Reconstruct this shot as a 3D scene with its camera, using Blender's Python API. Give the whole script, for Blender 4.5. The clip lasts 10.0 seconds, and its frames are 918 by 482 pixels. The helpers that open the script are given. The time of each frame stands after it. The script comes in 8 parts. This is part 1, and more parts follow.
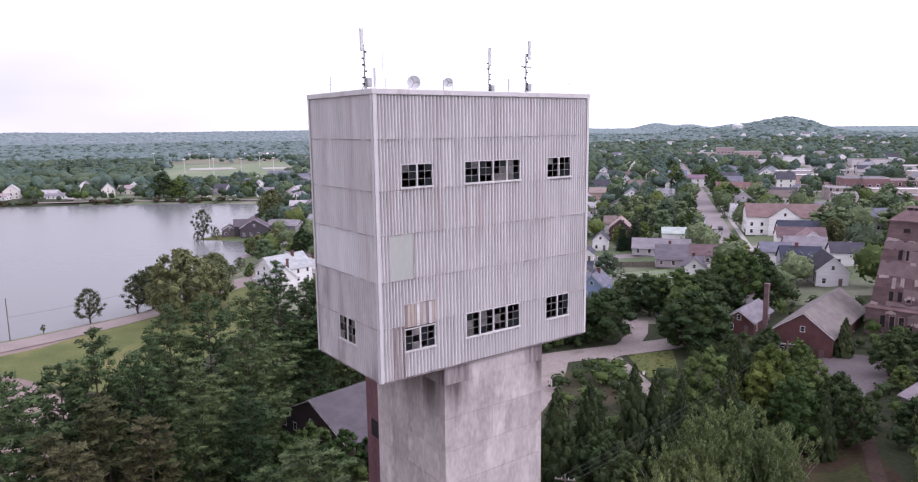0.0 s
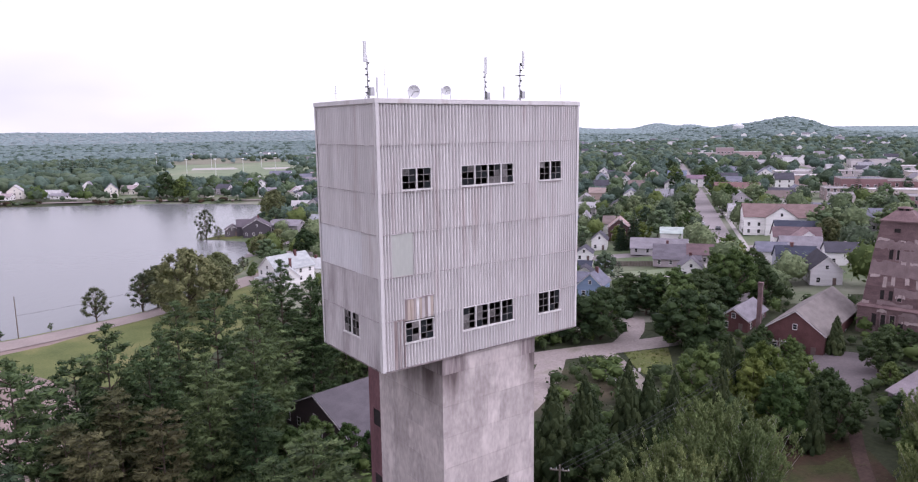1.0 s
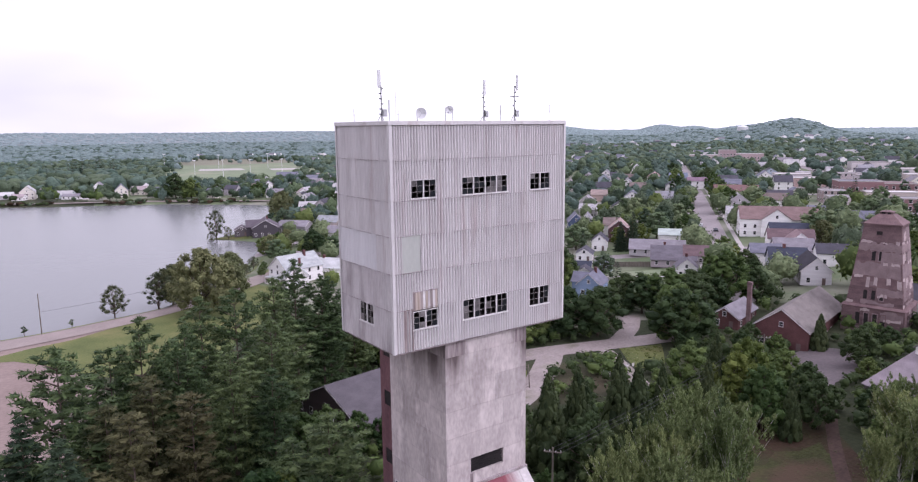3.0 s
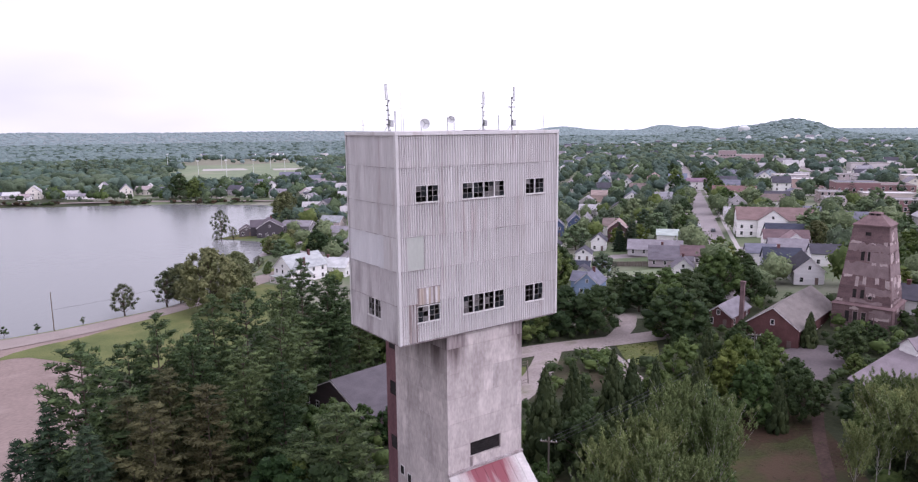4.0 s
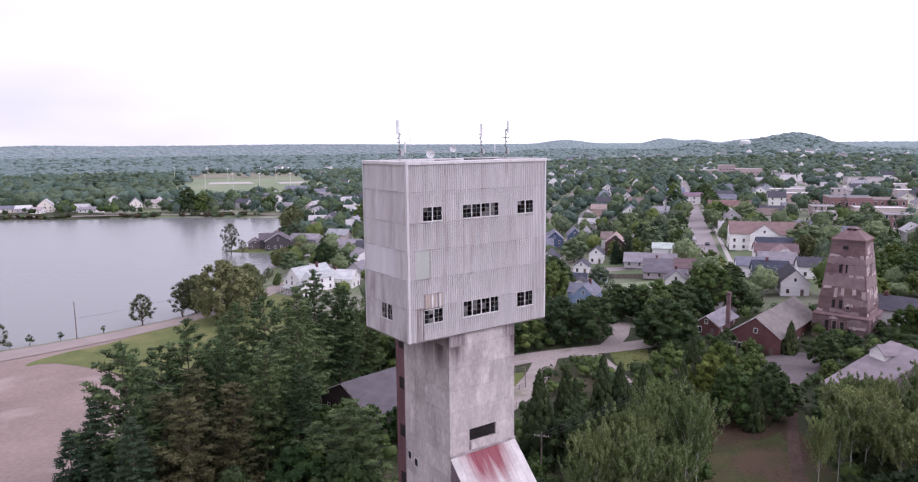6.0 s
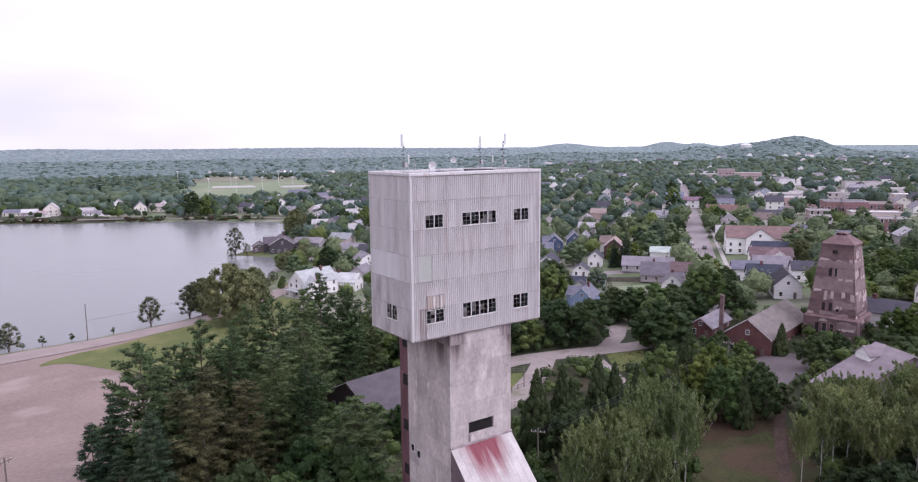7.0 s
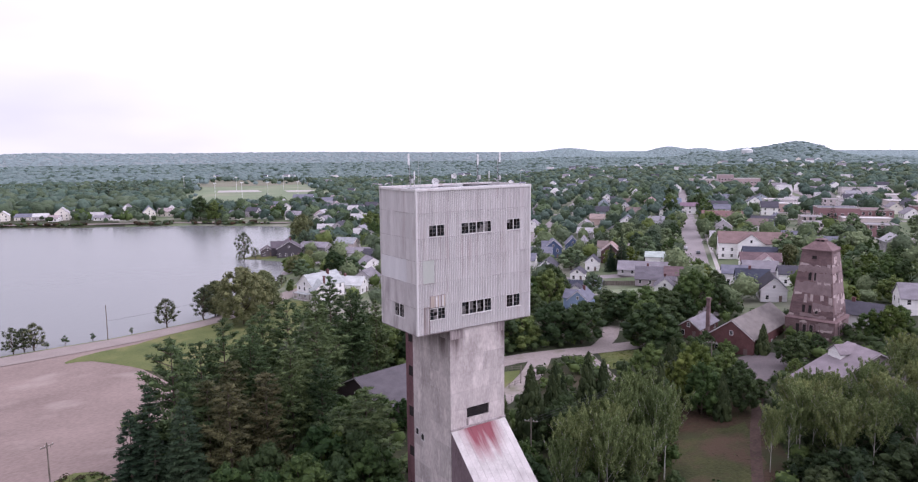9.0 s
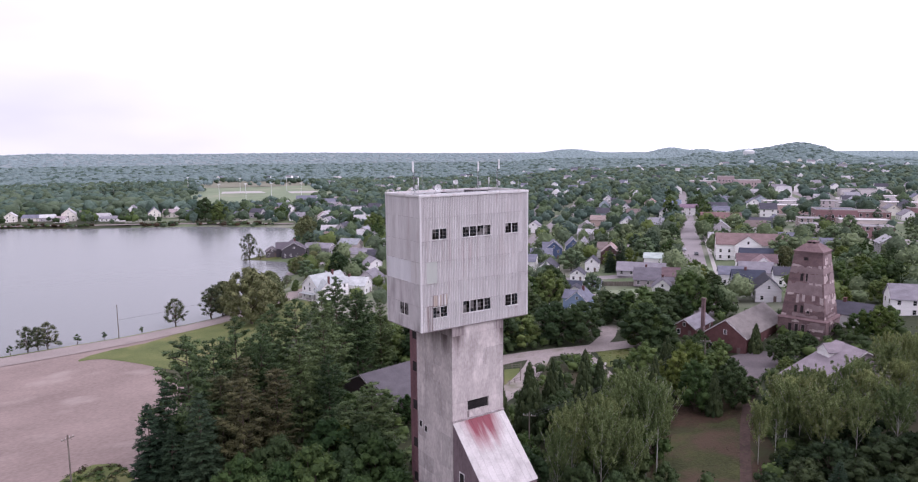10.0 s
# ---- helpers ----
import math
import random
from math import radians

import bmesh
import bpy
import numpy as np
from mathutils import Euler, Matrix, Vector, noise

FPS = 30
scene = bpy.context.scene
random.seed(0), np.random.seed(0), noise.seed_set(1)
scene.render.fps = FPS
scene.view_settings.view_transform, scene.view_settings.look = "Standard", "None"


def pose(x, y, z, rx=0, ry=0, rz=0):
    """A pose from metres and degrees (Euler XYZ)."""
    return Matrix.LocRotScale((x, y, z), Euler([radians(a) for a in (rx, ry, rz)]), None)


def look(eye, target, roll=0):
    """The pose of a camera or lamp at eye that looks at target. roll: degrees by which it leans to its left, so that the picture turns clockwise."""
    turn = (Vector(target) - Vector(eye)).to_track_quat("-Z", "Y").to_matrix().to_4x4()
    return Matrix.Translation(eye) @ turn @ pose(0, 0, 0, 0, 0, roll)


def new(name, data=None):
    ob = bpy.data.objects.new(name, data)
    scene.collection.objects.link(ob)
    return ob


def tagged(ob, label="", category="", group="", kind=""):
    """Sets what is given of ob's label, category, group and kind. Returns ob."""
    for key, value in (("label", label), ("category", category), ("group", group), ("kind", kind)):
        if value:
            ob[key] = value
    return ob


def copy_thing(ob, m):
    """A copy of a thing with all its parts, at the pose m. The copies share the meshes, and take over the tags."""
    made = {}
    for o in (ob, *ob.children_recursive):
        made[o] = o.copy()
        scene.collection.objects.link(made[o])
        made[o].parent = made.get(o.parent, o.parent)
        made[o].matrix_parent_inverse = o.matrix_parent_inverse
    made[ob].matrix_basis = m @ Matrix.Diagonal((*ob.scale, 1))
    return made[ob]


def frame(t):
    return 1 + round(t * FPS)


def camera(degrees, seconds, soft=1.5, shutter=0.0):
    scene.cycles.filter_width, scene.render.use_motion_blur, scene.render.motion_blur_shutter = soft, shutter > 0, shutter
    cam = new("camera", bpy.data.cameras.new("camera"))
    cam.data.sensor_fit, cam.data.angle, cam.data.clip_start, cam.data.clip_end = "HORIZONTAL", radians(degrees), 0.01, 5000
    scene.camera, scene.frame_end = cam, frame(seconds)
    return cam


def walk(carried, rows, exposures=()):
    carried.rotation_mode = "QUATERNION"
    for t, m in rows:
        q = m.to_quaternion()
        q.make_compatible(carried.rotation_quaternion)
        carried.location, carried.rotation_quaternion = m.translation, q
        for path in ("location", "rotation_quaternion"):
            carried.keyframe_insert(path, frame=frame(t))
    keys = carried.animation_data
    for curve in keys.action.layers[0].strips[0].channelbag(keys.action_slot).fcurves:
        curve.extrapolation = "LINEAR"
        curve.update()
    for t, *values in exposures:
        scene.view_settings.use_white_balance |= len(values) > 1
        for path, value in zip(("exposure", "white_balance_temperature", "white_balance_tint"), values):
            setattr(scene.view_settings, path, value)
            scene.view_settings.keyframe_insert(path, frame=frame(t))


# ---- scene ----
# ---- camera and flight ----
cam = camera(66.7, 10.0, soft=1.2)
PATH = [
    (0, (-20.866, -36.984, 50.980), -36.228, -9.261, -0.66),
    (0.5, (-21.650, -38.310, 51.200), -36.179, -9.250, -0.67),
    (1, (-22.480, -39.690, 51.410), -36.130, -9.262, -0.67),
    (1.5, (-23.420, -41.140, 51.660), -36.014, -9.270, -0.63),
    (2, (-24.470, -42.720, 52.000), -35.900, -9.200, -0.60),
    (2.5, (-25.600, -44.380, 52.350), -35.831, -9.191, -0.59),
    (4, (-29.600, -50.187, 53.588), -35.616, -9.222, -0.541),
    (4.5, (-31.061, -52.304, 54.019), -35.569, -9.032, -0.536),
    (5, (-32.540, -54.480, 54.500), -35.500, -8.665, -0.53),
    (5.5, (-34.002, -56.600, 54.880), -35.450, -8.369, -0.50),
    (7, (-38.338, -63.159, 56.332), -35.252, -7.913, -0.495),
    (7.5, (-39.860, -65.400, 56.790), -35.190, -7.780, -0.50),
    (8, (-41.340, -67.690, 57.260), -35.148, -7.708, -0.485),
    (8.5, (-42.810, -70.003, 57.730), -35.105, -7.650, -0.455),
    (9, (-44.307, -72.320, 58.225), -35.035, -7.585, -0.425),
    (9.5, (-45.830, -74.620, 58.730), -34.955, -7.545, -0.41),
    (10, (-47.400, -76.960, 59.240), -34.850, -7.530, -0.41),
]
walk(cam, [(t, pose(*eye, 90 + pitch, 0, yaw) @ pose(0, 0, 0, 0, 0, roll)) for t, eye, yaw, pitch, roll in PATH],
     exposures=[(0, 0.32, 5970, 25), (10, 0.29, 5970, 25)])

# ---- overcast sky and soft sun ----
SUN_ELEVATION, SUN_AZIMUTH = 45.0, 157.0
world = bpy.data.worlds.new("overcast_sky")
scene.world = world
world.use_nodes = True
wn, wl = world.node_tree.nodes, world.node_tree.links
wn.clear()
sky = wn.new("ShaderNodeTexSky")
sky.sky_type = "NISHITA"
sky.sun_disc = False
sky.sun_elevation, sky.sun_rotation = radians(SUN_ELEVATION), radians(SUN_AZIMUTH)
sky.air_density, sky.dust_density, sky.ozone_density = 1.0, 3.0, 1.0
wtc = wn.new("ShaderNodeTexCoord")
wmap = wn.new("ShaderNodeMapping")
wmap.inputs["Scale"].default_value = (1.2, 1.2, 4.0)
wnoise = wn.new("ShaderNodeTexNoise")
wnoise.inputs["Scale"].default_value, wnoise.inputs["Detail"].default_value = 1.6, 4.0
wramp = wn.new("ShaderNodeValToRGB")
wramp.color_ramp.elements[0].position, wramp.color_ramp.elements[0].color = 0.37, (5.5, 5.38, 5.42, 1)
wramp.color_ramp.elements[1].position, wramp.color_ramp.elements[1].color = 0.60, (10.8, 10.6, 11.0, 1)
wdot = wn.new("ShaderNodeVectorMath")
wdot.operation = "DOT_PRODUCT"
wdot.inputs[1].default_value = (0.60, -0.35, 0.45)     # the cloud is brighter towards the veiled sun
wadd = wn.new("ShaderNodeMath")
wadd.operation = "MULTIPLY_ADD"
wadd.inputs[1].default_value = 0.27
wmix = wn.new("ShaderNodeMix")
wmix.data_type = "RGBA"
wmix.inputs["Factor"].default_value = 0.94
wbg = wn.new("ShaderNodeBackground")
wbg.inputs["Strength"].default_value = 0.133
wout = wn.new("ShaderNodeOutputWorld")
wl.new(wtc.outputs["Generated"], wmap.inputs["Vector"])
wl.new(wmap.outputs["Vector"], wnoise.inputs["Vector"])
wl.new(wtc.outputs["Generated"], wdot.inputs[0])
wl.new(wdot.outputs["Value"], wadd.inputs[0])
wsoft = wn.new("ShaderNodeMath")
wsoft.operation = "MULTIPLY_ADD"
wsoft.inputs[1].default_value, wsoft.inputs[2].default_value = 0.24, 0.36
wl.new(wnoise.outputs["Fac"], wsoft.inputs[0])
wl.new(wsoft.outputs[0], wadd.inputs[2])
wl.new(wadd.outputs[0], wramp.inputs["Fac"])
wl.new(sky.outputs["Color"], wmix.inputs["A"])
wl.new(wramp.outputs["Color"], wmix.inputs["B"])
wl.new(wmix.outputs["Result"], wbg.inputs["Color"])
wl.new(wbg.outputs["Background"], wout.inputs["Surface"])

sun_data = bpy.data.lights.new("sun", "SUN")
sun_data.energy, sun_data.angle, sun_data.color = 0.8, radians(20), (1.0, 0.96, 0.92)
sun = new("sun", sun_data)
sun.matrix_world = look((60, -120, 160), (10, 0, 30))

# ---- small helpers ----
rng = np.random.default_rng(7)


def lin(hexa):
    """Linear colour from an sRGB hex string."""
    c = [int(hexa[i:i + 2], 16) / 255 for i in (0, 2, 4)]
    return tuple(((v + 0.055) / 1.055) ** 2.4 if v > 0.04045 else v / 12.92 for v in c)


def mesh_of(name, verts, faces, *mats, index=None, smooth=False):
    me = bpy.data.meshes.new(name)
    me.from_pydata([tuple(v) for v in np.asarray(verts, float).tolist()], [], [tuple(f) for f in (faces.tolist() if isinstance(faces, np.ndarray) else faces)])
    for m in mats:
        me.materials.append(m)
    if index is not None:
        me.polygons.foreach_set("material_index", index)
    if smooth:
        me.polygons.foreach_set("use_smooth", [True] * len(me.polygons))
    me.update()
    return me


def to_mesh(name, bm, *mats, smooth=False):
    bmesh.ops.recalc_face_normals(bm, faces=bm.faces)
    me = bpy.data.meshes.new(name)
    bm.to_mesh(me)
    bm.free()
    for m in mats:
        me.materials.append(m)
    if smooth:
        me.polygons.foreach_set("use_smooth", [True] * len(me.polygons))
    return me


def empty(name, m, **tags):
    ob = new(name)
    ob.matrix_basis = m
    ob.empty_display_size = 0.3
    return tagged(ob, **tags)


def part(name, data, parent, label="", at=None):
    ob = new(name, data)
    ob.parent = parent
    if at is not None:
        ob.matrix_basis = at
    return tagged(ob, label) if label else ob


def add_box(bm, x0, y0, z0, x1, y1, z1, bevel=0.0, mat=0):
    made = bmesh.ops.create_cube(bm, size=1.0, matrix=Matrix.Translation(((x0 + x1) / 2, (y0 + y1) / 2, (z0 + z1) / 2)) @ Matrix.Diagonal((x1 - x0, y1 - y0, z1 - z0, 1)))
    if bevel:
        edges = list({e for v in made["verts"] for e in v.link_edges})
        bmesh.ops.bevel(bm, geom=edges, offset=bevel, segments=1, affect="EDGES")
    elif mat:
        for f in {f for v in made["verts"] for f in v.link_faces}:
            f.material_index = mat
    return made["verts"]


def add_tube(bm, a, b, r0, r1=None, n=8):
    a, b = Vector(a), Vector(b)
    r1 = r0 if r1 is None else r1
    turn = (b - a).to_track_quat("Z", "Y").to_matrix().to_4x4()
    bmesh.ops.create_cone(bm, cap_ends=True, segments=n, radius1=r0, radius2=max(r1, 0.001), depth=(b - a).length,
                          matrix=Matrix.Translation((a + b) / 2) @ turn)


def boxes(name, mat, *items, bevel=0.0):
    bm = bmesh.new()
    for it in items:
        add_box(bm, *it, bevel=bevel)
    return to_mesh(name, bm, mat)


# ---- materials ----
def nodes_of(name):
    m = bpy.data.materials.new(name)
    m.use_nodes = True
    nt = m.node_tree
    return m, nt.nodes, nt.links, nt.nodes["Principled BSDF"]


def surface(name, a, b, scale=1.0, fine=8.0, rough=0.85, metal=0.0, bump=0.25, stretch=(1, 1, 1), stain=None, stain_scale=0.4,
            stain_at=(0.55, 0.72), vary=0.0, depth=0.02, specular=0.3):
    """Two base colours mixed by coarse and fine noise, an optional stain colour with its own patches, and a fine bump."""
    m, n, l, p = nodes_of(name)
    geo = n.new("ShaderNodeNewGeometry")
    mp = n.new("ShaderNodeMapping")
    mp.inputs["Scale"].default_value = stretch
    l.new(geo.outputs["Position"], mp.inputs["Vector"])
    n1, n2 = n.new("ShaderNodeTexNoise"), n.new("ShaderNodeTexNoise")
    for nd, sc, det in ((n1, scale, 5.0), (n2, fine, 4.0)):
        nd.inputs["Scale"].default_value, nd.inputs["Detail"].default_value = sc, det
        l.new(mp.outputs["Vector"], nd.inputs["Vector"])
    add = n.new("ShaderNodeMath")
    add.operation = "MULTIPLY_ADD"
    add.inputs[1].default_value = 0.55
    sub = n.new("ShaderNodeMath")
    sub.operation = "MULTIPLY"
    sub.inputs[1].default_value = 0.45
    l.new(n2.outputs["Fac"], sub.inputs[0])
    l.new(n1.outputs["Fac"], add.inputs[0])
    l.new(sub.outputs[0], add.inputs[2])
    ramp = n.new("ShaderNodeValToRGB")
    ramp.color_ramp.elements[0].position, ramp.color_ramp.elements[1].position = 0.36, 0.64
    ramp.color_ramp.elements[0].color, ramp.color_ramp.elements[1].color = (*a, 1), (*b, 1)
    l.new(add.outputs[0], ramp.inputs["Fac"])
    col = ramp.outputs["Color"]
    if stain:
        n3 = n.new("ShaderNodeTexNoise")
        n3.inputs["Scale"].default_value, n3.inputs["Detail"].default_value = stain_scale, 6.0
        l.new(mp.outputs["Vector"], n3.inputs["Vector"])
        r3 = n.new("ShaderNodeValToRGB")
        r3.color_ramp.elements[0].position, r3.color_ramp.elements[1].position = stain_at
        l.new(n3.outputs["Fac"], r3.inputs["Fac"])
        mx = n.new("ShaderNodeMix")
        mx.data_type = "RGBA"
        l.new(r3.outputs["Color"], mx.inputs["Factor"])
        l.new(col, mx.inputs["A"])
        mx.inputs["B"].default_value = (*stain, 1)
        col = mx.outputs["Result"]
    if vary:
        oi = n.new("ShaderNodeObjectInfo")
        mr = n.new("ShaderNodeMapRange")
        mr.inputs["To Min"].default_value, mr.inputs["To Max"].default_value = 1 - vary, 1 + vary
        l.new(oi.outputs["Random"], mr.inputs["Value"])
        hs = n.new("ShaderNodeHueSaturation")
        l.new(mr.outputs["Result"], hs.inputs["Value"])
        l.new(col, hs.inputs["Color"])
        col = hs.outputs["Color"]
    l.new(col, p.inputs["Base Color"])
    p.inputs["Roughness"].default_value, p.inputs["Metallic"].default_value = rough, metal
    p.inputs["Specular IOR Level"].default_value = specular
    if bump:
        bp = n.new("ShaderNodeBump")
        bp.inputs["Strength"].default_value, bp.inputs["Distance"].default_value = bump, depth
        l.new(n2.outputs["Fac"], bp.inputs["Height"])
        l.new(bp.outputs["Normal"], p.inputs["Normal"])
    return m


def foliage(name, dark, light, vary=0.18, through_light=0.25, clump=0.0):
    """Leaves: each leaf its own shade, each tree its own shade, some light passing through."""
    m, n, l, p = nodes_of(name)
    geo = n.new("ShaderNodeNewGeometry")
    ramp = n.new("ShaderNodeValToRGB")
    ramp.color_ramp.elements[0].color, ramp.color_ramp.elements[1].color = (*dark, 1), (*light, 1)
    l.new(geo.outputs["Random Per Island"], ramp.inputs["Fac"])
    oi = n.new("ShaderNodeObjectInfo")
    mr = n.new("ShaderNodeMapRange")
    mr.inputs["To Min"].default_value, mr.inputs["To Max"].default_value = 1 - vary, 1 + vary
    l.new(oi.outputs["Random"], mr.inputs["Value"])
    mh = n.new("ShaderNodeMapRange")
    mh.inputs["To Min"].default_value, mh.inputs["To Max"].default_value = 0.52, 0.475
    l.new(oi.outputs["Random"], mh.inputs["Value"])
    hs = n.new("ShaderNodeHueSaturation")
    l.new(mr.outputs["Result"], hs.inputs["Value"])
    l.new(mh.outputs["Result"], hs.inputs["Hue"])
    l.new(ramp.outputs["Color"], hs.inputs["Color"])
    if clump:
        cn, cr = n.new("ShaderNodeTexNoise"), n.new("ShaderNodeMapRange")
        cn.inputs["Scale"].default_value, cn.inputs["Detail"].default_value = clump, 4.0
        l.new(geo.outputs["Position"], cn.inputs["Vector"])
        cr.inputs["From Min"].default_value, cr.inputs["From Max"].default_value = 0.3, 0.7
        cr.inputs["To Min"].default_value, cr.inputs["To Max"].default_value = 0.72, 1.28
        l.new(cn.outputs["Fac"], cr.inputs["Value"])
        mm = n.new("ShaderNodeMath")
        mm.operation = "MULTIPLY"
        l.new(cr.outputs["Result"], mm.inputs[0])
        l.new(mr.outputs["Result"], mm.inputs[1])
        l.new(mm.outputs[0], hs.inputs["Value"])
        cb = n.new("ShaderNodeBump")
        cb.inputs["Strength"].default_value, cb.inputs["Distance"].default_value = 0.8, 1.0
        l.new(cn.outputs["Fac"], cb.inputs["Height"])
        l.new(cb.outputs["Normal"], p.inputs["Normal"])
    l.new(hs.outputs["Color"], p.inputs["Base Color"])
    p.inputs["Roughness"].default_value, p.inputs["Specular IOR Level"].default_value = 0.7, 0.15
    tr = n.new("ShaderNodeBsdfTranslucent")
    l.new(hs.outputs["Color"], tr.inputs["Color"])
    mx = n.new("ShaderNodeMixShader")
    mx.inputs["Fac"].default_value = through_light
    l.new(p.outputs["BSDF"], mx.inputs[1])
    l.new(tr.outputs["BSDF"], mx.inputs[2])
    l.new(mx.outputs["Shader"], n["Material Output"].inputs["Surface"])
    return m


def plain(name, colour, rough=0.6, metal=0.0, specular=0.4):
    return surface(name, tuple(c * 0.85 for c in colour), tuple(min(1, c * 1.1) for c in colour), 1.5, 20, rough, metal, 0.1, specular=specular)


M_STEEL = surface("painted_corrugated_steel", (0.49, 0.455, 0.462), (0.62, 0.588, 0.592), 0.5, 5, 0.55, 0.0, 0.12, (1.6, 1.6, 0.16),
                  stain=(0.36, 0.27, 0.27), stain_scale=0.75, stain_at=(0.56, 0.84), vary=0.05, specular=0.4)
M_STEEL_NEW = surface("newer_corrugated_steel", (0.60, 0.58, 0.60), (0.68, 0.66, 0.68), 0.6, 5, 0.5, 0.0, 0.1, (1.6, 1.6, 0.16), vary=0.04)
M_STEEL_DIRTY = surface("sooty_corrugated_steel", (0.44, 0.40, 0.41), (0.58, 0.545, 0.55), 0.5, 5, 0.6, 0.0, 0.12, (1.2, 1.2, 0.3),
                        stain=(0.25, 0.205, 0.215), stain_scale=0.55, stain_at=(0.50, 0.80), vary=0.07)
M_PATCH = surface("smooth_patch_panel", (0.37, 0.378, 0.355), (0.435, 0.44, 0.415), 0.6, 6, 0.6, 0.0, 0.1, (1, 1, 0.3))
M_RUSTY = surface("rusted_sheet", (0.085, 0.050, 0.048), (0.42, 0.36, 0.35), 3.0, 7, 0.8, 0.0, 0.3, (2.2, 2.2, 0.05), vary=0.1)
M_TAN = surface("bleached_tan_board", (0.30, 0.235, 0.20), (0.50, 0.42, 0.37), 3.0, 9, 0.85, 0.0, 0.3, (2.0, 2.0, 0.08), vary=0.12)
M_TRIM = surface("pale_flashing", (0.54, 0.51, 0.515), (0.64, 0.61, 0.615), 0.8, 9, 0.5, 0.0, 0.1, (1, 1, 0.3), stain=(0.36, 0.28, 0.27), stain_scale=0.9, stain_at=(0.58, 0.75))
M_SEAM = surface("weathered_lap_edge", (0.22, 0.17, 0.17), (0.44, 0.40, 0.41), 1.2, 8, 0.8)
# near-black: the unlit room behind the windows is put into this colour
M_INSIDE = surface("unlit_interior_lining", (0.05, 0.045, 0.045), (0.09, 0.08, 0.08), 1, 8, 0.9)
M_OLD_BAR = surface("grimy_glazing_bar", (0.20, 0.18, 0.18), (0.36, 0.33, 0.33), 2.5, 14, 0.7, vary=0.1)
M_SASH = surface("white_window_paint", (0.52, 0.49, 0.49), (0.68, 0.65, 0.65), 2.5, 14, 0.6, vary=0.06)
M_CONCRETE = surface("weathered_concrete", (0.330, 0.285, 0.282), (0.520, 0.462, 0.452), 0.45, 4.0, 0.9, 0.0, 0.3, (1, 1, 0.45),
                     stain=(0.58, 0.52, 0.505), stain_scale=1.3, stain_at=(0.54, 0.76), vary=0.12)
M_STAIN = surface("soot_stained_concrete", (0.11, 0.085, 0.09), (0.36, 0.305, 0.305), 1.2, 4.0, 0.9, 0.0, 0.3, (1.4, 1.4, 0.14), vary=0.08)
M_MAROON = surface("maroon_painted_steel", (0.092, 0.042, 0.050), (0.172, 0.088, 0.098), 0.8, 6, 0.7, 0.0, 0.2, (1, 1, 0.3), vary=0.08)
M_SHED_SIDE = surface("dull_mauve_cladding", (0.13, 0.09, 0.105), (0.22, 0.165, 0.18), 0.8, 6, 0.75, 0.0, 0.2, (1, 1, 0.3), vary=0.06)
M_CHUTE = surface("pale_roof_sheet", (0.41, 0.378, 0.374), (0.54, 0.502, 0.496), 0.6, 5, 0.55, 0.0, 0.1, stain=(0.34, 0.31, 0.305), stain_scale=0.5, stain_at=(0.52, 0.75), vary=0.04)
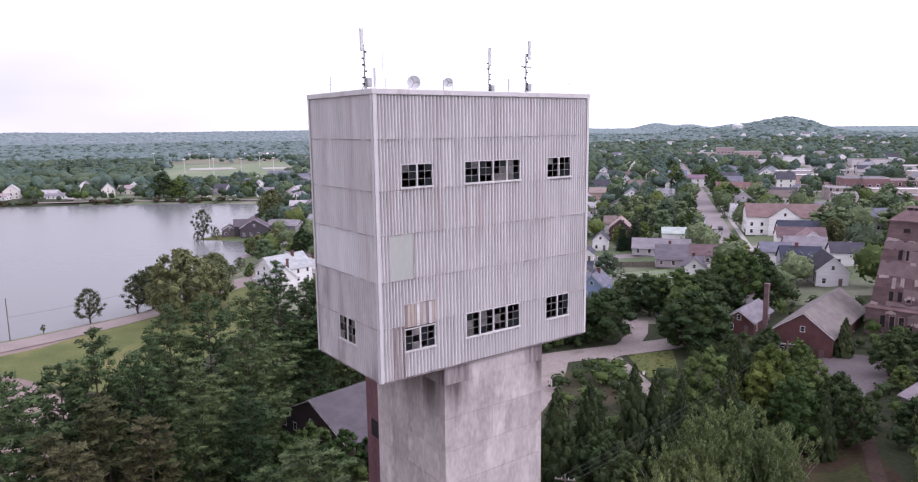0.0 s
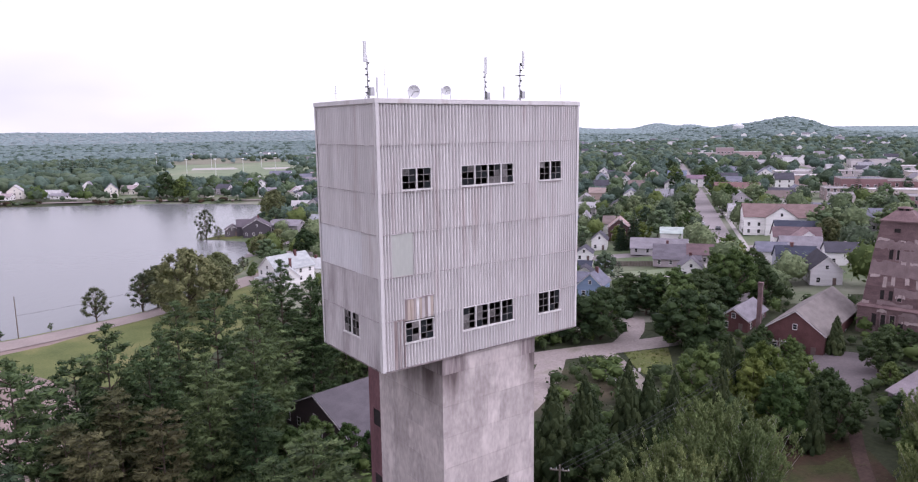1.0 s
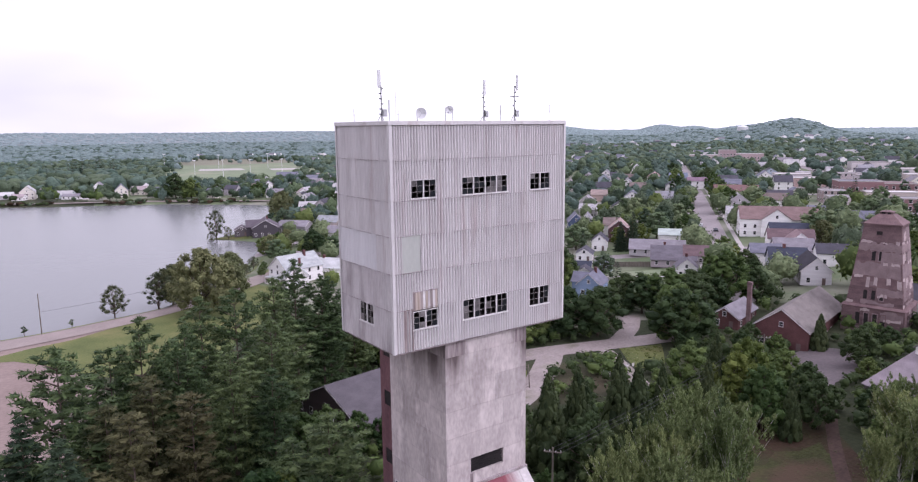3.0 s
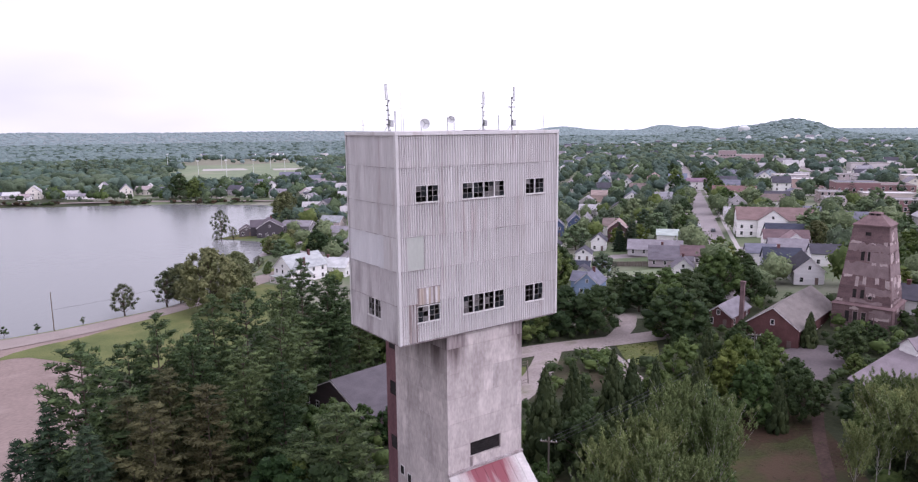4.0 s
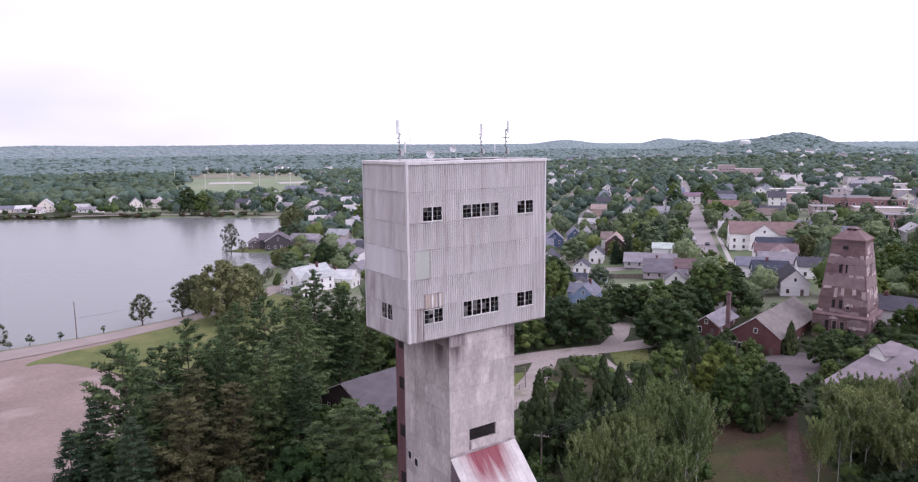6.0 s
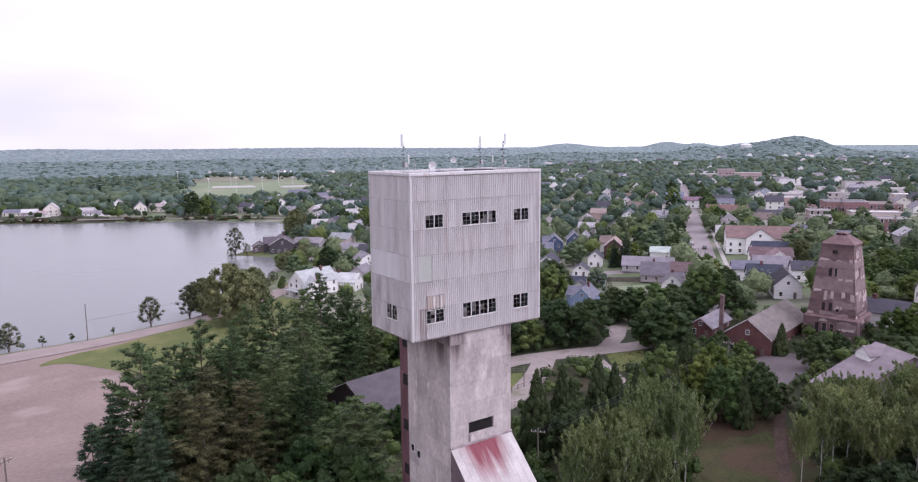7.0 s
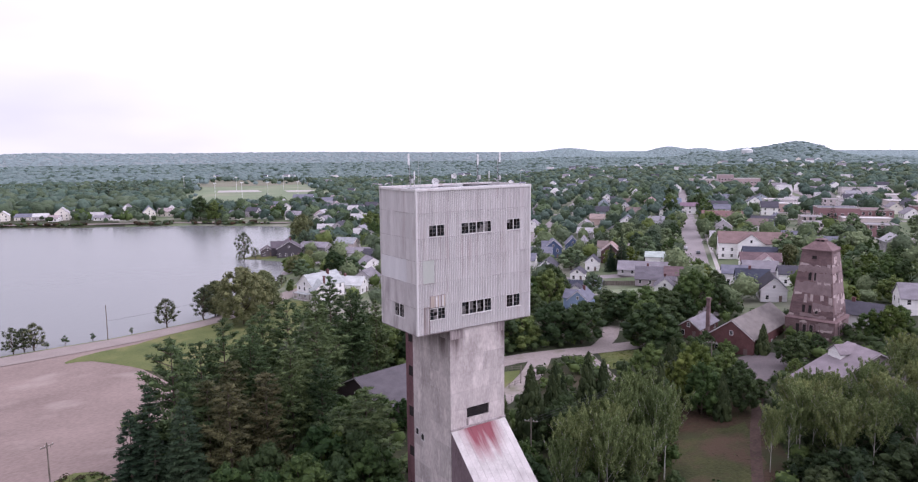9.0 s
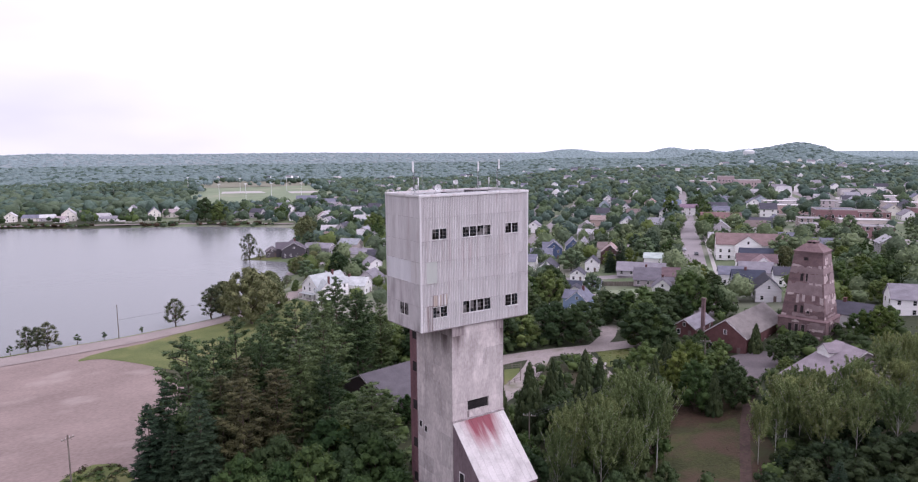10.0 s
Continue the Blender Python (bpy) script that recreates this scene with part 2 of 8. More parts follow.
def add_soot_run(m):
    """Dark water runs down the concrete from the head house, in uneven streaks."""
    n, l = m.node_tree.nodes, m.node_tree.links
    p = n["Principled BSDF"]
    old = p.inputs["Base Color"].links[0].from_socket
    geo, sep = n.new("ShaderNodeNewGeometry"), n.new("ShaderNodeSeparateXYZ")
    l.new(geo.outputs["Position"], sep.inputs[0])
    drop, mid, ab, wide = n.new("ShaderNodeMapRange"), n.new("ShaderNodeMath"), n.new("ShaderNodeMath"), n.new("ShaderNodeMapRange")
    drop.inputs["From Min"].default_value, drop.inputs["From Max"].default_value = 28.0, 35.4
    mid.operation, ab.operation = "SUBTRACT", "ABSOLUTE"
    mid.inputs[1].default_value = 9.7
    wide.inputs["From Min"].default_value, wide.inputs["From Max"].default_value = 1.6, 3.4
    l.new(sep.outputs["Z"], drop.inputs["Value"])
    l.new(sep.outputs["X"], mid.inputs[0])
    l.new(mid.outputs[0], ab.inputs[0])
    l.new(ab.outputs[0], wide.inputs["Value"])
    mp, ns = n.new("ShaderNodeMapping"), n.new("ShaderNodeTexNoise")
    mp.inputs["Scale"].default_value = (1.1, 1.1, 0.10)
    ns.inputs["Scale"].default_value, ns.inputs["Detail"].default_value = 1.0, 6.0
    l.new(geo.outputs["Position"], mp.inputs["Vector"])
    l.new(mp.outputs["Vector"], ns.inputs["Vector"])
    m1, m2 = n.new("ShaderNodeMath"), n.new("ShaderNodeMath")
    m1.operation = m2.operation = "MULTIPLY"
    l.new(drop.outputs["Result"], m1.inputs[0])
    l.new(wide.outputs["Result"], m1.inputs[1])
    l.new(m1.outputs[0], m2.inputs[0])
    l.new(ns.outputs["Fac"], m2.inputs[1])
    ramp = n.new("ShaderNodeValToRGB")
    ramp.color_ramp.elements[0].position, ramp.color_ramp.elements[1].position = 0.16, 0.46
    l.new(m2.outputs[0], ramp.inputs["Fac"])
    mx = n.new("ShaderNodeMix")
    mx.data_type = "RGBA"
    l.new(ramp.outputs["Color"], mx.inputs["Factor"])
    l.new(old, mx.inputs["A"])
    mx.inputs["B"].default_value = (0.115, 0.088, 0.088, 1)
    l.new(mx.outputs["Result"], p.inputs["Base Color"])


add_soot_run(M_CONCRETE)


def add_rust_run(m):
    """Rust washed down from the top edge of the sloping roof, in streaks."""
    n, l = m.node_tree.nodes, m.node_tree.links
    p = n["Principled BSDF"]
    old = p.inputs["Base Color"].links[0].from_socket
    geo, sep = n.new("ShaderNodeNewGeometry"), n.new("ShaderNodeSeparateXYZ")
    l.new(geo.outputs["Position"], sep.inputs[0])
    drop = n.new("ShaderNodeMapRange")
    drop.inputs["From Min"].default_value, drop.inputs["From Max"].default_value = 16.6, 21.0
    l.new(sep.outputs["Z"], drop.inputs["Value"])
    mid = n.new("ShaderNodeMath")
    mid.operation = "SUBTRACT"
    mid.inputs[1].default_value = 9.3
    ab = n.new("ShaderNodeMath")
    ab.operation = "ABSOLUTE"
    l.new(sep.outputs["X"], mid.inputs[0])
    l.new(mid.outputs[0], ab.inputs[0])
    wide = n.new("ShaderNodeMapRange")
    wide.inputs["From Min"].default_value, wide.inputs["From Max"].default_value = 4.3, 1.2
    l.new(ab.outputs[0], wide.inputs["Value"])
    mp, ns = n.new("ShaderNodeMapping"), n.new("ShaderNodeTexNoise")
    mp.inputs["Scale"].default_value = (1.5, 0.16, 0.16)
    ns.inputs["Scale"].default_value, ns.inputs["Detail"].default_value = 1.0, 6.0
    l.new(geo.outputs["Position"], mp.inputs["Vector"])
    l.new(mp.outputs["Vector"], ns.inputs["Vector"])
    m1, m2 = n.new("ShaderNodeMath"), n.new("ShaderNodeMath")
    m1.operation = m2.operation = "MULTIPLY"
    l.new(drop.outputs["Result"], m1.inputs[0])
    l.new(wide.outputs["Result"], m1.inputs[1])
    l.new(m1.outputs[0], m2.inputs[0])
    l.new(ns.outputs["Fac"], m2.inputs[1])
    ramp = n.new("ShaderNodeValToRGB")
    ramp.color_ramp.elements[0].position, ramp.color_ramp.elements[1].position = 0.10, 0.40
    l.new(m2.outputs[0], ramp.inputs["Fac"])
    mx = n.new("ShaderNodeMix")
    mx.data_type = "RGBA"
    l.new(ramp.outputs["Color"], mx.inputs["Factor"])
    l.new(old, mx.inputs["A"])
    mx.inputs["B"].default_value = (0.20, 0.050, 0.066, 1)
    l.new(mx.outputs["Result"], p.inputs["Base Color"])


add_rust_run(M_CHUTE)
M_ROOF_FLAT = surface("grey_roof_membrane", (0.16, 0.15, 0.15), (0.28, 0.26, 0.26), 0.7, 8, 0.9)
M_GALV = surface("galvanised_steel", (0.34, 0.34, 0.35), (0.5, 0.5, 0.51), 3, 20, 0.45, 0.6, 0.05)
M_ANTENNA = plain("antenna_white", (0.62, 0.62, 0.63), 0.4)
M_DARK_METAL = plain("dark_metal", (0.05, 0.05, 0.055), 0.5, 0.5)
M_GRASS = surface("mown_grass", (0.074, 0.096, 0.029), (0.136, 0.146, 0.050), 0.12, 2.5, 0.95, 0.0, 0.5, stain=(0.19, 0.165, 0.07), stain_scale=0.06, stain_at=(0.52, 0.78), depth=0.1)
M_FIELD = surface("sports_turf", (0.13, 0.168, 0.10), (0.20, 0.235, 0.145), 0.02, 0.3, 0.95, 0.0, 0.0, stain=(0.24, 0.24, 0.17), stain_scale=0.015, stain_at=(0.55, 0.7))
M_GROUND = surface("rough_undergrowth", (0.024, 0.033, 0.015), (0.052, 0.058, 0.028), 0.06, 1.2, 0.95, 0.0, 0.6, stain=(0.075, 0.056, 0.036), stain_scale=0.03, stain_at=(0.52, 0.72), depth=0.25)
M_TOWN = surface("town_lawn", (0.080, 0.110, 0.055), (0.145, 0.170, 0.095), 0.03, 0.8, 0.95, 0.0, 0.2, stain=(0.21, 0.205, 0.165), stain_scale=0.02, stain_at=(0.5, 0.62))
M_DRIVE = surface("dusty_gravel_drive", (0.22, 0.185, 0.175), (0.34, 0.29, 0.28), 0.12, 1.8, 0.95, 0.0, 0.3, stain=(0.12, 0.12, 0.07), stain_scale=0.12, stain_at=(0.55, 0.75))
M_LOT = surface("reddish_gravel_lot", (0.180, 0.134, 0.121), (0.270, 0.206, 0.186), 0.05, 1.4, 0.95, 0.0, 0.3, (0.8, 1.25, 1), stain=(0.36, 0.300, 0.272), stain_scale=0.06, stain_at=(0.57, 0.82))
M_BARE = surface("bare_sandy_ground", (0.135, 0.140, 0.095), (0.215, 0.200, 0.150), 0.02, 0.2, 0.95, 0.0, 0.0)
M_ROAD = surface("worn_asphalt", (0.22, 0.182, 0.171), (0.29, 0.240, 0.224), 0.1, 2.0, 0.9, 0.0, 0.15)
M_STREET = surface("pale_street_asphalt", (0.23, 0.20, 0.205), (0.31, 0.275, 0.28), 0.1, 2.0, 0.9, 0.0, 0.1)
M_YARD = surface("dark_yard_asphalt", (0.10, 0.085, 0.09), (0.15, 0.125, 0.13), 0.2, 2.0, 0.9, 0.0, 0.1)
M_WALK = surface("pale_concrete_walk", (0.33, 0.305, 0.295), (0.43, 0.40, 0.385), 0.3, 3, 0.9)
M_DIRT = surface("red_brown_dirt", (0.028, 0.017, 0.010), (0.062, 0.037, 0.023), 0.15, 1.5, 0.95, 0.0, 0.5, stain=(0.040, 0.044, 0.017), stain_scale=0.10, stain_at=(0.42, 0.60), depth=0.2)
M_MEADOW = surface("rough_meadow", (0.026, 0.031, 0.010), (0.060, 0.064, 0.021), 0.2, 2.0, 0.95, 0.0, 0.5, stain=(0.072, 0.047, 0.030), stain_scale=0.13, stain_at=(0.44, 0.60), depth=0.2)
M_PATH = surface("reddish_track", (0.046, 0.029, 0.024), (0.088, 0.056, 0.046), 0.3, 2, 0.95)
M_BARK = surface("bark", (0.06, 0.045, 0.035), (0.13, 0.10, 0.08), 1.2, 9, 0.95, 0.0, 0.5, (1, 1, 0.2))
M_BIRCH_BARK = surface("pale_bark", (0.30, 0.28, 0.25), (0.48, 0.46, 0.43), 1.5, 9, 0.9, 0.0, 0.2)
M_BRICK = surface("red_brick_wall", (0.10, 0.045, 0.046), (0.165, 0.078, 0.077), 0.5, 7, 0.9, 0.0, 0.3, vary=0.08)
M_STONE = surface("dark_red_sandstone", (0.105, 0.066, 0.070), (0.195, 0.130, 0.133), 0.45, 5, 0.92, 0.0, 0.5, (1, 1, 1.6), vary=0.12, depth=0.05)
M_PLASTER = surface("pale_peeling_plaster", (0.36, 0.28, 0.275), (0.50, 0.41, 0.40), 0.7, 5, 0.9, 0.0, 0.4, vary=0.08, depth=0.04)
M_PLASTER_OLD = surface("mauve_weathered_plaster", (0.19, 0.135, 0.14), (0.28, 0.21, 0.213), 0.7, 5, 0.9, 0.0, 0.4, vary=0.08, depth=0.04)
# near-black stand-in for the shade inside openings and behind small panes
M_HOLE = surface("unlit_opening", (0.012, 0.010, 0.011), (0.03, 0.025, 0.025), 1, 8, 0.9)
M_WOODPOLE = surface("weathered_pole_wood", (0.12, 0.10, 0.086), (0.22, 0.19, 0.168), 2, 12, 0.95, 0.0, 0.3, (1, 1, 0.2))

M_GLASS, _n, _l, _p = nodes_of("window_glass")
_p.inputs["Base Color"].default_value = (0.015, 0.017, 0.02, 1)
_p.inputs["Roughness"].default_value = 0.12
_p.inputs["Specular IOR Level"].default_value = 0.3
M_GLASS_DUSTY = surface("dusty_glass", (0.035, 0.03, 0.03), (0.19, 0.175, 0.175), 2.2, 9, 0.5, vary=0.3, specular=0.3)
M_WATER, _n, _l, _p = nodes_of("lake_water")
_p.inputs["Base Color"].default_value = (0.152, 0.154, 0.160, 1)
_p.inputs["Roughness"].default_value = 0.22
_p.inputs["IOR"].default_value = 1.33
_geo = _n.new("ShaderNodeNewGeometry")
_wv = _n.new("ShaderNodeTexNoise")
_wv.inputs["Scale"].default_value, _wv.inputs["Detail"].default_value = 0.35, 5.0
_bp = _n.new("ShaderNodeBump")
_bp.inputs["Strength"].default_value, _bp.inputs["Distance"].default_value = 0.25, 0.25
_l.new(_geo.outputs["Position"], _wv.inputs["Vector"])
_l.new(_wv.outputs["Fac"], _bp.inputs["Height"])
_l.new(_bp.outputs["Normal"], _p.inputs["Normal"])

M_PINE = foliage("pine_needles", (0.030, 0.053, 0.022), (0.098, 0.142, 0.056), 0.34, 0.10, 0.35)
M_PINE_DRY = foliage("olive_pine_needles", (0.050, 0.051, 0.023), (0.124, 0.121, 0.055), 0.2, 0.12, 0.35)
M_SPRUCE = foliage("spruce_needles", (0.016, 0.032, 0.017), (0.042, 0.068, 0.036), 0.2, 0.1)
M_CEDAR = foliage("cedar_sprays", (0.022, 0.036, 0.015), (0.062, 0.082, 0.034), 0.2, 0.12)
M_LEAF = foliage("broad_leaves", (0.050, 0.084, 0.026), (0.106, 0.154, 0.048), 0.32)
M_LEAF_MID = foliage("thicket_leaves", (0.028, 0.054, 0.018), (0.060, 0.102, 0.031), 0.3)
M_LEAF_DARK = foliage("dark_maple_leaves", (0.030, 0.051, 0.021), (0.058, 0.089, 0.034), 0.25)
M_LEAF_YELLOW = foliage("yellow_green_leaves", (0.062, 0.090, 0.020), (0.118, 0.152, 0.038), 0.25)
M_POPLAR = foliage("poplar_leaves", (0.080, 0.110, 0.040), (0.196, 0.238, 0.096), 0.26, 0.18, 0.3)
M_WILLOW = foliage("willow_leaves", (0.078, 0.092, 0.040), (0.172, 0.188, 0.088), 0.18, 0.2, 0.25)
M_SHORE = foliage("shore_tree_leaves", (0.046, 0.056, 0.030), (0.105, 0.120, 0.064), 0.2)
M_THICKET = foliage("deep_thicket_leaves", (0.019, 0.032, 0.013), (0.046, 0.068, 0.027), 0.25)
M_WEED = foliage("dry_weeds", (0.032, 0.025, 0.013), (0.074, 0.056, 0.030), 0.1)
M_DRYGRASS = foliage("olive_tufts", (0.040, 0.046, 0.017), (0.078, 0.084, 0.032), 0.1)
M_GARDEN = foliage("garden_tree_leaves", (0.072, 0.110, 0.054), (0.150, 0.200, 0.104), 0.25, 0.2, 0.9)
M_GARDEN_DARK = foliage("deep_green_garden_leaves", (0.044, 0.070, 0.042), (0.094, 0.132, 0.078), 0.25, 0.2, 0.9)
# distant leaf colours are shifted to blue-grey to carry the haze
M_FARWOOD = foliage("haze_tinted_leaves", (0.052, 0.086, 0.068), (0.098, 0.142, 0.112), 0.1, 0.15, 0.5)
M_MIDWOOD = foliage("haze_tinted_far_leaves", (0.098, 0.142, 0.134), (0.138, 0.184, 0.174), 0.1, 0.15, 0.25)
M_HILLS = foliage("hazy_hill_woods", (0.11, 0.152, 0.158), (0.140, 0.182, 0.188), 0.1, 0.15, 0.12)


def add_haze_glow(m, colour, strength):
    """Emission put into a far leaf material to stand for haze before the backdrop."""
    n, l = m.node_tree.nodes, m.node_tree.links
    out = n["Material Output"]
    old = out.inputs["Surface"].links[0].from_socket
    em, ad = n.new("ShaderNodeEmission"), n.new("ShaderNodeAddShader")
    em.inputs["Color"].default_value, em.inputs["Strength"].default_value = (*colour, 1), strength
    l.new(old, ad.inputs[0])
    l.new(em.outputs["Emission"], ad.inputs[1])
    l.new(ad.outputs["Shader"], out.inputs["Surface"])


add_haze_glow(M_HILLS, (0.84, 0.94, 1.0), 0.13)
add_haze_glow(M_MIDWOOD, (0.80, 0.97, 1.0), 0.065)
# far ground colours are paled for haze as well
M_HILLGROUND = surface("haze_tinted_hill_ground", (0.185, 0.22, 0.225), (0.21, 0.24, 0.245), 0.01, 0.05, 0.95, 0.0, 0.0)
M_FARGROUND = surface("haze_tinted_ground", (0.12, 0.15, 0.135), (0.18, 0.20, 0.18), 0.01, 0.05, 0.95, 0.0, 0.0)

# ---- lie of the land ----
CENTRE = np.array((-47.0, -77.0))
HEADING = radians(34.9)          # clockwise from +y
LAKE = np.array([(-900, 150), (-300, 160), (-44, 169.5), (-11, 171.5), (8, 176), (20, 179), (40, 194), (58, 218), (71, 240), (80, 258),
                 (90, 272), (94, 284), (84, 300), (75, 312), (87, 319), (107, 335), (122, 362), (142, 402), (160, 452), (98, 511),
                 (26, 547), (-32, 588), (-300, 640), (-900, 620)], float)


def inside(poly, x, y):
    res = np.zeros(np.shape(x), bool)
    for (x0, y0), (x1, y1) in zip(poly, np.roll(poly, -1, 0)):
        cross = (y0 > y) != (y1 > y)
        res ^= cross & (x < (x1 - x0) * (y - y0) / (y1 - y0 + 1e-12) + x0)
    return res


def edge_distance(poly, x, y):
    best = np.full(np.shape(x), 1e9)
    for (x0, y0), (x1, y1) in zip(poly, np.roll(poly, -1, 0)):
        dx, dy = x1 - x0, y1 - y0
        s = np.clip(((x - x0) * dx + (y - y0) * dy) / (dx * dx + dy * dy), 0, 1)
        best = np.minimum(best, np.hypot(x - x0 - s * dx, y - y0 - s * dy))
    return best


# wooded hills: bearing off the heading (degrees), distance, height, spread across, spread along
HILLS = [(26.2, 2400, 41, 65, 420), (23.6, 2400, 20, 66, 380), (19.2, 2600, 22, 42, 400), (16.8, 3100, 26, 58, 380), (9.0, 3100, 22, 85, 450),
         (13.0, 2900, 5, 65, 400), (21.8, 2600, 14, 45, 300), (31.0, 2400, 3, 90, 300), (-30.0, 3700, 11, 500, 400), (-30.2, 3700, 5, 110, 300),
         (-12.0, 3700, 10, 420, 400), (30.0, 1500, 9, 240, 220), (25.0, 1700, 6, 200, 220)]


def base_height(x, y):
    x, y = np.asarray(x, float), np.asarray(y, float)
    slope = np.clip(-3.8 + 0.094 * x - 0.074 * y, -40, 60)
    z = np.log1p(np.exp((slope + 0.6) / 1.5)) * 1.5 - 0.6
    return 13 - np.log1p(np.exp((13 - z) / 2.5)) * 2.5


def height(x, y):
    x, y = np.asarray(x, float), np.asarray(y, float)
    z = base_height(x, y)
    dx, dy = x - CENTRE[0], y - CENTRE[1]
    r = np.hypot(dx, dy)
    far = np.clip((r - 1300) / 2300, 0, 1)
    z = z * (1 - far) + far * far * (3 - 2 * far) * 30
    for bearing, dist, top, across, along in HILLS:
        a = HEADING + radians(bearing)
        hx, hy = dx - dist * math.sin(a), dy - dist * math.cos(a)
        u, v = hx * math.cos(a) - hy * math.sin(a), hx * math.sin(a) + hy * math.cos(a)
        z = z + top * np.exp(-(u / across) ** 2 / 2 - (v / along) ** 2 / 2)
    d = edge_distance(LAKE, x, y)
    wet = inside(LAKE, x, y)
    shore = np.clip(d / 7.0, 0, 1)
    z = np.where(wet, -2.0 - np.clip(d * 0.25, 0, 2.5), np.where(d < 7, -2.0 + (z + 2.0) * shore, z))
    return z


def terrain():
    az = np.unique(np.concatenate([np.arange(-45, 45.01, 0.4), np.arange(49, 315, 4.0)]))
    rings = np.concatenate([[0.5], np.arange(5, 200, 5.0), np.arange(200, 420, 4.0), 420 * 1.035 ** np.arange(0, 72)])
    rings = rings[rings < 4850]
    a = HEADING + np.radians(az)
    x = CENTRE[0] + rings[:, None] * np.sin(a)[None]
    y = CENTRE[1] + rings[:, None] * np.cos(a)[None]
    z = height(x, y)
    nr, na = x.shape
    verts = np.stack([x, y, z], -1).reshape(-1, 3)
    i, j = np.meshgrid(np.arange(nr - 1), np.arange(na), indexing="ij")
    j2 = (j + 1) % na
    faces = np.stack([i * na + j, i * na + j2, (i + 1) * na + j2, (i + 1) * na + j], -1).reshape(-1, 4)[:, ::-1]
    cx, cy = verts[faces].mean(1)[:, 0], verts[faces].mean(1)[:, 1]
    depth = (cx - CENTRE[0]) * math.sin(HEADING) + (cy - CENTRE[1]) * math.cos(HEADING)
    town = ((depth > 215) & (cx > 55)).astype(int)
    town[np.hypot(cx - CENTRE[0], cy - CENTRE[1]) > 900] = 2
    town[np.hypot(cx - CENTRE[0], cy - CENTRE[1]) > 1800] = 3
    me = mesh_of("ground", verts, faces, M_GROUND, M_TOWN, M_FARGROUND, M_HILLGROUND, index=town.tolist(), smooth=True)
    return tagged(new("ground", me), "green undergrowth and lawns rolling out to wooded hills", "ground", kind="structure")


terrain()
lake = mesh_of("lake", np.c_[LAKE, np.full(len(LAKE), -2.0)], [tuple(range(len(LAKE)))], M_WATER)
lake.flip_normals() if lake.polygons[0].normal.z < 0 else None
tagged(new("water", lake), "still pale grey lake water under an overcast sky", "lake", kind="structure")


def patch(name, points, mat, lift, label, category, step=6.0):
    """A flat area laid on the land: its outline is cut into short edges and filled."""
    ring = []
    for (x0, y0), (x1, y1) in zip(points, points[1:] + points[:1]):
        k = max(1, int(math.hypot(x1 - x0, y1 - y0) / step))
        ring += [(x0 + (x1 - x0) * i / k, y0 + (y1 - y0) * i / k) for i in range(k)]
    bm = bmesh.new()
    f = bm.faces.new([bm.verts.new((x, y, 0)) for x, y in ring])
    bmesh.ops.triangulate(bm, faces=[f])
    for _ in range(2):
        long = [e for e in bm.edges if e.calc_length() > step * 2]
        if long:
            bmesh.ops.subdivide_edges(bm, edges=long, cuts=2)
            bmesh.ops.triangulate(bm, faces=[q for q in bm.faces if len(q.verts) > 3])
    co = np.array([v.co[:2] for v in bm.verts])
    for v, z in zip(bm.verts, height(co[:, 0], co[:, 1])):
        v.co.z = z + lift
    me = to_mesh(name, bm, mat)
    if sum(q.normal.z for q in me.polygons) < 0:
        me.flip_normals()
    return tagged(new(name, me), label, category, kind="structure")


def ribbon(name, points, width, mat, lift, label, category, step=5.0):
    """A road: a strip of even width along a line, laid on the land."""
    pts = np.array(points, float)
    seg = np.r_[0, np.cumsum(np.hypot(*np.diff(pts, axis=0).T))]
    s = np.linspace(0, seg[-1], max(2, int(seg[-1] / step)))
    line = np.stack([np.interp(s, seg, pts[:, 0]), np.interp(s, seg, pts[:, 1])], -1)
    for _ in range(4):
        line[1:-1] = (line[:-2] + 2 * line[1:-1] + line[2:]) / 4
    d = np.gradient(line, axis=0)
    d /= np.hypot(d[:, 0], d[:, 1])[:, None]
    nrm = np.stack([-d[:, 1], d[:, 0]], -1)
    across = np.linspace(-0.5, 0.5, 5) * width
    grid = line[:, None] + nrm[:, None] * across[None, :, None]
    z = height(grid[..., 0], grid[..., 1]) + lift
    verts = np.concatenate([grid, z[..., None]], -1).reshape(-1, 3)
    n = len(line)
    i, j = np.meshgrid(np.arange(n - 1), np.arange(4), indexing="ij")
    faces = np.stack([i * 5 + j, i * 5 + j + 1, (i + 1) * 5 + j + 1, (i + 1) * 5 + j], -1).reshape(-1, 4)
    me = mesh_of(name, verts, faces, mat)
    if me.polygons[0].normal.z < 0:
        me.flip_normals()
    return tagged(new(name, me), label, category, kind="structure")


U = np.array((0.783, 0.622))       # the main street runs this way
V = np.array((-0.622, 0.783))
STREET = np.array((217.0, 117.0))


def at(s, o=0.0):
    """A place s metres along the main street and o metres to its side."""
    q = STREET + U * s + V * o
    return (float(q[0]), float(q[1]))


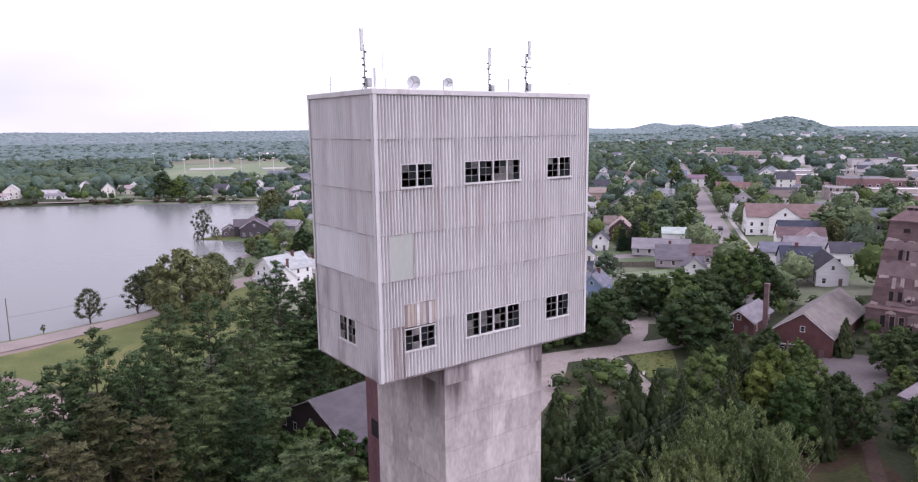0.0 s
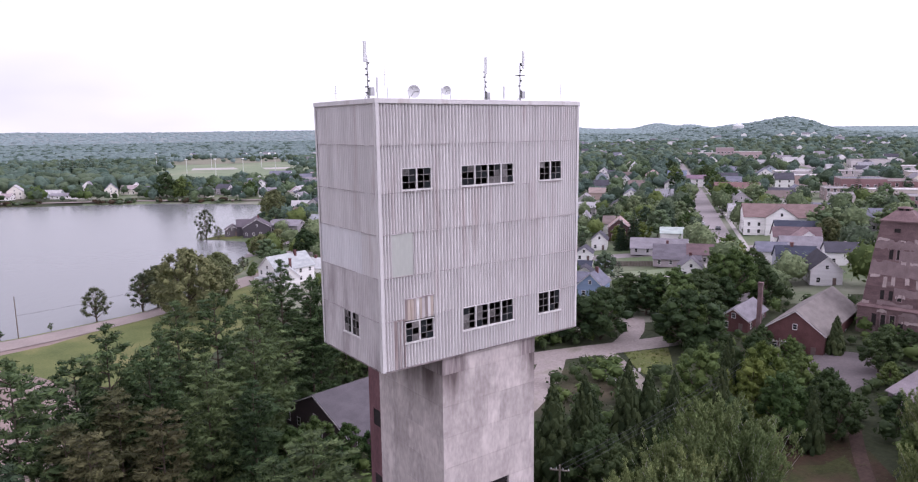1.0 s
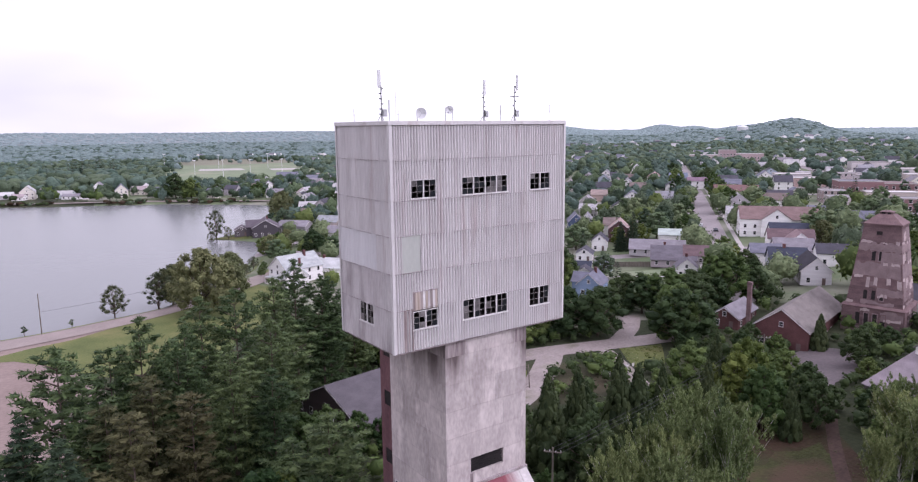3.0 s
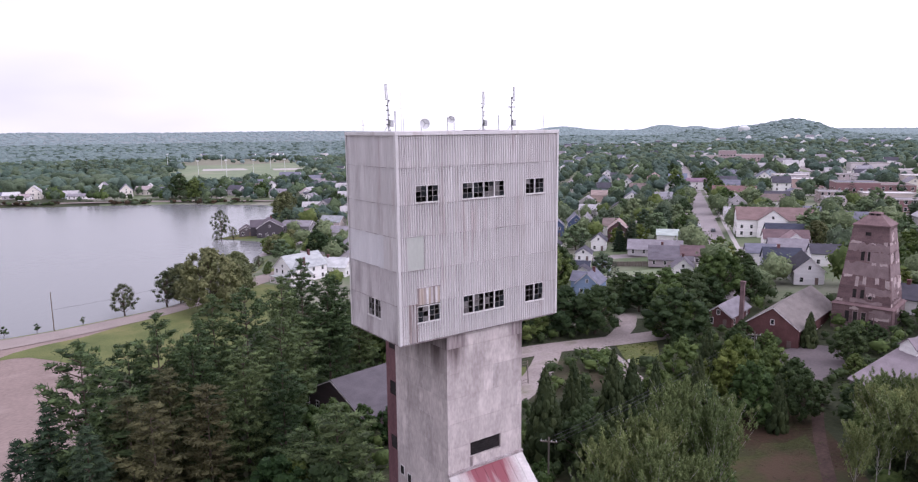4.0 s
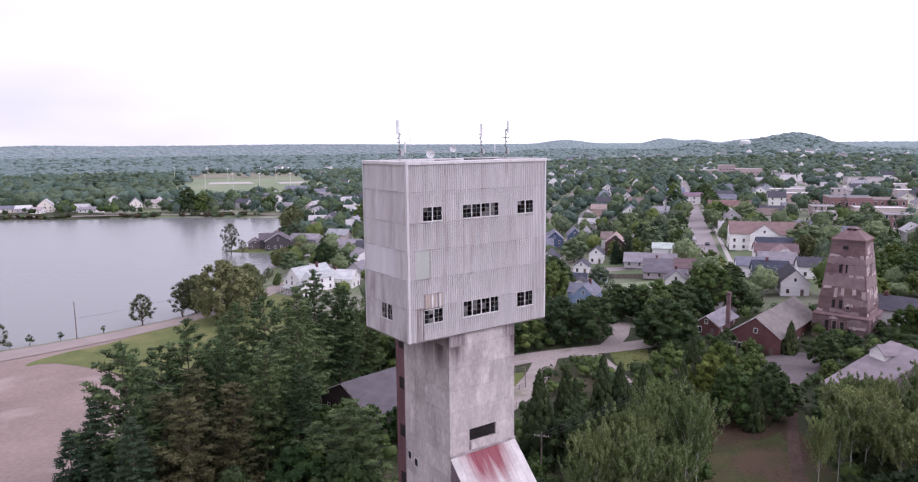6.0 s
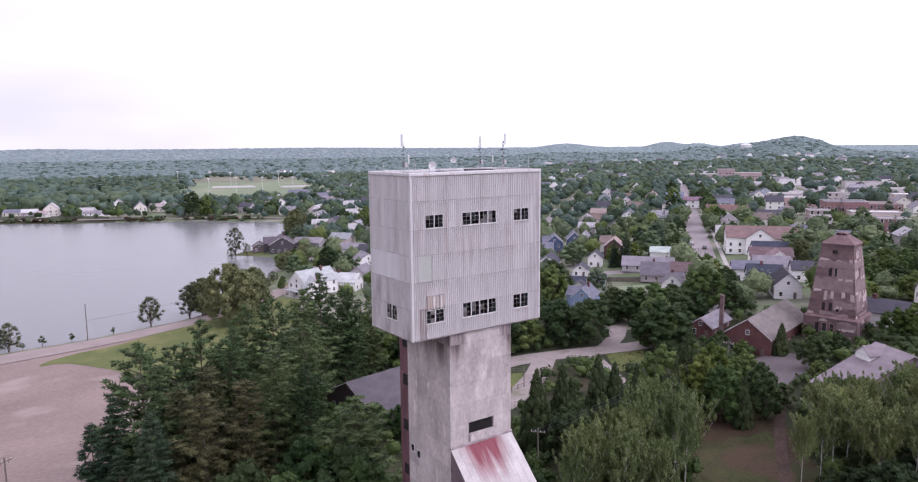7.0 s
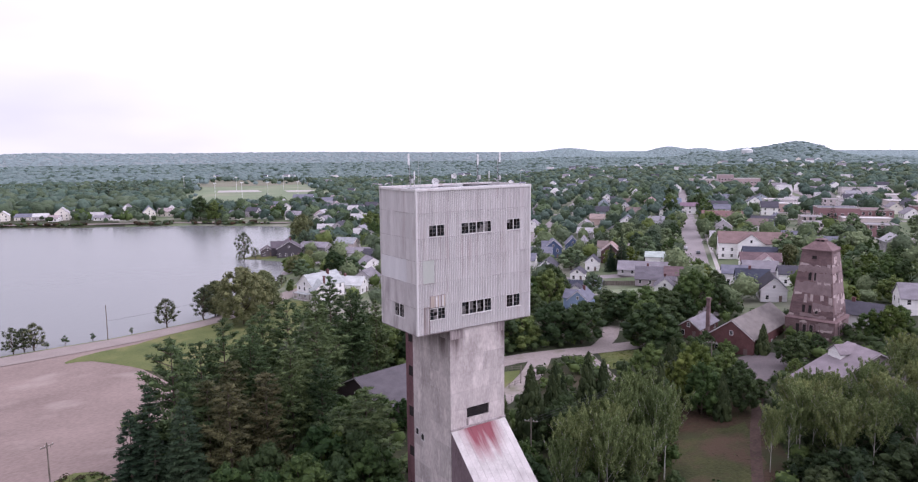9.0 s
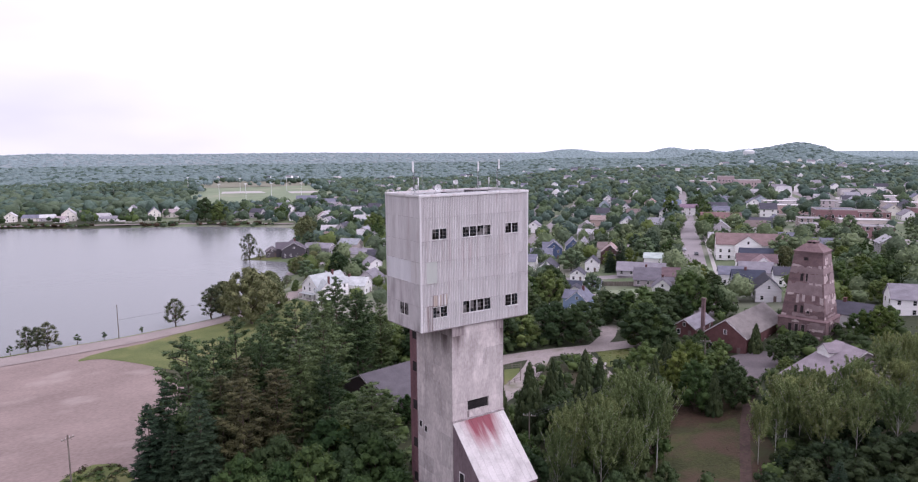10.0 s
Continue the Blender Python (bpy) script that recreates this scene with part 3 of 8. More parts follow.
patch("parking_lot", [(-300, 20), (-60, 25), (-38, 40), (-24, 56), (-14, 80), (-6, 108), (-9.6, 126), (-14, 146), (0, 152), (20, 164), (16, 168), (-16, 157.5), (-60, 157), (-300, 151)],
      M_LOT, 0.06, "wide reddish gravel parking lot with pale worn streaks", "parking lot")
patch("lawn", [(-23.3, 144.7), (-26.1, 144.6), (-26.4, 145.9), (-25.7, 147.0), (-22.7, 149.6), (-16.7, 152.1), (-6.5, 154.1), (16, 166.5), (40, 181), (52, 192), (60, 178), (40, 140), (14, 112), (0, 112), (-9, 125), (-11.9, 131.1), (-15.8, 137.4), (-19.9, 143.1)],
      M_GRASS, 0.10, "mown grass island beside the lake road", "lawn")
patch("lawn", [(46, 196), (62, 214), (74, 236), (84, 240), (70, 210), (55, 190)], M_GRASS, 0.10, "grassy bank beside a lakeside house", "lawn")
patch("lawn", [(76, 311), (86, 317), (104, 330), (110, 318), (96, 292), (86, 300)], M_GRASS, 0.05, "grassy point reaching into the lake", "lawn")
patch("lawn", [(58.6, 55.7), (63.9, 56.6), (70.7, 64.2), (66.8, 66.0)], M_GRASS, 0.12, "small fenced square of mown grass", "lawn")
patch("lawn", [(95.4, 59.6), (103.4, 54.0), (98, 49), (93.1, 44.9), (87.4, 47.6), (90.4, 53.0)], M_GRASS, 0.12, "weedy bright green mound by the drive", "lawn")
patch("lawn", [(141, 106), (154.5, 117), (166, 103), (148, 91)], M_FIELD, 0.14, "pale garden lawn behind a blue house", "lawn")
patch("lawn", [(186, 88), (192, 95), (214, 112), (208, 100)], M_FIELD, 0.14, "narrow pale garden lawn between houses", "lawn")
patch("lawn", [(-39, 63.5), (-36, 66.5), (-32.6, 68), (-29, 66), (-27.6, 62), (-27, 54), (-36, 52), (-41, 56)], M_GRASS, 0.14, "rough grass corner at the edge of the lot", "lawn")
patch("dirt_clearing", [(44, -2), (52, -14), (66, -14), (82, 2), (92, 16), (84, 22), (68, 14)], M_DIRT, 0.08, "brown weedy clearing between the trees", "clearing")
patch("meadow", [(45, -1.8), (51.5, -13.4), (57.5, -13.2), (62, -10), (66, -8.4), (70, -4), (75.5, -0.8), (76.5, 2), (79, 4.4), (74.5, 5.2), (72, 7.8), (67.5, 6.6), (64, 8.6), (59, 5.6), (54, 4.2), (50, 1.6)], M_MEADOW, 0.11, "rough green grass across part of the clearing", "meadow")
patch("paved_yard", [(99, 12), (103, 14), (113.5, 12), (122, 15), (120, 26), (113.5, 28), (109, 28), (101, 20)], M_YARD, 0.10, "dark paved yard below the stone tower", "yard")
patch("sports_field", [(140, 716), (252, 664), (360, 758), (425, 955), (490, 1185), (325, 1325), (240, 1145), (185, 940)], M_FIELD, 0.35, "flat green sports field with pale diamonds", "field", 40)
patch("infield", [(235, 905), (290, 880), (300, 930), (250, 950)], M_WALK, 0.55, "pale sandy ball diamond", "field", 40)
patch("infield", [(315, 850), (355, 840), (362, 880), (325, 890)], M_WALK, 0.55, "pale sandy ball diamond", "field", 40)
patch("bare_ground", [(236, 1110), (272, 1065), (328, 1085), (362, 1035), (440, 1045), (452, 1080), (482, 1185), (400, 1240), (328, 1310), (252, 1140)], M_BARE, 0.55, "bare sandy ground beyond the field", "ground", 60)
ribbon("road", [(-300, 150), (-60, 156), (-40, 157.0), (-12, 160.6), (8, 165.6), (24, 172), (44, 186), (64, 200), (92, 214)], 9.8, M_ROAD, 0.20, "worn pale lake road curving along the shore", "road")
ribbon("verge", [(-300, 157), (-60, 163.5), (-40, 165.3), (-12, 168.6), (8, 173), (22, 178)], 4.5, M_GRASS, 0.12, "thin grassy verge between road and lake", "verge")
ribbon("road", [(46, 60), (60, 73), (73.5, 74.6), (80.9, 72.0), (87.8, 68.3), (95.7, 64.4), (102.4, 59.3), (110, 55)], 7.5, M_DRIVE, 0.16, "pale gravel drive winding past the trees", "road")
ribbon("road", [(97, 62.8), (104.4, 63.2), (111, 68.2), (118, 76)], 5.0, M_DRIVE, 0.19, "gravel lane leading away between dark maples", "road")
ribbon("road", [(82.6, 69.2), (78, 65), (73.6, 61.1), (63.1, 54.2), (55.4, 50.7), (44, 47)], 6.0, M_DRIVE, 0.13, "gravel branch of the drive beside the fence", "road")
ribbon("road", [(93.5, 63.5), (88.1, 53.4), (84, 46), (79.3, 38.0)], 3.2, M_DRIVE, 0.15, "short gravel spur between hedges", "road")
ribbon("track", [(38, -25), (56, -13), (66.6, -5.9), (76.8, 1.0), (89.4, 8.3), (100.5, 13.2)], 1.9, M_PATH, 0.12, "reddish dirt track between the trees", "track")
ribbon("path", [(148.5, 113.5), (150.7, 110.8), (157.4, 96.9), (158.5, 93)], 1.8, M_WALK, 0.24, "pale concrete path across a garden lawn", "path")
ribbon("street", [at(-95), at(-60), at(0), at(200), at(420), at(760)], 9.5, M_STREET, 0.10, "straight grey residential street", "street", 8)
for off in (-7.6, 7.6):
    ribbon("pavement", [at(-60, off), at(0, off), at(200, off), at(420, off), at(700, off)], 1.6, M_WALK, 0.16, "pale concrete pavement along the street", "pavement", 8)
for s in (-22, 62, 150, 250, 360, 480):
    ribbon("street", [at(s, -260), at(s, -9), at(s, 9), at(s, 260)], 7.5, M_STREET, 0.07, "grey side street between houses", "street", 8)
for o in (-95, 95, 190, -190):
    ribbon("street", [at(-30, o), at(200, o), at(560, o)], 7.5, M_STREET, 0.06, "grey parallel back street", "street", 8)
ribbon("road", [at(300, -180), at(480, -260), at(700, -300), at(900, -260)], 14, M_WALK, 0.3, "broad pale road through the town centre", "road", 10)
ribbon("road", [(-160, 604), (-32, 600), (26, 560), (98, 523), (166, 466)], 7, M_ROAD, 0.25, "pale road along the far shore", "road", 8)

# ---- the shaft tower: clad head house on a concrete shaft ----
W, D, Z0, Z1 = 18.3, 8.92, 35.0, 53.3
SEAMS = [35.0, 38.45, 41.45, 44.4, 47.15, 50.3, 53.0]
COLS = [0, 0.91, 1.82, 2.61, 3.40, 4.19, 5.04, 5.88, 6.73, 7.54, 8.35, 9.16, 9.97, 10.78, 11.59, 12.44, 13.30, 14.15, 14.95, 15.74, 16.54, 17.42, 18.3]
SIDE = [0, 0.8, 1.6, 2.37, 3.15, 3.94, 4.73, 5.52, 6.37, 7.22, 8.07, 8.92]
FRONT_WINDOWS = [(1.82, 4.19, 47.34, 48.75, 2), (6.73, 11.59, 47.34, 48.75, 4), (14.15, 16.54, 47.34, 48.75, 2),
                 (1.82, 4.19, 36.75, 38.18, 2), (6.73, 11.59, 36.75, 38.42, 4), (14.15, 16.54, 36.75, 38.42, 2)]
SIDE_WINDOWS = [(3.15, 5.52, 36.75, 38.42, 2)]

head = empty("shaft_tower", pose(0, 0, 0), label="pale corrugated steel head house on a tall concrete mine shaft tower", category="tower")


def pierced(x0, x1, z0, z1, holes, thick, mat, name):
    """A wall in the x-z plane, y from 0 to thick, with openings that go through it."""
    xs = sorted({x0, x1, *[h[0] for h in holes], *[h[1] for h in holes]})
    zs = sorted({z0, z1, *[h[2] for h in holes], *[h[3] for h in holes]})
    bm = bmesh.new()
    for a, b in zip(xs, xs[1:]):
        run = None
        for c, d in zip(zs, zs[1:]):
            mx, mz = (a + b) / 2, (c + d) / 2
            solid = not any(h[0] < mx < h[1] and h[2] < mz < h[3] for h in holes)
            if solid:
                run = (run[0], d) if run else (c, d)
            if run and (not solid or d == zs[-1]):
                add_box(bm, a, 0, run[0], b, thick, run[1])
                run = None
    bmesh.ops.remove_doubles(bm, verts=bm.verts, dist=1e-4)
    return to_mesh(name, bm, mat)


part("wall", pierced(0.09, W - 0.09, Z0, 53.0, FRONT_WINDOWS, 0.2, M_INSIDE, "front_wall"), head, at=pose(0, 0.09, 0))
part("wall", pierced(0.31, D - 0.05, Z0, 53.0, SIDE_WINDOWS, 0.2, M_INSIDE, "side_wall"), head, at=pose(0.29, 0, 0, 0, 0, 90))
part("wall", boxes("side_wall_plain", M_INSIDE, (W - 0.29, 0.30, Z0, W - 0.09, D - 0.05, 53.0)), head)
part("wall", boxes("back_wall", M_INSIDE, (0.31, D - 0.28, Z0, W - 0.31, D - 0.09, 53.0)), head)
# underside takes the darker of the two concretes
part("soffit", boxes("soffit", M_STAIN, (0.02, 0.02, Z0 - 0.12, W - 0.02, D - 0.02, Z0 - 0.005)), head, "dark concrete soffit")
part("floor_slab", boxes("floor_slab", M_INSIDE, (0.3, 0.3, 43.0, W - 0.3, D - 0.3, 43.25)), head)

SHEETS = {}
WAVE, DEEP = 0.25, 0.16


def sheet(w, h, mat, flat=False):
    """A corrugated sheet in the x-z plane from the origin, facing -y, with turned lower edge."""
    key = (round(w, 2), round(h, 2), mat.name, flat)
    if key not in SHEETS:
        n = 2 if flat else max(1, round(w / WAVE)) * 8
        x = np.linspace(0, w, n + 1)
        y = np.zeros(n + 1) if flat else -0.04 + DEEP * ((1 - np.cos(x / w * max(1, round(w / WAVE)) * 2 * np.pi)) / 2) ** 2.2
        prof = np.stack([x, y], -1)
        rows = [(0.0, -0.012), (h, 0.006)]
        verts = [(a, b + lean, z) for z, lean in rows for a, b in prof] + [(a, b - 0.012, 0.0) for a, b in prof] + [(a, b + 0.03, 0.0) for a, b in prof]
        k = n + 1
        faces = [(i, i + 1, k + i + 1, k + i) for i in range(n)] + [(3 * k + i, 3 * k + i + 1, 2 * k + i + 1, 2 * k + i) for i in range(n)]
        SHEETS[key] = mesh_of("cladding_sheet", verts, faces, mat, smooth=True)
    return SHEETS[key]


def clad(cols, holes, place, special, skip=0):
    rnd = random.Random(3 + skip)
    for a, b in zip(cols, cols[1:]):
        for c, d in zip(SEAMS, SEAMS[1:]):
            spans = [(c, d)]
            for h in holes:
                if h[0] < (a + b) / 2 < h[1]:
                    cut = []
                    for p, q in spans:
                        if h[2] >= q or h[3] <= p:
                            cut.append((p, q))
                        else:
                            cut += [s for s in ((p, h[2]), (h[3], q)) if s[1] - s[0] > 0.12]
                    spans = cut
            for p, q in spans:
                mat, flat = special((a + b) / 2, (p + q) / 2)
                ob = part("cladding_sheet", sheet(b - a, q - p, mat, flat), head, at=place(a, p))
                ob.location.z += rnd.uniform(-0.015, 0.015)


def front_special(x, z):
    if 0.91 < x < 2.61 and 41.45 < z < 44.4:
        return M_PATCH, True
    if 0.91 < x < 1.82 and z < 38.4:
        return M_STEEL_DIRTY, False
    return M_STEEL, False


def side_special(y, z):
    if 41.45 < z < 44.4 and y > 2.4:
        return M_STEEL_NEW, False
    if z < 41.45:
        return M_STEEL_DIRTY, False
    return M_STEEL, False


clad(COLS, FRONT_WINDOWS + [(1.82, 4.19, 38.2, 39.8)], lambda a, z: pose(a, 0, z), front_special)
SIDE_BACK = [D - v for v in reversed(SIDE)]
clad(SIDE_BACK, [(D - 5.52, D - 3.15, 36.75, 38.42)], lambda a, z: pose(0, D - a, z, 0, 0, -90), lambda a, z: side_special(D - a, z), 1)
for c, d in zip(SEAMS, SEAMS[1:]):
    for k in range(3):
        part("cladding_sheet", sheet(D / 3, d - c, M_STEEL), head, at=pose(W, k * D / 3, c, 0, 0, 90))
    for k in range(6):
        part("cladding_sheet", sheet(W / 6, d - c, M_STEEL), head, at=pose(W - k * W / 6, D, c, 0, 0, 180))
# rust-streaked boards over one lower window
BOARD_MATS = (M_RUSTY, M_TAN, M_TAN, M_RUSTY, M_SASH, M_TAN, M_STEEL_DIRTY, M_RUSTY, M_TRIM, M_TAN)
for k, bmat in enumerate(BOARD_MATS):
    x0 = 1.83 + k * 0.235
    part("board", boxes("board", bmat, (x0, -0.03 - 0.006 * (k % 3), 38.30, x0 + 0.222, 0.04, 39.78 - 0.03 * (k % 2))), head, "rust-streaked vertical board")
part("head_strip", boxes("head_strip", M_SEAM, (1.80, -0.07, 39.78, 4.22, 0.03, 39.86)), head, "rusted strip over the boards")
for x0, x1, z0, z1 in ((0.93, 1.16, 35.02, 38.38), (1.70, 1.80, 35.02, 38.38), (0.91, 1.80, 38.38, 38.46), (1.36, 1.44, 35.02, 38.38)):
    part("rust_strip", boxes("rust_strip", M_RUSTY, (x0, -0.066, z0, x1, -0.02, z1)), head, "rusted vertical strip beside the window")
# lap lines where the sheets overlap, broken here and there
for z in SEAMS[1:-1]:
    for a, b in zip(COLS, COLS[1:]):
        if rng.random() < 0.7 and not any(h[0] < (a + b) / 2 < h[1] and h[2] - 0.1 < z < h[3] + 0.1 for h in FRONT_WINDOWS):
            part("lap_edge", boxes("lap_edge", M_SEAM, (a, -0.074, z - 0.006, b, -0.02, z + 0.020)), head)
    for a, b in zip(SIDE, SIDE[1:]):
        if rng.random() < 0.7:
            part("lap_edge", boxes("lap_edge", M_SEAM, (-0.074, a, z - 0.006, -0.02, b, z + 0.020)), head)
# corner and roof trim
for x, y in ((0, 0), (W, 0), (0, D), (W, D)):
    sx, sy = (-1 if x == 0 else 1), (-1 if y == 0 else 1)
    bm = bmesh.new()
    add_box(bm, min(x + sx * 0.06, x - sx * 0.16), min(y + sy * 0.075, y + sy * 0.10), Z0 - 0.02, max(x + sx * 0.06, x - sx * 0.16), max(y + sy * 0.075, y + sy * 0.075), 53.0)
    add_box(bm, min(x + sx * 0.075, x + sx * 0.10), min(y + sy * 0.048, y - sy * 0.16), Z0 - 0.02, max(x + sx * 0.075, x + sx * 0.075), max(y + sy * 0.048, y - sy * 0.16), 53.0)
    part("corner_trim", to_mesh("corner_trim", bm, M_TRIM), head, "pale folded corner flashing")
for item in ((-0.12, -0.12, 52.98, W + 0.12, 0.12, 53.32), (-0.12, D - 0.12, 52.98, W + 0.12, D + 0.12, 53.32), (-0.12, 0.12, 52.98, 0.12, D - 0.12, 53.32), (W - 0.12, 0.12, 52.98, W + 0.12, D - 0.12, 53.32)):
    part("parapet", boxes("parapet", M_TRIM, item, bevel=0.03), head, "pale metal parapet flashing")
part("roof", boxes("roof", M_ROOF_FLAT, (0.1, 0.1, 52.85, W - 0.1, D - 0.1, 52.99)), head, "flat grey membrane roof")


def tower_window(x0, x1, z0, z1, bays, place, seed):
    """A row of steel sashes: an outer frame, mullions, glazing bars and small panes, some of them gone."""
    rnd = random.Random(seed)
    win = empty("window", place)
    win.parent = head
    w, h = x1 - x0, z1 - z0
    bm = bmesh.new()
    add_box(bm, -0.07, -0.10, -0.11, w + 0.07, 0.10, 0.0)
    add_box(bm, -0.03, -0.03, h - 0.035, w + 0.03, 0.10, h + 0.02)
    add_box(bm, -0.03, -0.05, 0, 0.04, 0.10, h - 0.035)
    add_box(bm, w - 0.04, -0.05, 0, w + 0.03, 0.10, h - 0.035)
    part("window_frame", to_mesh("window_frame", bm, M_SASH), win, "white painted steel frame with sill")
    for k in range(1, bays):
        part("mullion", boxes("mullion", M_SASH, (w * k / bays - 0.05, -0.05, 0.0, w * k / bays + 0.05, 0.08, h - 0.035)), win)
    bw = w / bays
    for k in range(bays):
        xc = k * bw + bw / 2
        part("glazing_bar", boxes("glazing_bar", M_OLD_BAR, (xc - 0.014, 0.0, 0.0, xc + 0.014, 0.04, h - 0.035)), win)
        for r in (1, 2):
            zc = h * r / 3
            part("glazing_bar", boxes("glazing_bar", M_OLD_BAR, (k * bw + 0.05, 0.002, zc - 0.014, (k + 1) * bw - 0.05, 0.038, zc + 0.014)), win)
    for k in range(bays):
        for c in range(2):
            for r in range(3):
                if rnd.random() < 0.5:
                    a, b = k * bw + bw * c / 2 + 0.02, k * bw + bw * (c + 1) / 2 - 0.02
                    part("pane", boxes("pane", M_GLASS_DUSTY if rnd.random() < 0.35 else M_GLASS, (a, 0.015, h * r / 3 + 0.015, b, 0.023, h * (r + 1) / 3 - 0.02)), win)
    return win


for i, (a, b, c, d, bays) in enumerate(FRONT_WINDOWS):
    tower_window(a, b, c, d, bays, pose(a, 0, c), i)
for a, b, c, d, bays in SIDE_WINDOWS:
    tower_window(a, b, c, d, bays, pose(0, b, c, 0, 0, -90), 31)

# concrete shaft: lifts of concrete poured one on another
SX0, SX1, SY0, SY1 = 5.05, 14.05, 0.25, 9.6
LIFTS = np.append(np.arange(-0.6, 34.5, 2.44), 34.88)
HATCH = (7.65, 11.35, 22.4, 23.85)
lift_rnd = random.Random(12)
for k, (c, d) in enumerate(zip(LIFTS, LIFTS[1:])):
    if d <= HATCH[2] or c >= HATCH[3]:
        cuts = [SX0 + (SX1 - SX0) * f for f in (0, *sorted(lift_rnd.uniform(0.08, 0.92) * 0.5 + 0.25 * q for q in range(3)), 1)] if k < len(LIFTS) - 2 else [SX0, 7.15, 9.4, 11.9, 12.75, SX1]
        for j, (a, b) in enumerate(zip(cuts, cuts[1:])):
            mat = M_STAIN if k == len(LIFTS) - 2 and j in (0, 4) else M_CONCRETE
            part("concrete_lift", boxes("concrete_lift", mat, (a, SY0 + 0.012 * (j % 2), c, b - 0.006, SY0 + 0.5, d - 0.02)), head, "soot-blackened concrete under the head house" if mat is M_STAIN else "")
    else:
        lo, hi = max(c, HATCH[2]), min(d, HATCH[3])
        items = [(SX0, SY0, c, HATCH[0], SY0 + 0.5, d - 0.02), (HATCH[1], SY0, c, SX1 - 0.012, SY0 + 0.5, d - 0.02)]
        if lo > c:
            items.append((HATCH[0], SY0, c, HATCH[1], SY0 + 0.5, lo))
        if hi < d:
            items.append((HATCH[0], SY0, hi, HATCH[1], SY0 + 0.5, d - 0.02))
        part("concrete_lift", boxes("concrete_lift", M_CONCRETE, *items), head)
    for j in range(4):
        a, b = SY0 + 0.5 + (SY1 - SY0 - 0.5) * j / 4, SY0 + 0.5 + (SY1 - SY0 - 0.5) * (j + 1) / 4
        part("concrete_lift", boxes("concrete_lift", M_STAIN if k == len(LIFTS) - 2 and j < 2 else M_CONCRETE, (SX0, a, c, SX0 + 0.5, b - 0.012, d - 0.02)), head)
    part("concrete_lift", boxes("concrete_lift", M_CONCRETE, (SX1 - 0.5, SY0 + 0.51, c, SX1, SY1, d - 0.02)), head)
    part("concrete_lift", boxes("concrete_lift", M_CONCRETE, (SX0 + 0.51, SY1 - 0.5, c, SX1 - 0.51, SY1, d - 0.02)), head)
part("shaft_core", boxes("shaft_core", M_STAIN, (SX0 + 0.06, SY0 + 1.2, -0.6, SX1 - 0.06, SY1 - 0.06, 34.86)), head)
# louvred hatch; its shaded recess is put into near-black slats and backing
for z in np.arange(HATCH[2] + 0.05, HATCH[3] - 0.1, 0.22):
    part("slat", boxes("slat", M_HOLE, (HATCH[0] + 0.02, SY0 + 0.2, z, HATCH[1] - 0.02, SY0 + 0.26, z + 0.15)), head, "near-black slat standing for the shaded recess")
part("hatch_back", boxes("hatch_back", M_HOLE, (HATCH[0], SY0 + 0.4, HATCH[2], HATCH[1], SY0 + 0.45, HATCH[3])), head)
part("drip_stain", boxes("drip_stain", M_STAIN, (HATCH[0] - 0.1, SY0 - 0.005, HATCH[2] - 1.1, HATCH[0] + 0.25, SY0 + 0.002, HATCH[2])), head, "dark drip mark under the shutter")
for y0, z0 in ((8.3, 17.9), (6.9, 17.5)):
    win = part("vent_window", boxes("vent_window", M_SASH, (SX0 - 0.05, y0, z0, SX0 + 0.02, y0 + 0.75, z0 + 0.08), (SX0 - 0.05, y0, z0 + 1.0, SX0 + 0.02, y0 + 0.75, z0 + 1.07), (SX0 - 0.05, y0 - 0.05, z0, SX0 + 0.02, y0 + 0.03, z0 + 1.07), (SX0 - 0.05, y0 + 0.72, z0, SX0 + 0.02, y0 + 0.80, z0 + 1.07)), head)
    part("pane", boxes("vent_pane", M_HOLE, (SX0 - 0.02, y0 + 0.03, z0 + 0.08, SX0 - 0.004, y0 + 0.72, z0 + 1.0)), win)

# maroon stair enclosure against the back of the shaft
for z in np.arange(-0.6, 34.0, 2.44):
    part("stair_cladding", boxes("stair_cladding", M_MAROON, (5.32, 9.62, z, 8.2, 12.0, z + 2.42)), head, "maroon sheet cladding of the stairs")
for z in (8.5, 14.0, 20.0, 26.0, 31.0):
    op = part("stair_window", boxes("stair_window", M_MAROON, (5.25, 9.9, z - 0.1, 5.315, 11.3, z), (5.25, 9.9, z + 1.5, 5.315, 11.3, z + 1.6), (5.25, 9.9, z, 5.315, 10.0, z + 1.5), (5.25, 11.2, z, 5.315, 11.3, z + 1.5)), head)
    part("pane", boxes("stair_pane", M_HOLE, (5.29, 10.0, z, 5.312, 11.2, z + 1.5)), op)

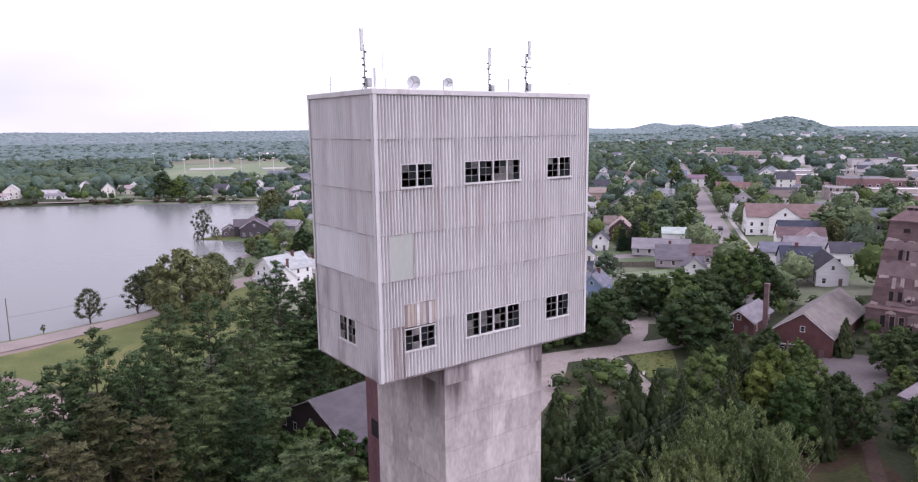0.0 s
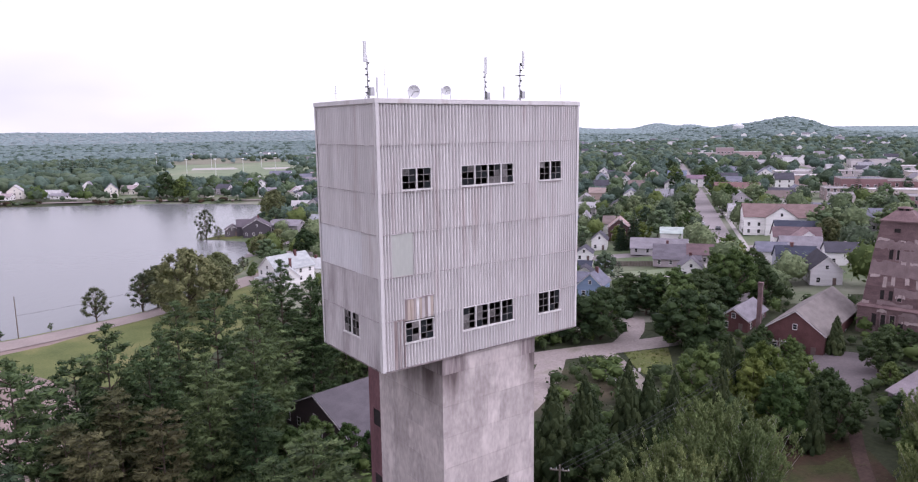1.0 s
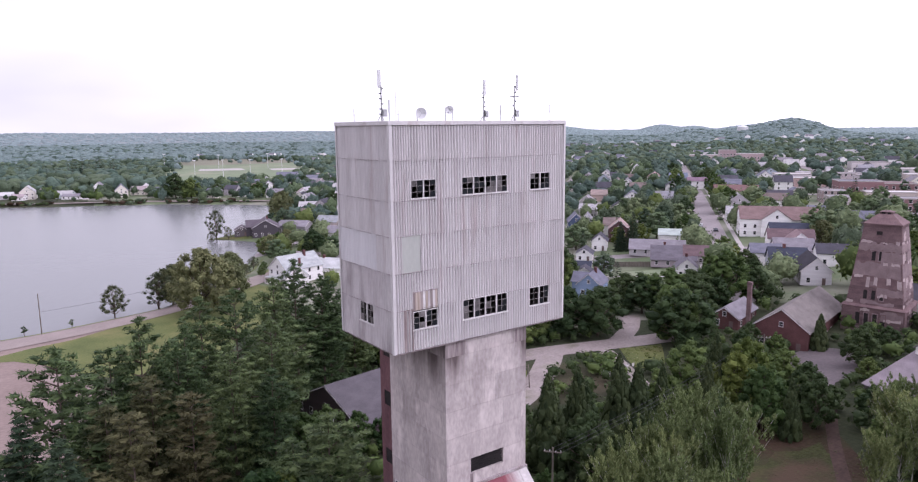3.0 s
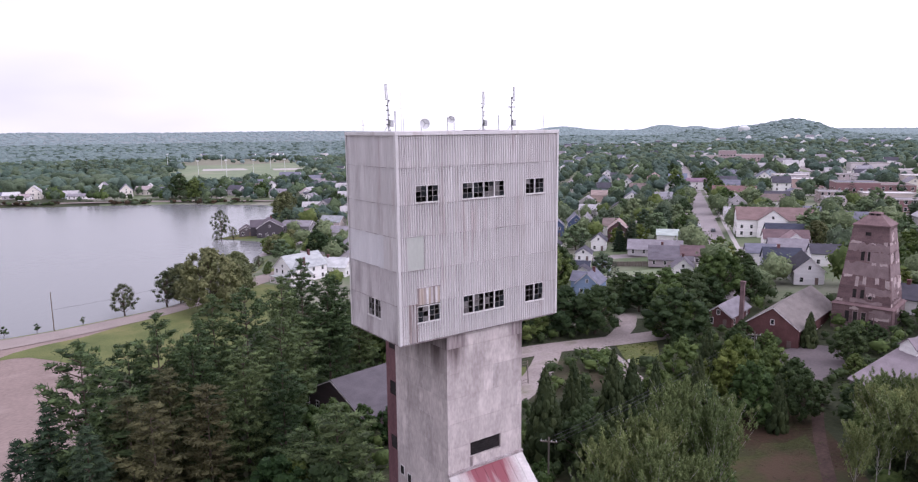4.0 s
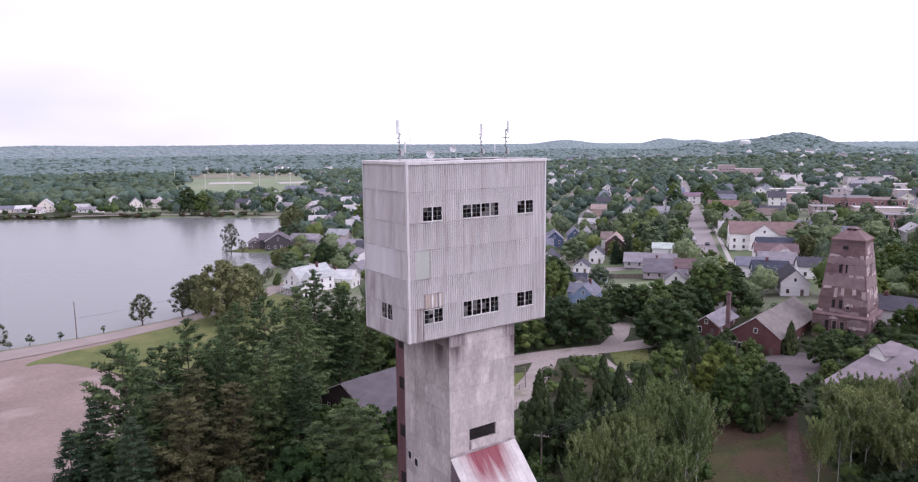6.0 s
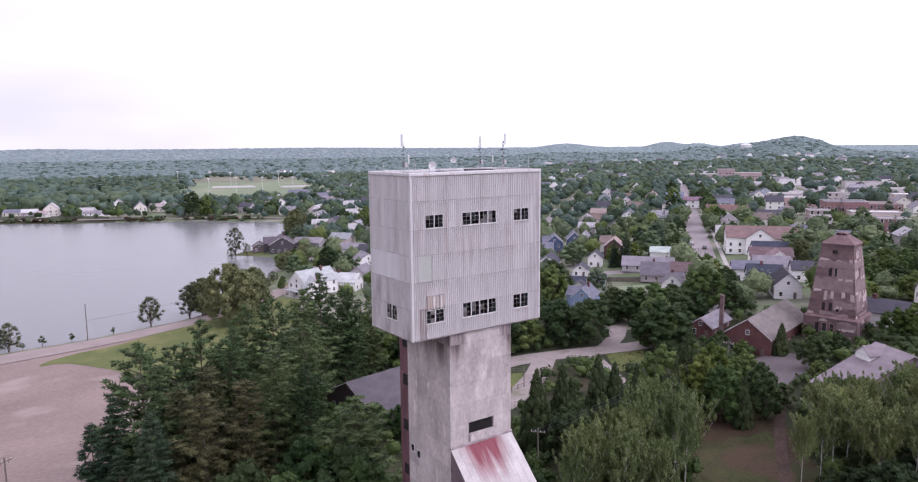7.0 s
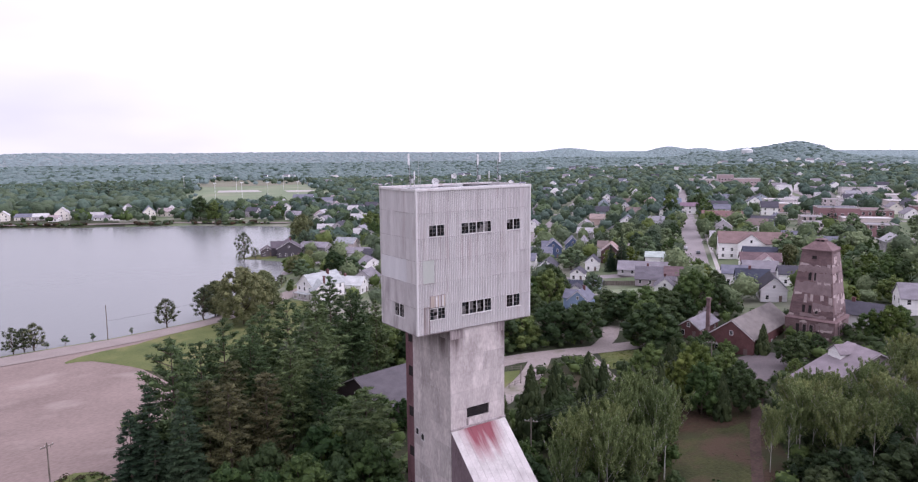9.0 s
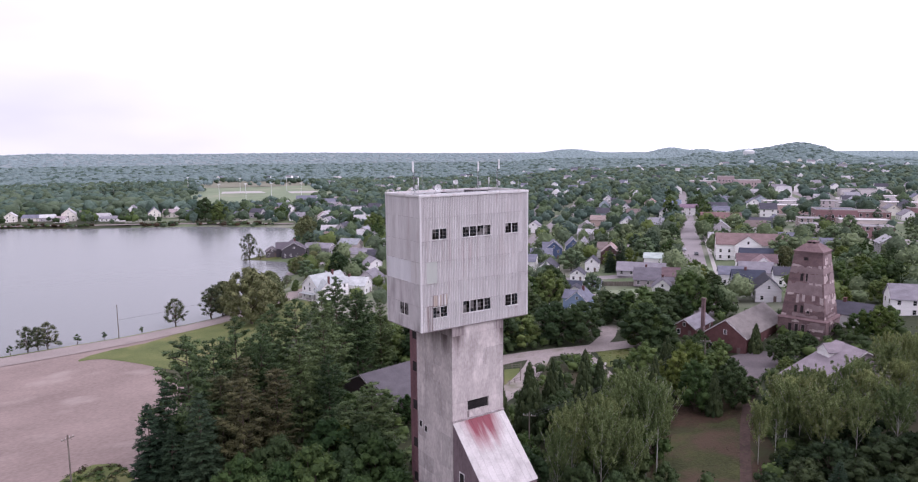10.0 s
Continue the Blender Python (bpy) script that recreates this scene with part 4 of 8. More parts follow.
# lean-to over the ore chute: pale sheet roof falling away from the shaft
CH_Y, CH_Z = -7.65, 13.65
slope = math.atan2(21.25 - CH_Z, 0.2 - CH_Y)
run = math.hypot(21.25 - CH_Z, 0.2 - CH_Y)
for j in range(9):
    a, b = 5.0 + j * 1.007, 5.0 + (j + 1) * 1.007
    for k in range(3):
        s0, s1 = run * k / 3, run * (k + 1) / 3
        rusty = k == 0 and 1 <= j <= 7
        bm = bmesh.new()
        add_box(bm, 0, -s1, -0.05 - 0.004 * k, b - a - 0.012, -s0 + 0.05, 0.0 - 0.012 * k)
        add_box(bm, -0.012, -s1, -0.012 * k, 0.03, -s0, 0.03 - 0.012 * k)
        part("roof_sheet", to_mesh("roof_sheet", bm, M_CHUTE), head, "rust-streaked pale roof sheet" if rusty else "pale metal roof sheet", at=pose(a, 0.2, 21.25, math.degrees(slope)))
part("roof_flashing", boxes("roof_flashing", M_SEAM, (4.95, 0.05, 21.2, 14.1, 0.24, 21.45)), head, "rusty flashing against the shaft")
for x in (5.1, 13.75):
    bm = bmesh.new()
    vs = [bm.verts.new(v) for v in ((x, 0.2, -0.6), (x, CH_Y + 0.2, -0.6), (x, CH_Y + 0.2, CH_Z), (x, 0.2, 21.05))]
    f = bm.faces.new(vs)
    ext = bmesh.ops.extrude_face_region(bm, geom=[f])
    bmesh.ops.translate(bm, verts=[v for v in ext["geom"] if isinstance(v, bmesh.types.BMVert)], vec=(0.2, 0, 0))
    part("chute_wall", to_mesh("chute_wall", bm, M_SHED_SIDE), head, "dull mauve sheet-clad side wall")
part("chute_front", boxes("chute_front", M_SHED_SIDE, (5.3, CH_Y + 0.2, -0.6, 13.75, CH_Y + 0.4, CH_Z)), head)
for z in (4.0, 8.0, 12.0):
    part("lap_edge", boxes("chute_lap", M_SEAM, (5.06, CH_Y + 0.6, z, 5.1, 0.1, z + 0.06)), head)
cw = part("chute_window", boxes("chute_window", M_SASH, (5.03, -2.5, 12.9, 5.1, -1.3, 13.0), (5.03, -2.5, 14.6, 5.1, -1.3, 14.7), (5.03, -2.5, 13.0, 5.1, -2.4, 14.6), (5.03, -1.4, 13.0, 5.1, -1.3, 14.6)), head)
part("pane", boxes("chute_pane", M_HOLE, (5.06, -2.4, 13.0, 5.095, -1.4, 14.6)), cw)

# ---- things on the head house roof ----
ROOF = 52.99


def antenna_mast(x, y, top, panel, lean_x=0.0, arms=False, group="antenna masts"):
    """A lattice-like mast on a tripod with a panel antenna, cables and radio boxes."""
    m = empty("antenna_mast", pose(x, y, ROOF), label="slender steel mast with white panel antenna and cables", category="antenna", group=group)
    h = top - ROOF
    bm = bmesh.new()
    add_tube(bm, (0, 0, 0), (0, 0, h * 0.78), 0.045)
    part("pole", to_mesh("pole", bm, M_GALV), m)
    for a in (20, 140, 260):
        bm = bmesh.new()
        add_tube(bm, (0.55 * math.cos(radians(a)), 0.55 * math.sin(radians(a)), 0), (0, 0, 0.95), 0.025)
        part("leg", to_mesh("leg", bm, M_GALV), m)
    bm = bmesh.new()
    add_box(bm, -0.13 + panel, -0.20, h - 1.45, 0.13 + panel, -0.06, h, bevel=0.03)
    ant = part("panel_antenna", to_mesh("panel_antenna", bm, M_ANTENNA), m, "white panel antenna")
    part("bracket", boxes("bracket", M_DARK_METAL, (min(0, panel) - 0.02, -0.08, h - 1.1, max(0, panel) + 0.02, 0.03, h - 1.02), (min(0, panel) - 0.02, -0.08, h * 0.76, max(0, panel) + 0.02, 0.03, h * 0.76 + 0.08)), ant)
    rnd = random.Random(int(x * 10))
    for z in np.arange(0.9, h * 0.74, 0.42):
        s = rnd.choice((-1, 1))
        part("clamp", boxes("clamp", M_DARK_METAL, (min(0, s * 0.16), -0.09, z, max(0.0, s * 0.16), 0.07, z + 0.10)), m)
    bm = bmesh.new()
    for k in range(12):
        z0, z1 = 0.3 + k * h * 0.055, 0.3 + (k + 1) * h * 0.055
        add_tube(bm, (0.07 * math.sin(k * 1.9), -0.06, z0), (0.07 * math.sin(k * 1.9 + 1.9), -0.06, z1), 0.018, n=5)
    part("cable", to_mesh("cable", bm, M_DARK_METAL), m)
    part("radio_box", boxes("radio_box", M_GALV, (0.10, -0.2, 0.75, 0.46, 0.12, 1.35), bevel=0.02), m)
    if arms:
        part("cross_arm", boxes("cross_arm", M_DARK_METAL, (-0.48, -0.03, h * 0.56, 0.55, 0.03, h * 0.56 + 0.07)), m)
    return m


antenna_mast(2.6, 5.6, 57.55, -0.22)
antenna_mast(15.5, 8.3, 57.3, 0.0)
antenna_mast(17.1, 5.6, 57.65, 0.24, arms=True)


def whip(x, y, top, wide, label, boxed=False):
    w = empty("whip_antenna", pose(x, y, ROOF), label=label, category="antenna", group="small roof antennas")
    bm = bmesh.new()
    add_tube(bm, (0, 0, 0), (0, 0, (top - ROOF) * (0.5 if boxed else 1)), wide)
    part("pole", to_mesh("pole", bm, M_GALV), w)
    part("foot", boxes("foot", M_DARK_METAL, (-0.12, -0.12, 0, 0.12, 0.12, 0.06)), w)
    if boxed:
        bm = bmesh.new()
        add_tube(bm, (0, 0, (top - ROOF) * 0.5), (0, 0, top - ROOF), wide * 2.2)
        part("radome", to_mesh("radome", bm, M_ANTENNA), w)
    else:
        part("element", boxes("element", M_GALV, (-0.16, -0.012, (top - ROOF) * 0.62, 0.16, 0.012, (top - ROOF) * 0.62 + 0.03)), w)
    return w


whip(4.4, 7.4, 55.2, 0.04, "short white stick antenna on a steel pole", True)
whip(5.0, 6.9, 54.5, 0.022, "thin whip antenna on the roof")
whip(17.7, 8.4, 54.9, 0.035, "short grey stick antenna on the roof", True)
whip(17.9, 1.6, 54.8, 0.022, "thin whip antenna at the roof edge")
whip(0.4, 6.3, 54.4, 0.022, "thin whip antenna at the roof edge")
whip(5.6, 8.3, 57.0, 0.018, "tall thin whip antenna on the roof")


def dish(x, y, z, radius, turn, frame_legs):
    d = empty("satellite_dish", pose(x, y, ROOF, 0, 0, turn), label="white round dish antenna on a steel stand", category="dish antenna", group="roof dishes")
    h = z - ROOF
    bm = bmesh.new()
    rings, seg = 5, 24
    for side, off in ((1, 0.0), (-1, 0.03)):
        grid = []
        for i in range(rings + 1):
            r = radius * i / rings
            grid.append([bm.verts.new((r * math.cos(2 * math.pi * j / seg), -0.28 * (r / radius) ** 2 * radius + 0.05 + off, h + r * math.sin(2 * math.pi * j / seg))) for j in range(seg)])
        for i in range(rings):
            for j in range(seg):
                bm.faces.new((grid[i][j], grid[i][(j + 1) % seg], grid[i + 1][(j + 1) % seg], grid[i + 1][j]))
    bmesh.ops.remove_doubles(bm, verts=bm.verts, dist=1e-4)
    part("reflector", to_mesh("reflector", bm, M_ANTENNA, smooth=True), d)
    bm = bmesh.new()
    for k in range(3):
        a = 2.1 * k
        add_tube(bm, (radius * 0.8 * math.cos(a), -0.15 * radius, h + radius * 0.8 * math.sin(a)), (0, -0.65 * radius, h), 0.015, n=5)
    part("feed", to_mesh("feed", bm, M_DARK_METAL), d)
    bm = bmesh.new()
    for lx in frame_legs:
        add_tube(bm, (lx, 0.12, 0), (lx, 0.12, h + 0.25), 0.035)
    add_tube(bm, (frame_legs[0] - 0.05, 0.12, h), (frame_legs[-1] + 0.1, 0.12, h), 0.03)
    part("stand", to_mesh("stand", bm, M_GALV), d)
    part("base_plate", boxes("base_plate", M_GALV, (frame_legs[0] - 0.25, -0.1, 0, frame_legs[-1] + 0.25, 0.35, 0.05)), d)
    return d


dish(5.1, 3.4, 53.98, 0.46, -22, (-0.3,))
dish(11.3, 8.1, 54.4, 0.38, -22, (-0.35, 0.35))
for item, lbl in (((6.4, 3.2, ROOF, 8.6, 4.6, ROOF + 0.25), "low dark equipment curb on the roof"), ((11.5, 4.0, ROOF, 14.2, 6.2, ROOF + 0.3), "low dark roof hatch with metal lid")):
    hatch = empty("roof_hatch", pose(0, 0, 0), label=lbl, category="roof hatch")
    part("curb", boxes("curb", M_DARK_METAL, item, bevel=0.02), hatch)
    part("lid", boxes("lid", M_ROOF_FLAT, (item[0] - 0.08, item[1] - 0.08, item[5], item[3] + 0.08, item[4] + 0.08, item[5] + 0.08), bevel=0.02), hatch)

# pipes laid over the roof on low sleepers
for x0, y0, x1, y1 in ((1.2, 2.2, 16.8, 2.2), (1.2, 5.2, 10.6, 5.2), (9.0, 7.2, 17.2, 7.2)):
    run_ = empty("roof_pipe", pose(0, 0, ROOF), label="thin galvanised pipe on low wooden sleepers on the roof", category="pipe", group="roof pipes")
    bm = bmesh.new()
    add_tube(bm, (x0, y0, 0.22), (x1, y1, 0.22), 0.07)
    part("pipe", to_mesh("pipe", bm, M_GALV), run_)
    for k in range(5):
        xs = x0 + (x1 - x0) * (k + 0.5) / 5
        part("sleeper", boxes("sleeper", M_WOODPOLE, (xs - 0.08, y0 - 0.3, 0.0, xs + 0.08, y0 + 0.3, 0.15)), run_)

# ---- the tapering stone tower ----
OB = empty("stone_tower", pose(141.0, 23.2, 5.6, 0, 0, -78.8), label="tapering dark red stone tower with peeling pale plaster", category="tower")


def half_at(z):
    """Half the tower's width at a height: a stepped base, then a steady taper."""
    if z < 6.9:
        return 6.2
    return 5.65 - (z - 6.9) * (5.65 - 3.6) / 18.2


def ring_box(bm, z0, z1, h0, h1):
    vs = [bm.verts.new((sx * h, sy * h, z)) for z, h in ((z0, h0), (z1, h1)) for sx, sy in ((-1, -1), (1, -1), (1, 1), (-1, 1))]
    for a, b in ((0, 1), (1, 2), (2, 3), (3, 0)):
        bm.faces.new((vs[a], vs[b], vs[b + 4], vs[a + 4]))
    bm.faces.new(vs[3::-1])
    bm.faces.new(vs[4:])


course = [0.69 * k for k in range(11)] + [6.9 + 0.728 * k for k in range(1, 26)]
for k, (a, b) in enumerate(zip(course, course[1:])):
    bm = bmesh.new()
    jig = random.Random(k).uniform(-0.03, 0.03)
    ring_box(bm, a, b - 0.05, half_at(a + 0.01) + jig, half_at(b - 0.05) + jig)
    part("stone_course", to_mesh("stone_course", bm, M_STONE), OB)
bm = bmesh.new()
ring_box(bm, 0, 6.9, 6.1, 6.1)
ring_box(bm, 6.9, 25.05, 5.5, 3.5)
part("core", to_mesh("core", bm, M_STONE), OB)
bm = bmesh.new()
ring_box(bm, 6.85, 7.3, 6.5, 5.95)
part("base_moulding", to_mesh("base_moulding", bm, M_STONE), OB)
bm = bmesh.new()
ring_box(bm, 25.05, 25.35, 3.85, 3.85)
ring_box(bm, 25.35, 27.3, 3.8, 1.5)
part("cap_roof", to_mesh("cap_roof", bm, M_STONE), OB, "reddish hipped cap")
bm = bmesh.new()
ring_box(bm, 27.3, 27.8, 1.25, 1.2)
ring_box(bm, 27.8, 28.1, 1.4, 0.3)
part("lantern", to_mesh("lantern", bm, M_STONE), OB, "small square lantern")
# near-black slabs stand for the shaded notches
part("cap_notch", boxes("cap_notch", M_HOLE, (-0.9, -1.28, 27.32, -0.15, -1.22, 27.75), (0.3, -1.28, 27.32, 0.9, -1.22, 27.75)), OB)
# bands of plaster left on the stone, ragged along their edges
prnd = random.Random(11)


def plaster(face, z0, z1, f0, f1, mat, rag=0.3, label="ragged mauve plaster band"):
    """A thin skin of plaster between two heights on one battered face, from f0 to f1 of its width, torn along its edges."""
    n = max(5, int((f1 - f0) * 26))
    edge = []
    for zc, order in ((z0, range(n + 1)), (z1, range(n, -1, -1))):
        z = zc
        for q in order:
            if prnd.random() < 0.55:
                z = zc + prnd.uniform(-rag, rag)
            z = max(7.4 if zc > 7.3 else 0.2, min(24.9 if zc > 7.3 else 6.7, z))
            f = f0 + (f1 - f0) * (q + (prnd.uniform(-0.3, 0.3) if 0 < q < n else 0)) / n
            edge.append(((2 * f - 1) * (half_at(z) - 0.04), -half_at(z) - 0.05, z))
    bm = bmesh.new()
    face_ = bm.faces.new([bm.verts.new(v) for v in edge])
    ext = bmesh.ops.extrude_face_region(bm, geom=[face_])
    bmesh.ops.translate(bm, verts=[v for v in ext["geom"] if isinstance(v, bmesh.types.BMVert)], vec=(0, 0.07, 0))
    part("plaster_band", to_mesh("plaster_band", bm, mat), OB, label, at=pose(0, 0, 0, 0, 0, 90 * face) @ pose(0, -0.012 if mat is M_PLASTER else 0, 0))


for face in range(4):
    for z0, z1, f0, f1 in ((19.3, 21.1, 0.0, 1.0), (16.9, 19.1, 0.55, 1.0), (13.6, 16.7, 0.0, 0.97), (11.6, 12.6, 0.30, 0.52), (9.7, 11.1, 0.52, 1.0), (7.5, 8.2, 0.25, 0.85), (4.4, 6.2, 0.62, 0.98), (1.0, 2.2, 0.0, 0.3)):
        plaster(face, z0, z1, f0, f1, M_PLASTER_OLD)
    for z0, z1, f0, f1 in ((21.0, 21.5, 0.02, 0.30), (21.0, 21.4, 0.55, 0.66), (21.0, 21.8, 0.86, 0.96), (16.3, 17.0, 0.60, 0.70), (16.4, 16.9, 0.78, 0.95), (13.2, 13.8, 0.04, 0.22), (11.3, 13.5, 0.30, 0.37),
                           (11.8, 13.5, 0.45, 0.52), (12.2, 13.5, 0.70, 0.78), (11.4, 13.2, 0.90, 0.99), (9.3, 9.8, 0.55, 0.72), (7.4, 8.0, 0.0, 0.12), (5.9, 6.6, 0.30, 0.45), (4.0, 4.7, 0.68, 0.95), (2.2, 2.8, 0.70, 0.90)):
        plaster(face, z0, z1, f0, f1, M_PLASTER, 0.22, "pale torn plaster edge")
for z0, z1, f0, f1 in ((21.6, 24.2, 0.15, 0.95), (8.6, 13.2, 0.10, 0.62)):
    plaster(1, z0, z1, f0, f1, M_PLASTER_OLD)
for z0, z1, f0, f1 in ((17.2, 19.0, 0.05, 0.4), (10.6, 12.4, 0.64, 0.9), (22.0, 23.5, 0.2, 0.5)):
    plaster(1, z0, z1, f0, f1, M_PLASTER, 0.4, "pale torn plaster edge")


def slot(face, x, z, w, h):
    """A tall narrow opening with a stone surround, set into the battered face. A near-black slab stands for its shaded
    depth.
    """
    turn = pose(0, 0, 0, 0, 0, 90 * face)
    y0, y1 = -half_at(z), -half_at(z + h)
    lean = math.degrees(math.atan2(y1 - y0, h))
    win = empty("window", turn @ pose(x, y0, z, -lean))
    win.parent = OB
    part("surround", boxes("surround", M_PLASTER_OLD if (x + z) % 2 > 1 else M_STONE, (-w / 2 - 0.16, -0.07, -0.16, -w / 2, 0.25, h + 0.16), (w / 2, -0.07, -0.16, w / 2 + 0.16, 0.25, h + 0.16), (-w / 2, -0.07, h, w / 2, 0.25, h + 0.16), (-w / 2, -0.09, -0.16, w / 2, 0.25, 0)), win)
    part("opening", boxes("opening", M_HOLE, (-w / 2, -0.035, 0, w / 2, 0.0, h)), win)


for face in (0, 1):
    slot(face, -0.4, 22.9, 1.1, 0.8)
    for x in (-1.05, 0.35):
        slot(face, x, 17.2, 0.75, 2.1)
    for x in (-1.9, -0.3, 1.3):
        slot(face, x, 8.6, 0.75, 2.0)
    for x in (-2.9, -1.2, 0.5, 2.1):
        slot(face, x, 2.9, 0.85, 2.6)

# ---- houses and other buildings ----
PAINT, SHINGLE = {}, {}


def paint(hexa):
    if hexa not in PAINT:
        c = lin(hexa)
        PAINT[hexa] = surface("siding_" + hexa, tuple(v * 0.85 for v in c), tuple(min(1, v * 1.08) for v in c), 0.4, 6, 0.8, 0.0, 0.2, (0.3, 0.3, 4.0))
    return PAINT[hexa]


def shingle(hexa):
    if hexa not in SHINGLE:
        c = lin(hexa)
        SHINGLE[hexa] = surface("shingle_" + hexa, tuple(v * 0.75 for v in c), tuple(min(1, v * 1.2) for v in c), 0.35, 5, 0.95, 0.0, 0.4, (1, 1, 3.0))
    return SHINGLE[hexa]


UNITS = {}


def unit_window(w, h):
    key = ("w", round(w, 2), round(h, 2))
    if key not in UNITS:
        fr = boxes("house_window", paint("e4dfe0"), (-w / 2 - 0.1, -0.06, -0.12, w / 2 + 0.1, 0.02, 0), (-w / 2 - 0.1, -0.05, h, w / 2 + 0.1, 0.02, h + 0.12), (-w / 2 - 0.1, -0.05, 0, -w / 2, 0.02, h), (w / 2, -0.05, 0, w / 2 + 0.1, 0.02, h), (-w / 2, -0.035, h / 2 - 0.03, w / 2, 0.02, h / 2 + 0.03))
        pn = boxes("house_pane", M_GLASS, (-w / 2, -0.02, 0, w / 2, 0.01, h))
        UNITS[key] = (fr, pn)
    return UNITS[key]


def put_window(parent, m, w=0.9, h=1.3, far=False):
    fr, pn = unit_window(w, h)
    win = part("window", fr, parent, at=m)
    part("pane", pn, win)


def house(x, y, turn, w, d, h, rise, wall, roof, label, category="house", chimney=None, floors=None, door=True, far=False, porch=None, z=None, wing=None, eave=0.45, group=""):
    """A gabled house: gables face local -y and +y, the ridge runs along y. wing: (offset, width, out, rise) of a cross gable on the -x side."""
    z = float(base_height(x, y)) - 0.25 if z is None else z
    hs = empty("house" if category == "house" else category.replace(" ", "_"), pose(x, y, z, 0, 0, turn), label=label, category=category, group=group)
    bm = bmesh.new()
    vs = [bm.verts.new(v) for v in ((-w / 2, -d / 2, 0), (w / 2, -d / 2, 0), (w / 2, -d / 2, h), (0, -d / 2, h + rise), (-w / 2, -d / 2, h))]
    f = bm.faces.new(vs)
    ext = bmesh.ops.extrude_face_region(bm, geom=[f])
    bmesh.ops.translate(bm, verts=[v for v in ext["geom"] if isinstance(v, bmesh.types.BMVert)], vec=(0, d, 0))
    part("wall", to_mesh("house_wall", bm, wall), hs)
    slope = math.atan2(rise, w / 2)
    t = 0.16

    def gable_roof(width, length, up, y0):
        bm = bmesh.new()
        k = up / (width / 2)
        for s in (-1, 1):
            xo, zo = s * (width / 2 + eave), -k * eave
            quad = [(0, y0 - 0.35, up), (0, y0 + length + 0.35, up), (xo, y0 + length + 0.35, zo), (xo, y0 - 0.35, zo)]
            lo = [bm.verts.new((a, b, c + 0.02)) for a, b, c in quad]
            hi = [bm.verts.new((a, b, c + 0.02 + t)) for a, b, c in quad]
            bm.faces.new(lo)
            bm.faces.new(hi)
            for i in range(4):
                bm.faces.new((lo[i], lo[(i + 1) % 4], hi[(i + 1) % 4], hi[i]))
        return to_mesh("house_roof", bm, roof)

    part("roof", gable_roof(w, d, rise, -d / 2), hs, at=pose(0, 0, h))
    if not far:
        trim = paint("dcd6d8")
        bm = bmesh.new()
        L = math.hypot(w / 2 + eave, rise + rise / (w / 2) * eave)
        for s in (-1, 1):
            made = add_box(bm, 0, -0.03, -0.16, L, 0.03, 0.02)
            bmesh.ops.transform(bm, matrix=pose(0, -d / 2 - 0.37, h + rise + 0.05) @ (pose(0, 0, 0, 0, math.degrees(slope)) if s > 0 else pose(0, 0, 0, 0, 0, 180) @ pose(0, 0, 0, 0, math.degrees(slope))), verts=made)
        part("bargeboard", to_mesh("bargeboard", bm, trim), hs, "pale bargeboards")
    n = floors or max(1, int(h / 2.6))
    for fl in range(n):
        zz = 0.95 + fl * 2.7
        if zz + 1.4 > h + 0.2:
            continue
        cols = 2 if w < 10 else max(3, int(w / 3.2))
        for c in range(cols):
            xx = -w / 2 + w * (c + 0.5) / cols
            if door and fl == 0 and c == cols - 1:
                continue
            put_window(hs, pose(xx, -d / 2, zz))
            if not far:
                put_window(hs, pose(xx, d / 2, zz, 0, 0, 180))
        cols = 2 if d < 11 else max(3, int(d / 3.6))
        for c in range(cols):
            yy = -d / 2 + d * (c + 0.5) / cols
            put_window(hs, pose(-w / 2, yy, zz, 0, 0, -90))
            if not far:
                put_window(hs, pose(w / 2, yy, zz, 0, 0, 90))
    if rise > 1.9:
        put_window(hs, pose(0, -d / 2, h + 0.25), 0.75, 1.0)
    if door:
        dr = part("door", boxes("house_door", paint("6f5f5c"), (-0.46, -0.05, 0.25, 0.46, 0.02, 2.3)), hs, at=pose(w / 2 - w / (4 if w < 10 else 2 * max(3, int(w / 3.2))), -d / 2, 0))
        if not far:
            part("door_handle", boxes("house_door_handle", M_DARK_METAL, (0.3, -0.1, 1.2, 0.36, -0.05, 1.35)), dr)
    if chimney:
        cx, cy = chimney
        part("chimney", boxes("house_chimney", M_BRICK, (cx - 0.4, cy - 0.4, h, cx + 0.4, cy + 0.4, h + rise + 0.9), (cx - 0.48, cy - 0.48, h + rise + 0.9, cx + 0.48, cy + 0.48, h + rise + 1.1)), hs, "red brick chimney")
    if porch:
        pw, pd = porch
        pr = part("porch_roof", boxes("porch_roof", roof, (-pw / 2, -d / 2 - pd, 2.6, pw / 2, -d / 2 - 0.02, 2.8)), hs)
        for s in (-1, 0, 1):
            part("porch_post", boxes("porch_post", paint("e4dfe0"), (s * (pw / 2 - 0.15) - 0.08, -d / 2 - pd + 0.1, 0, s * (pw / 2 - 0.15) + 0.08, -d / 2 - pd + 0.26, 2.6)), pr)
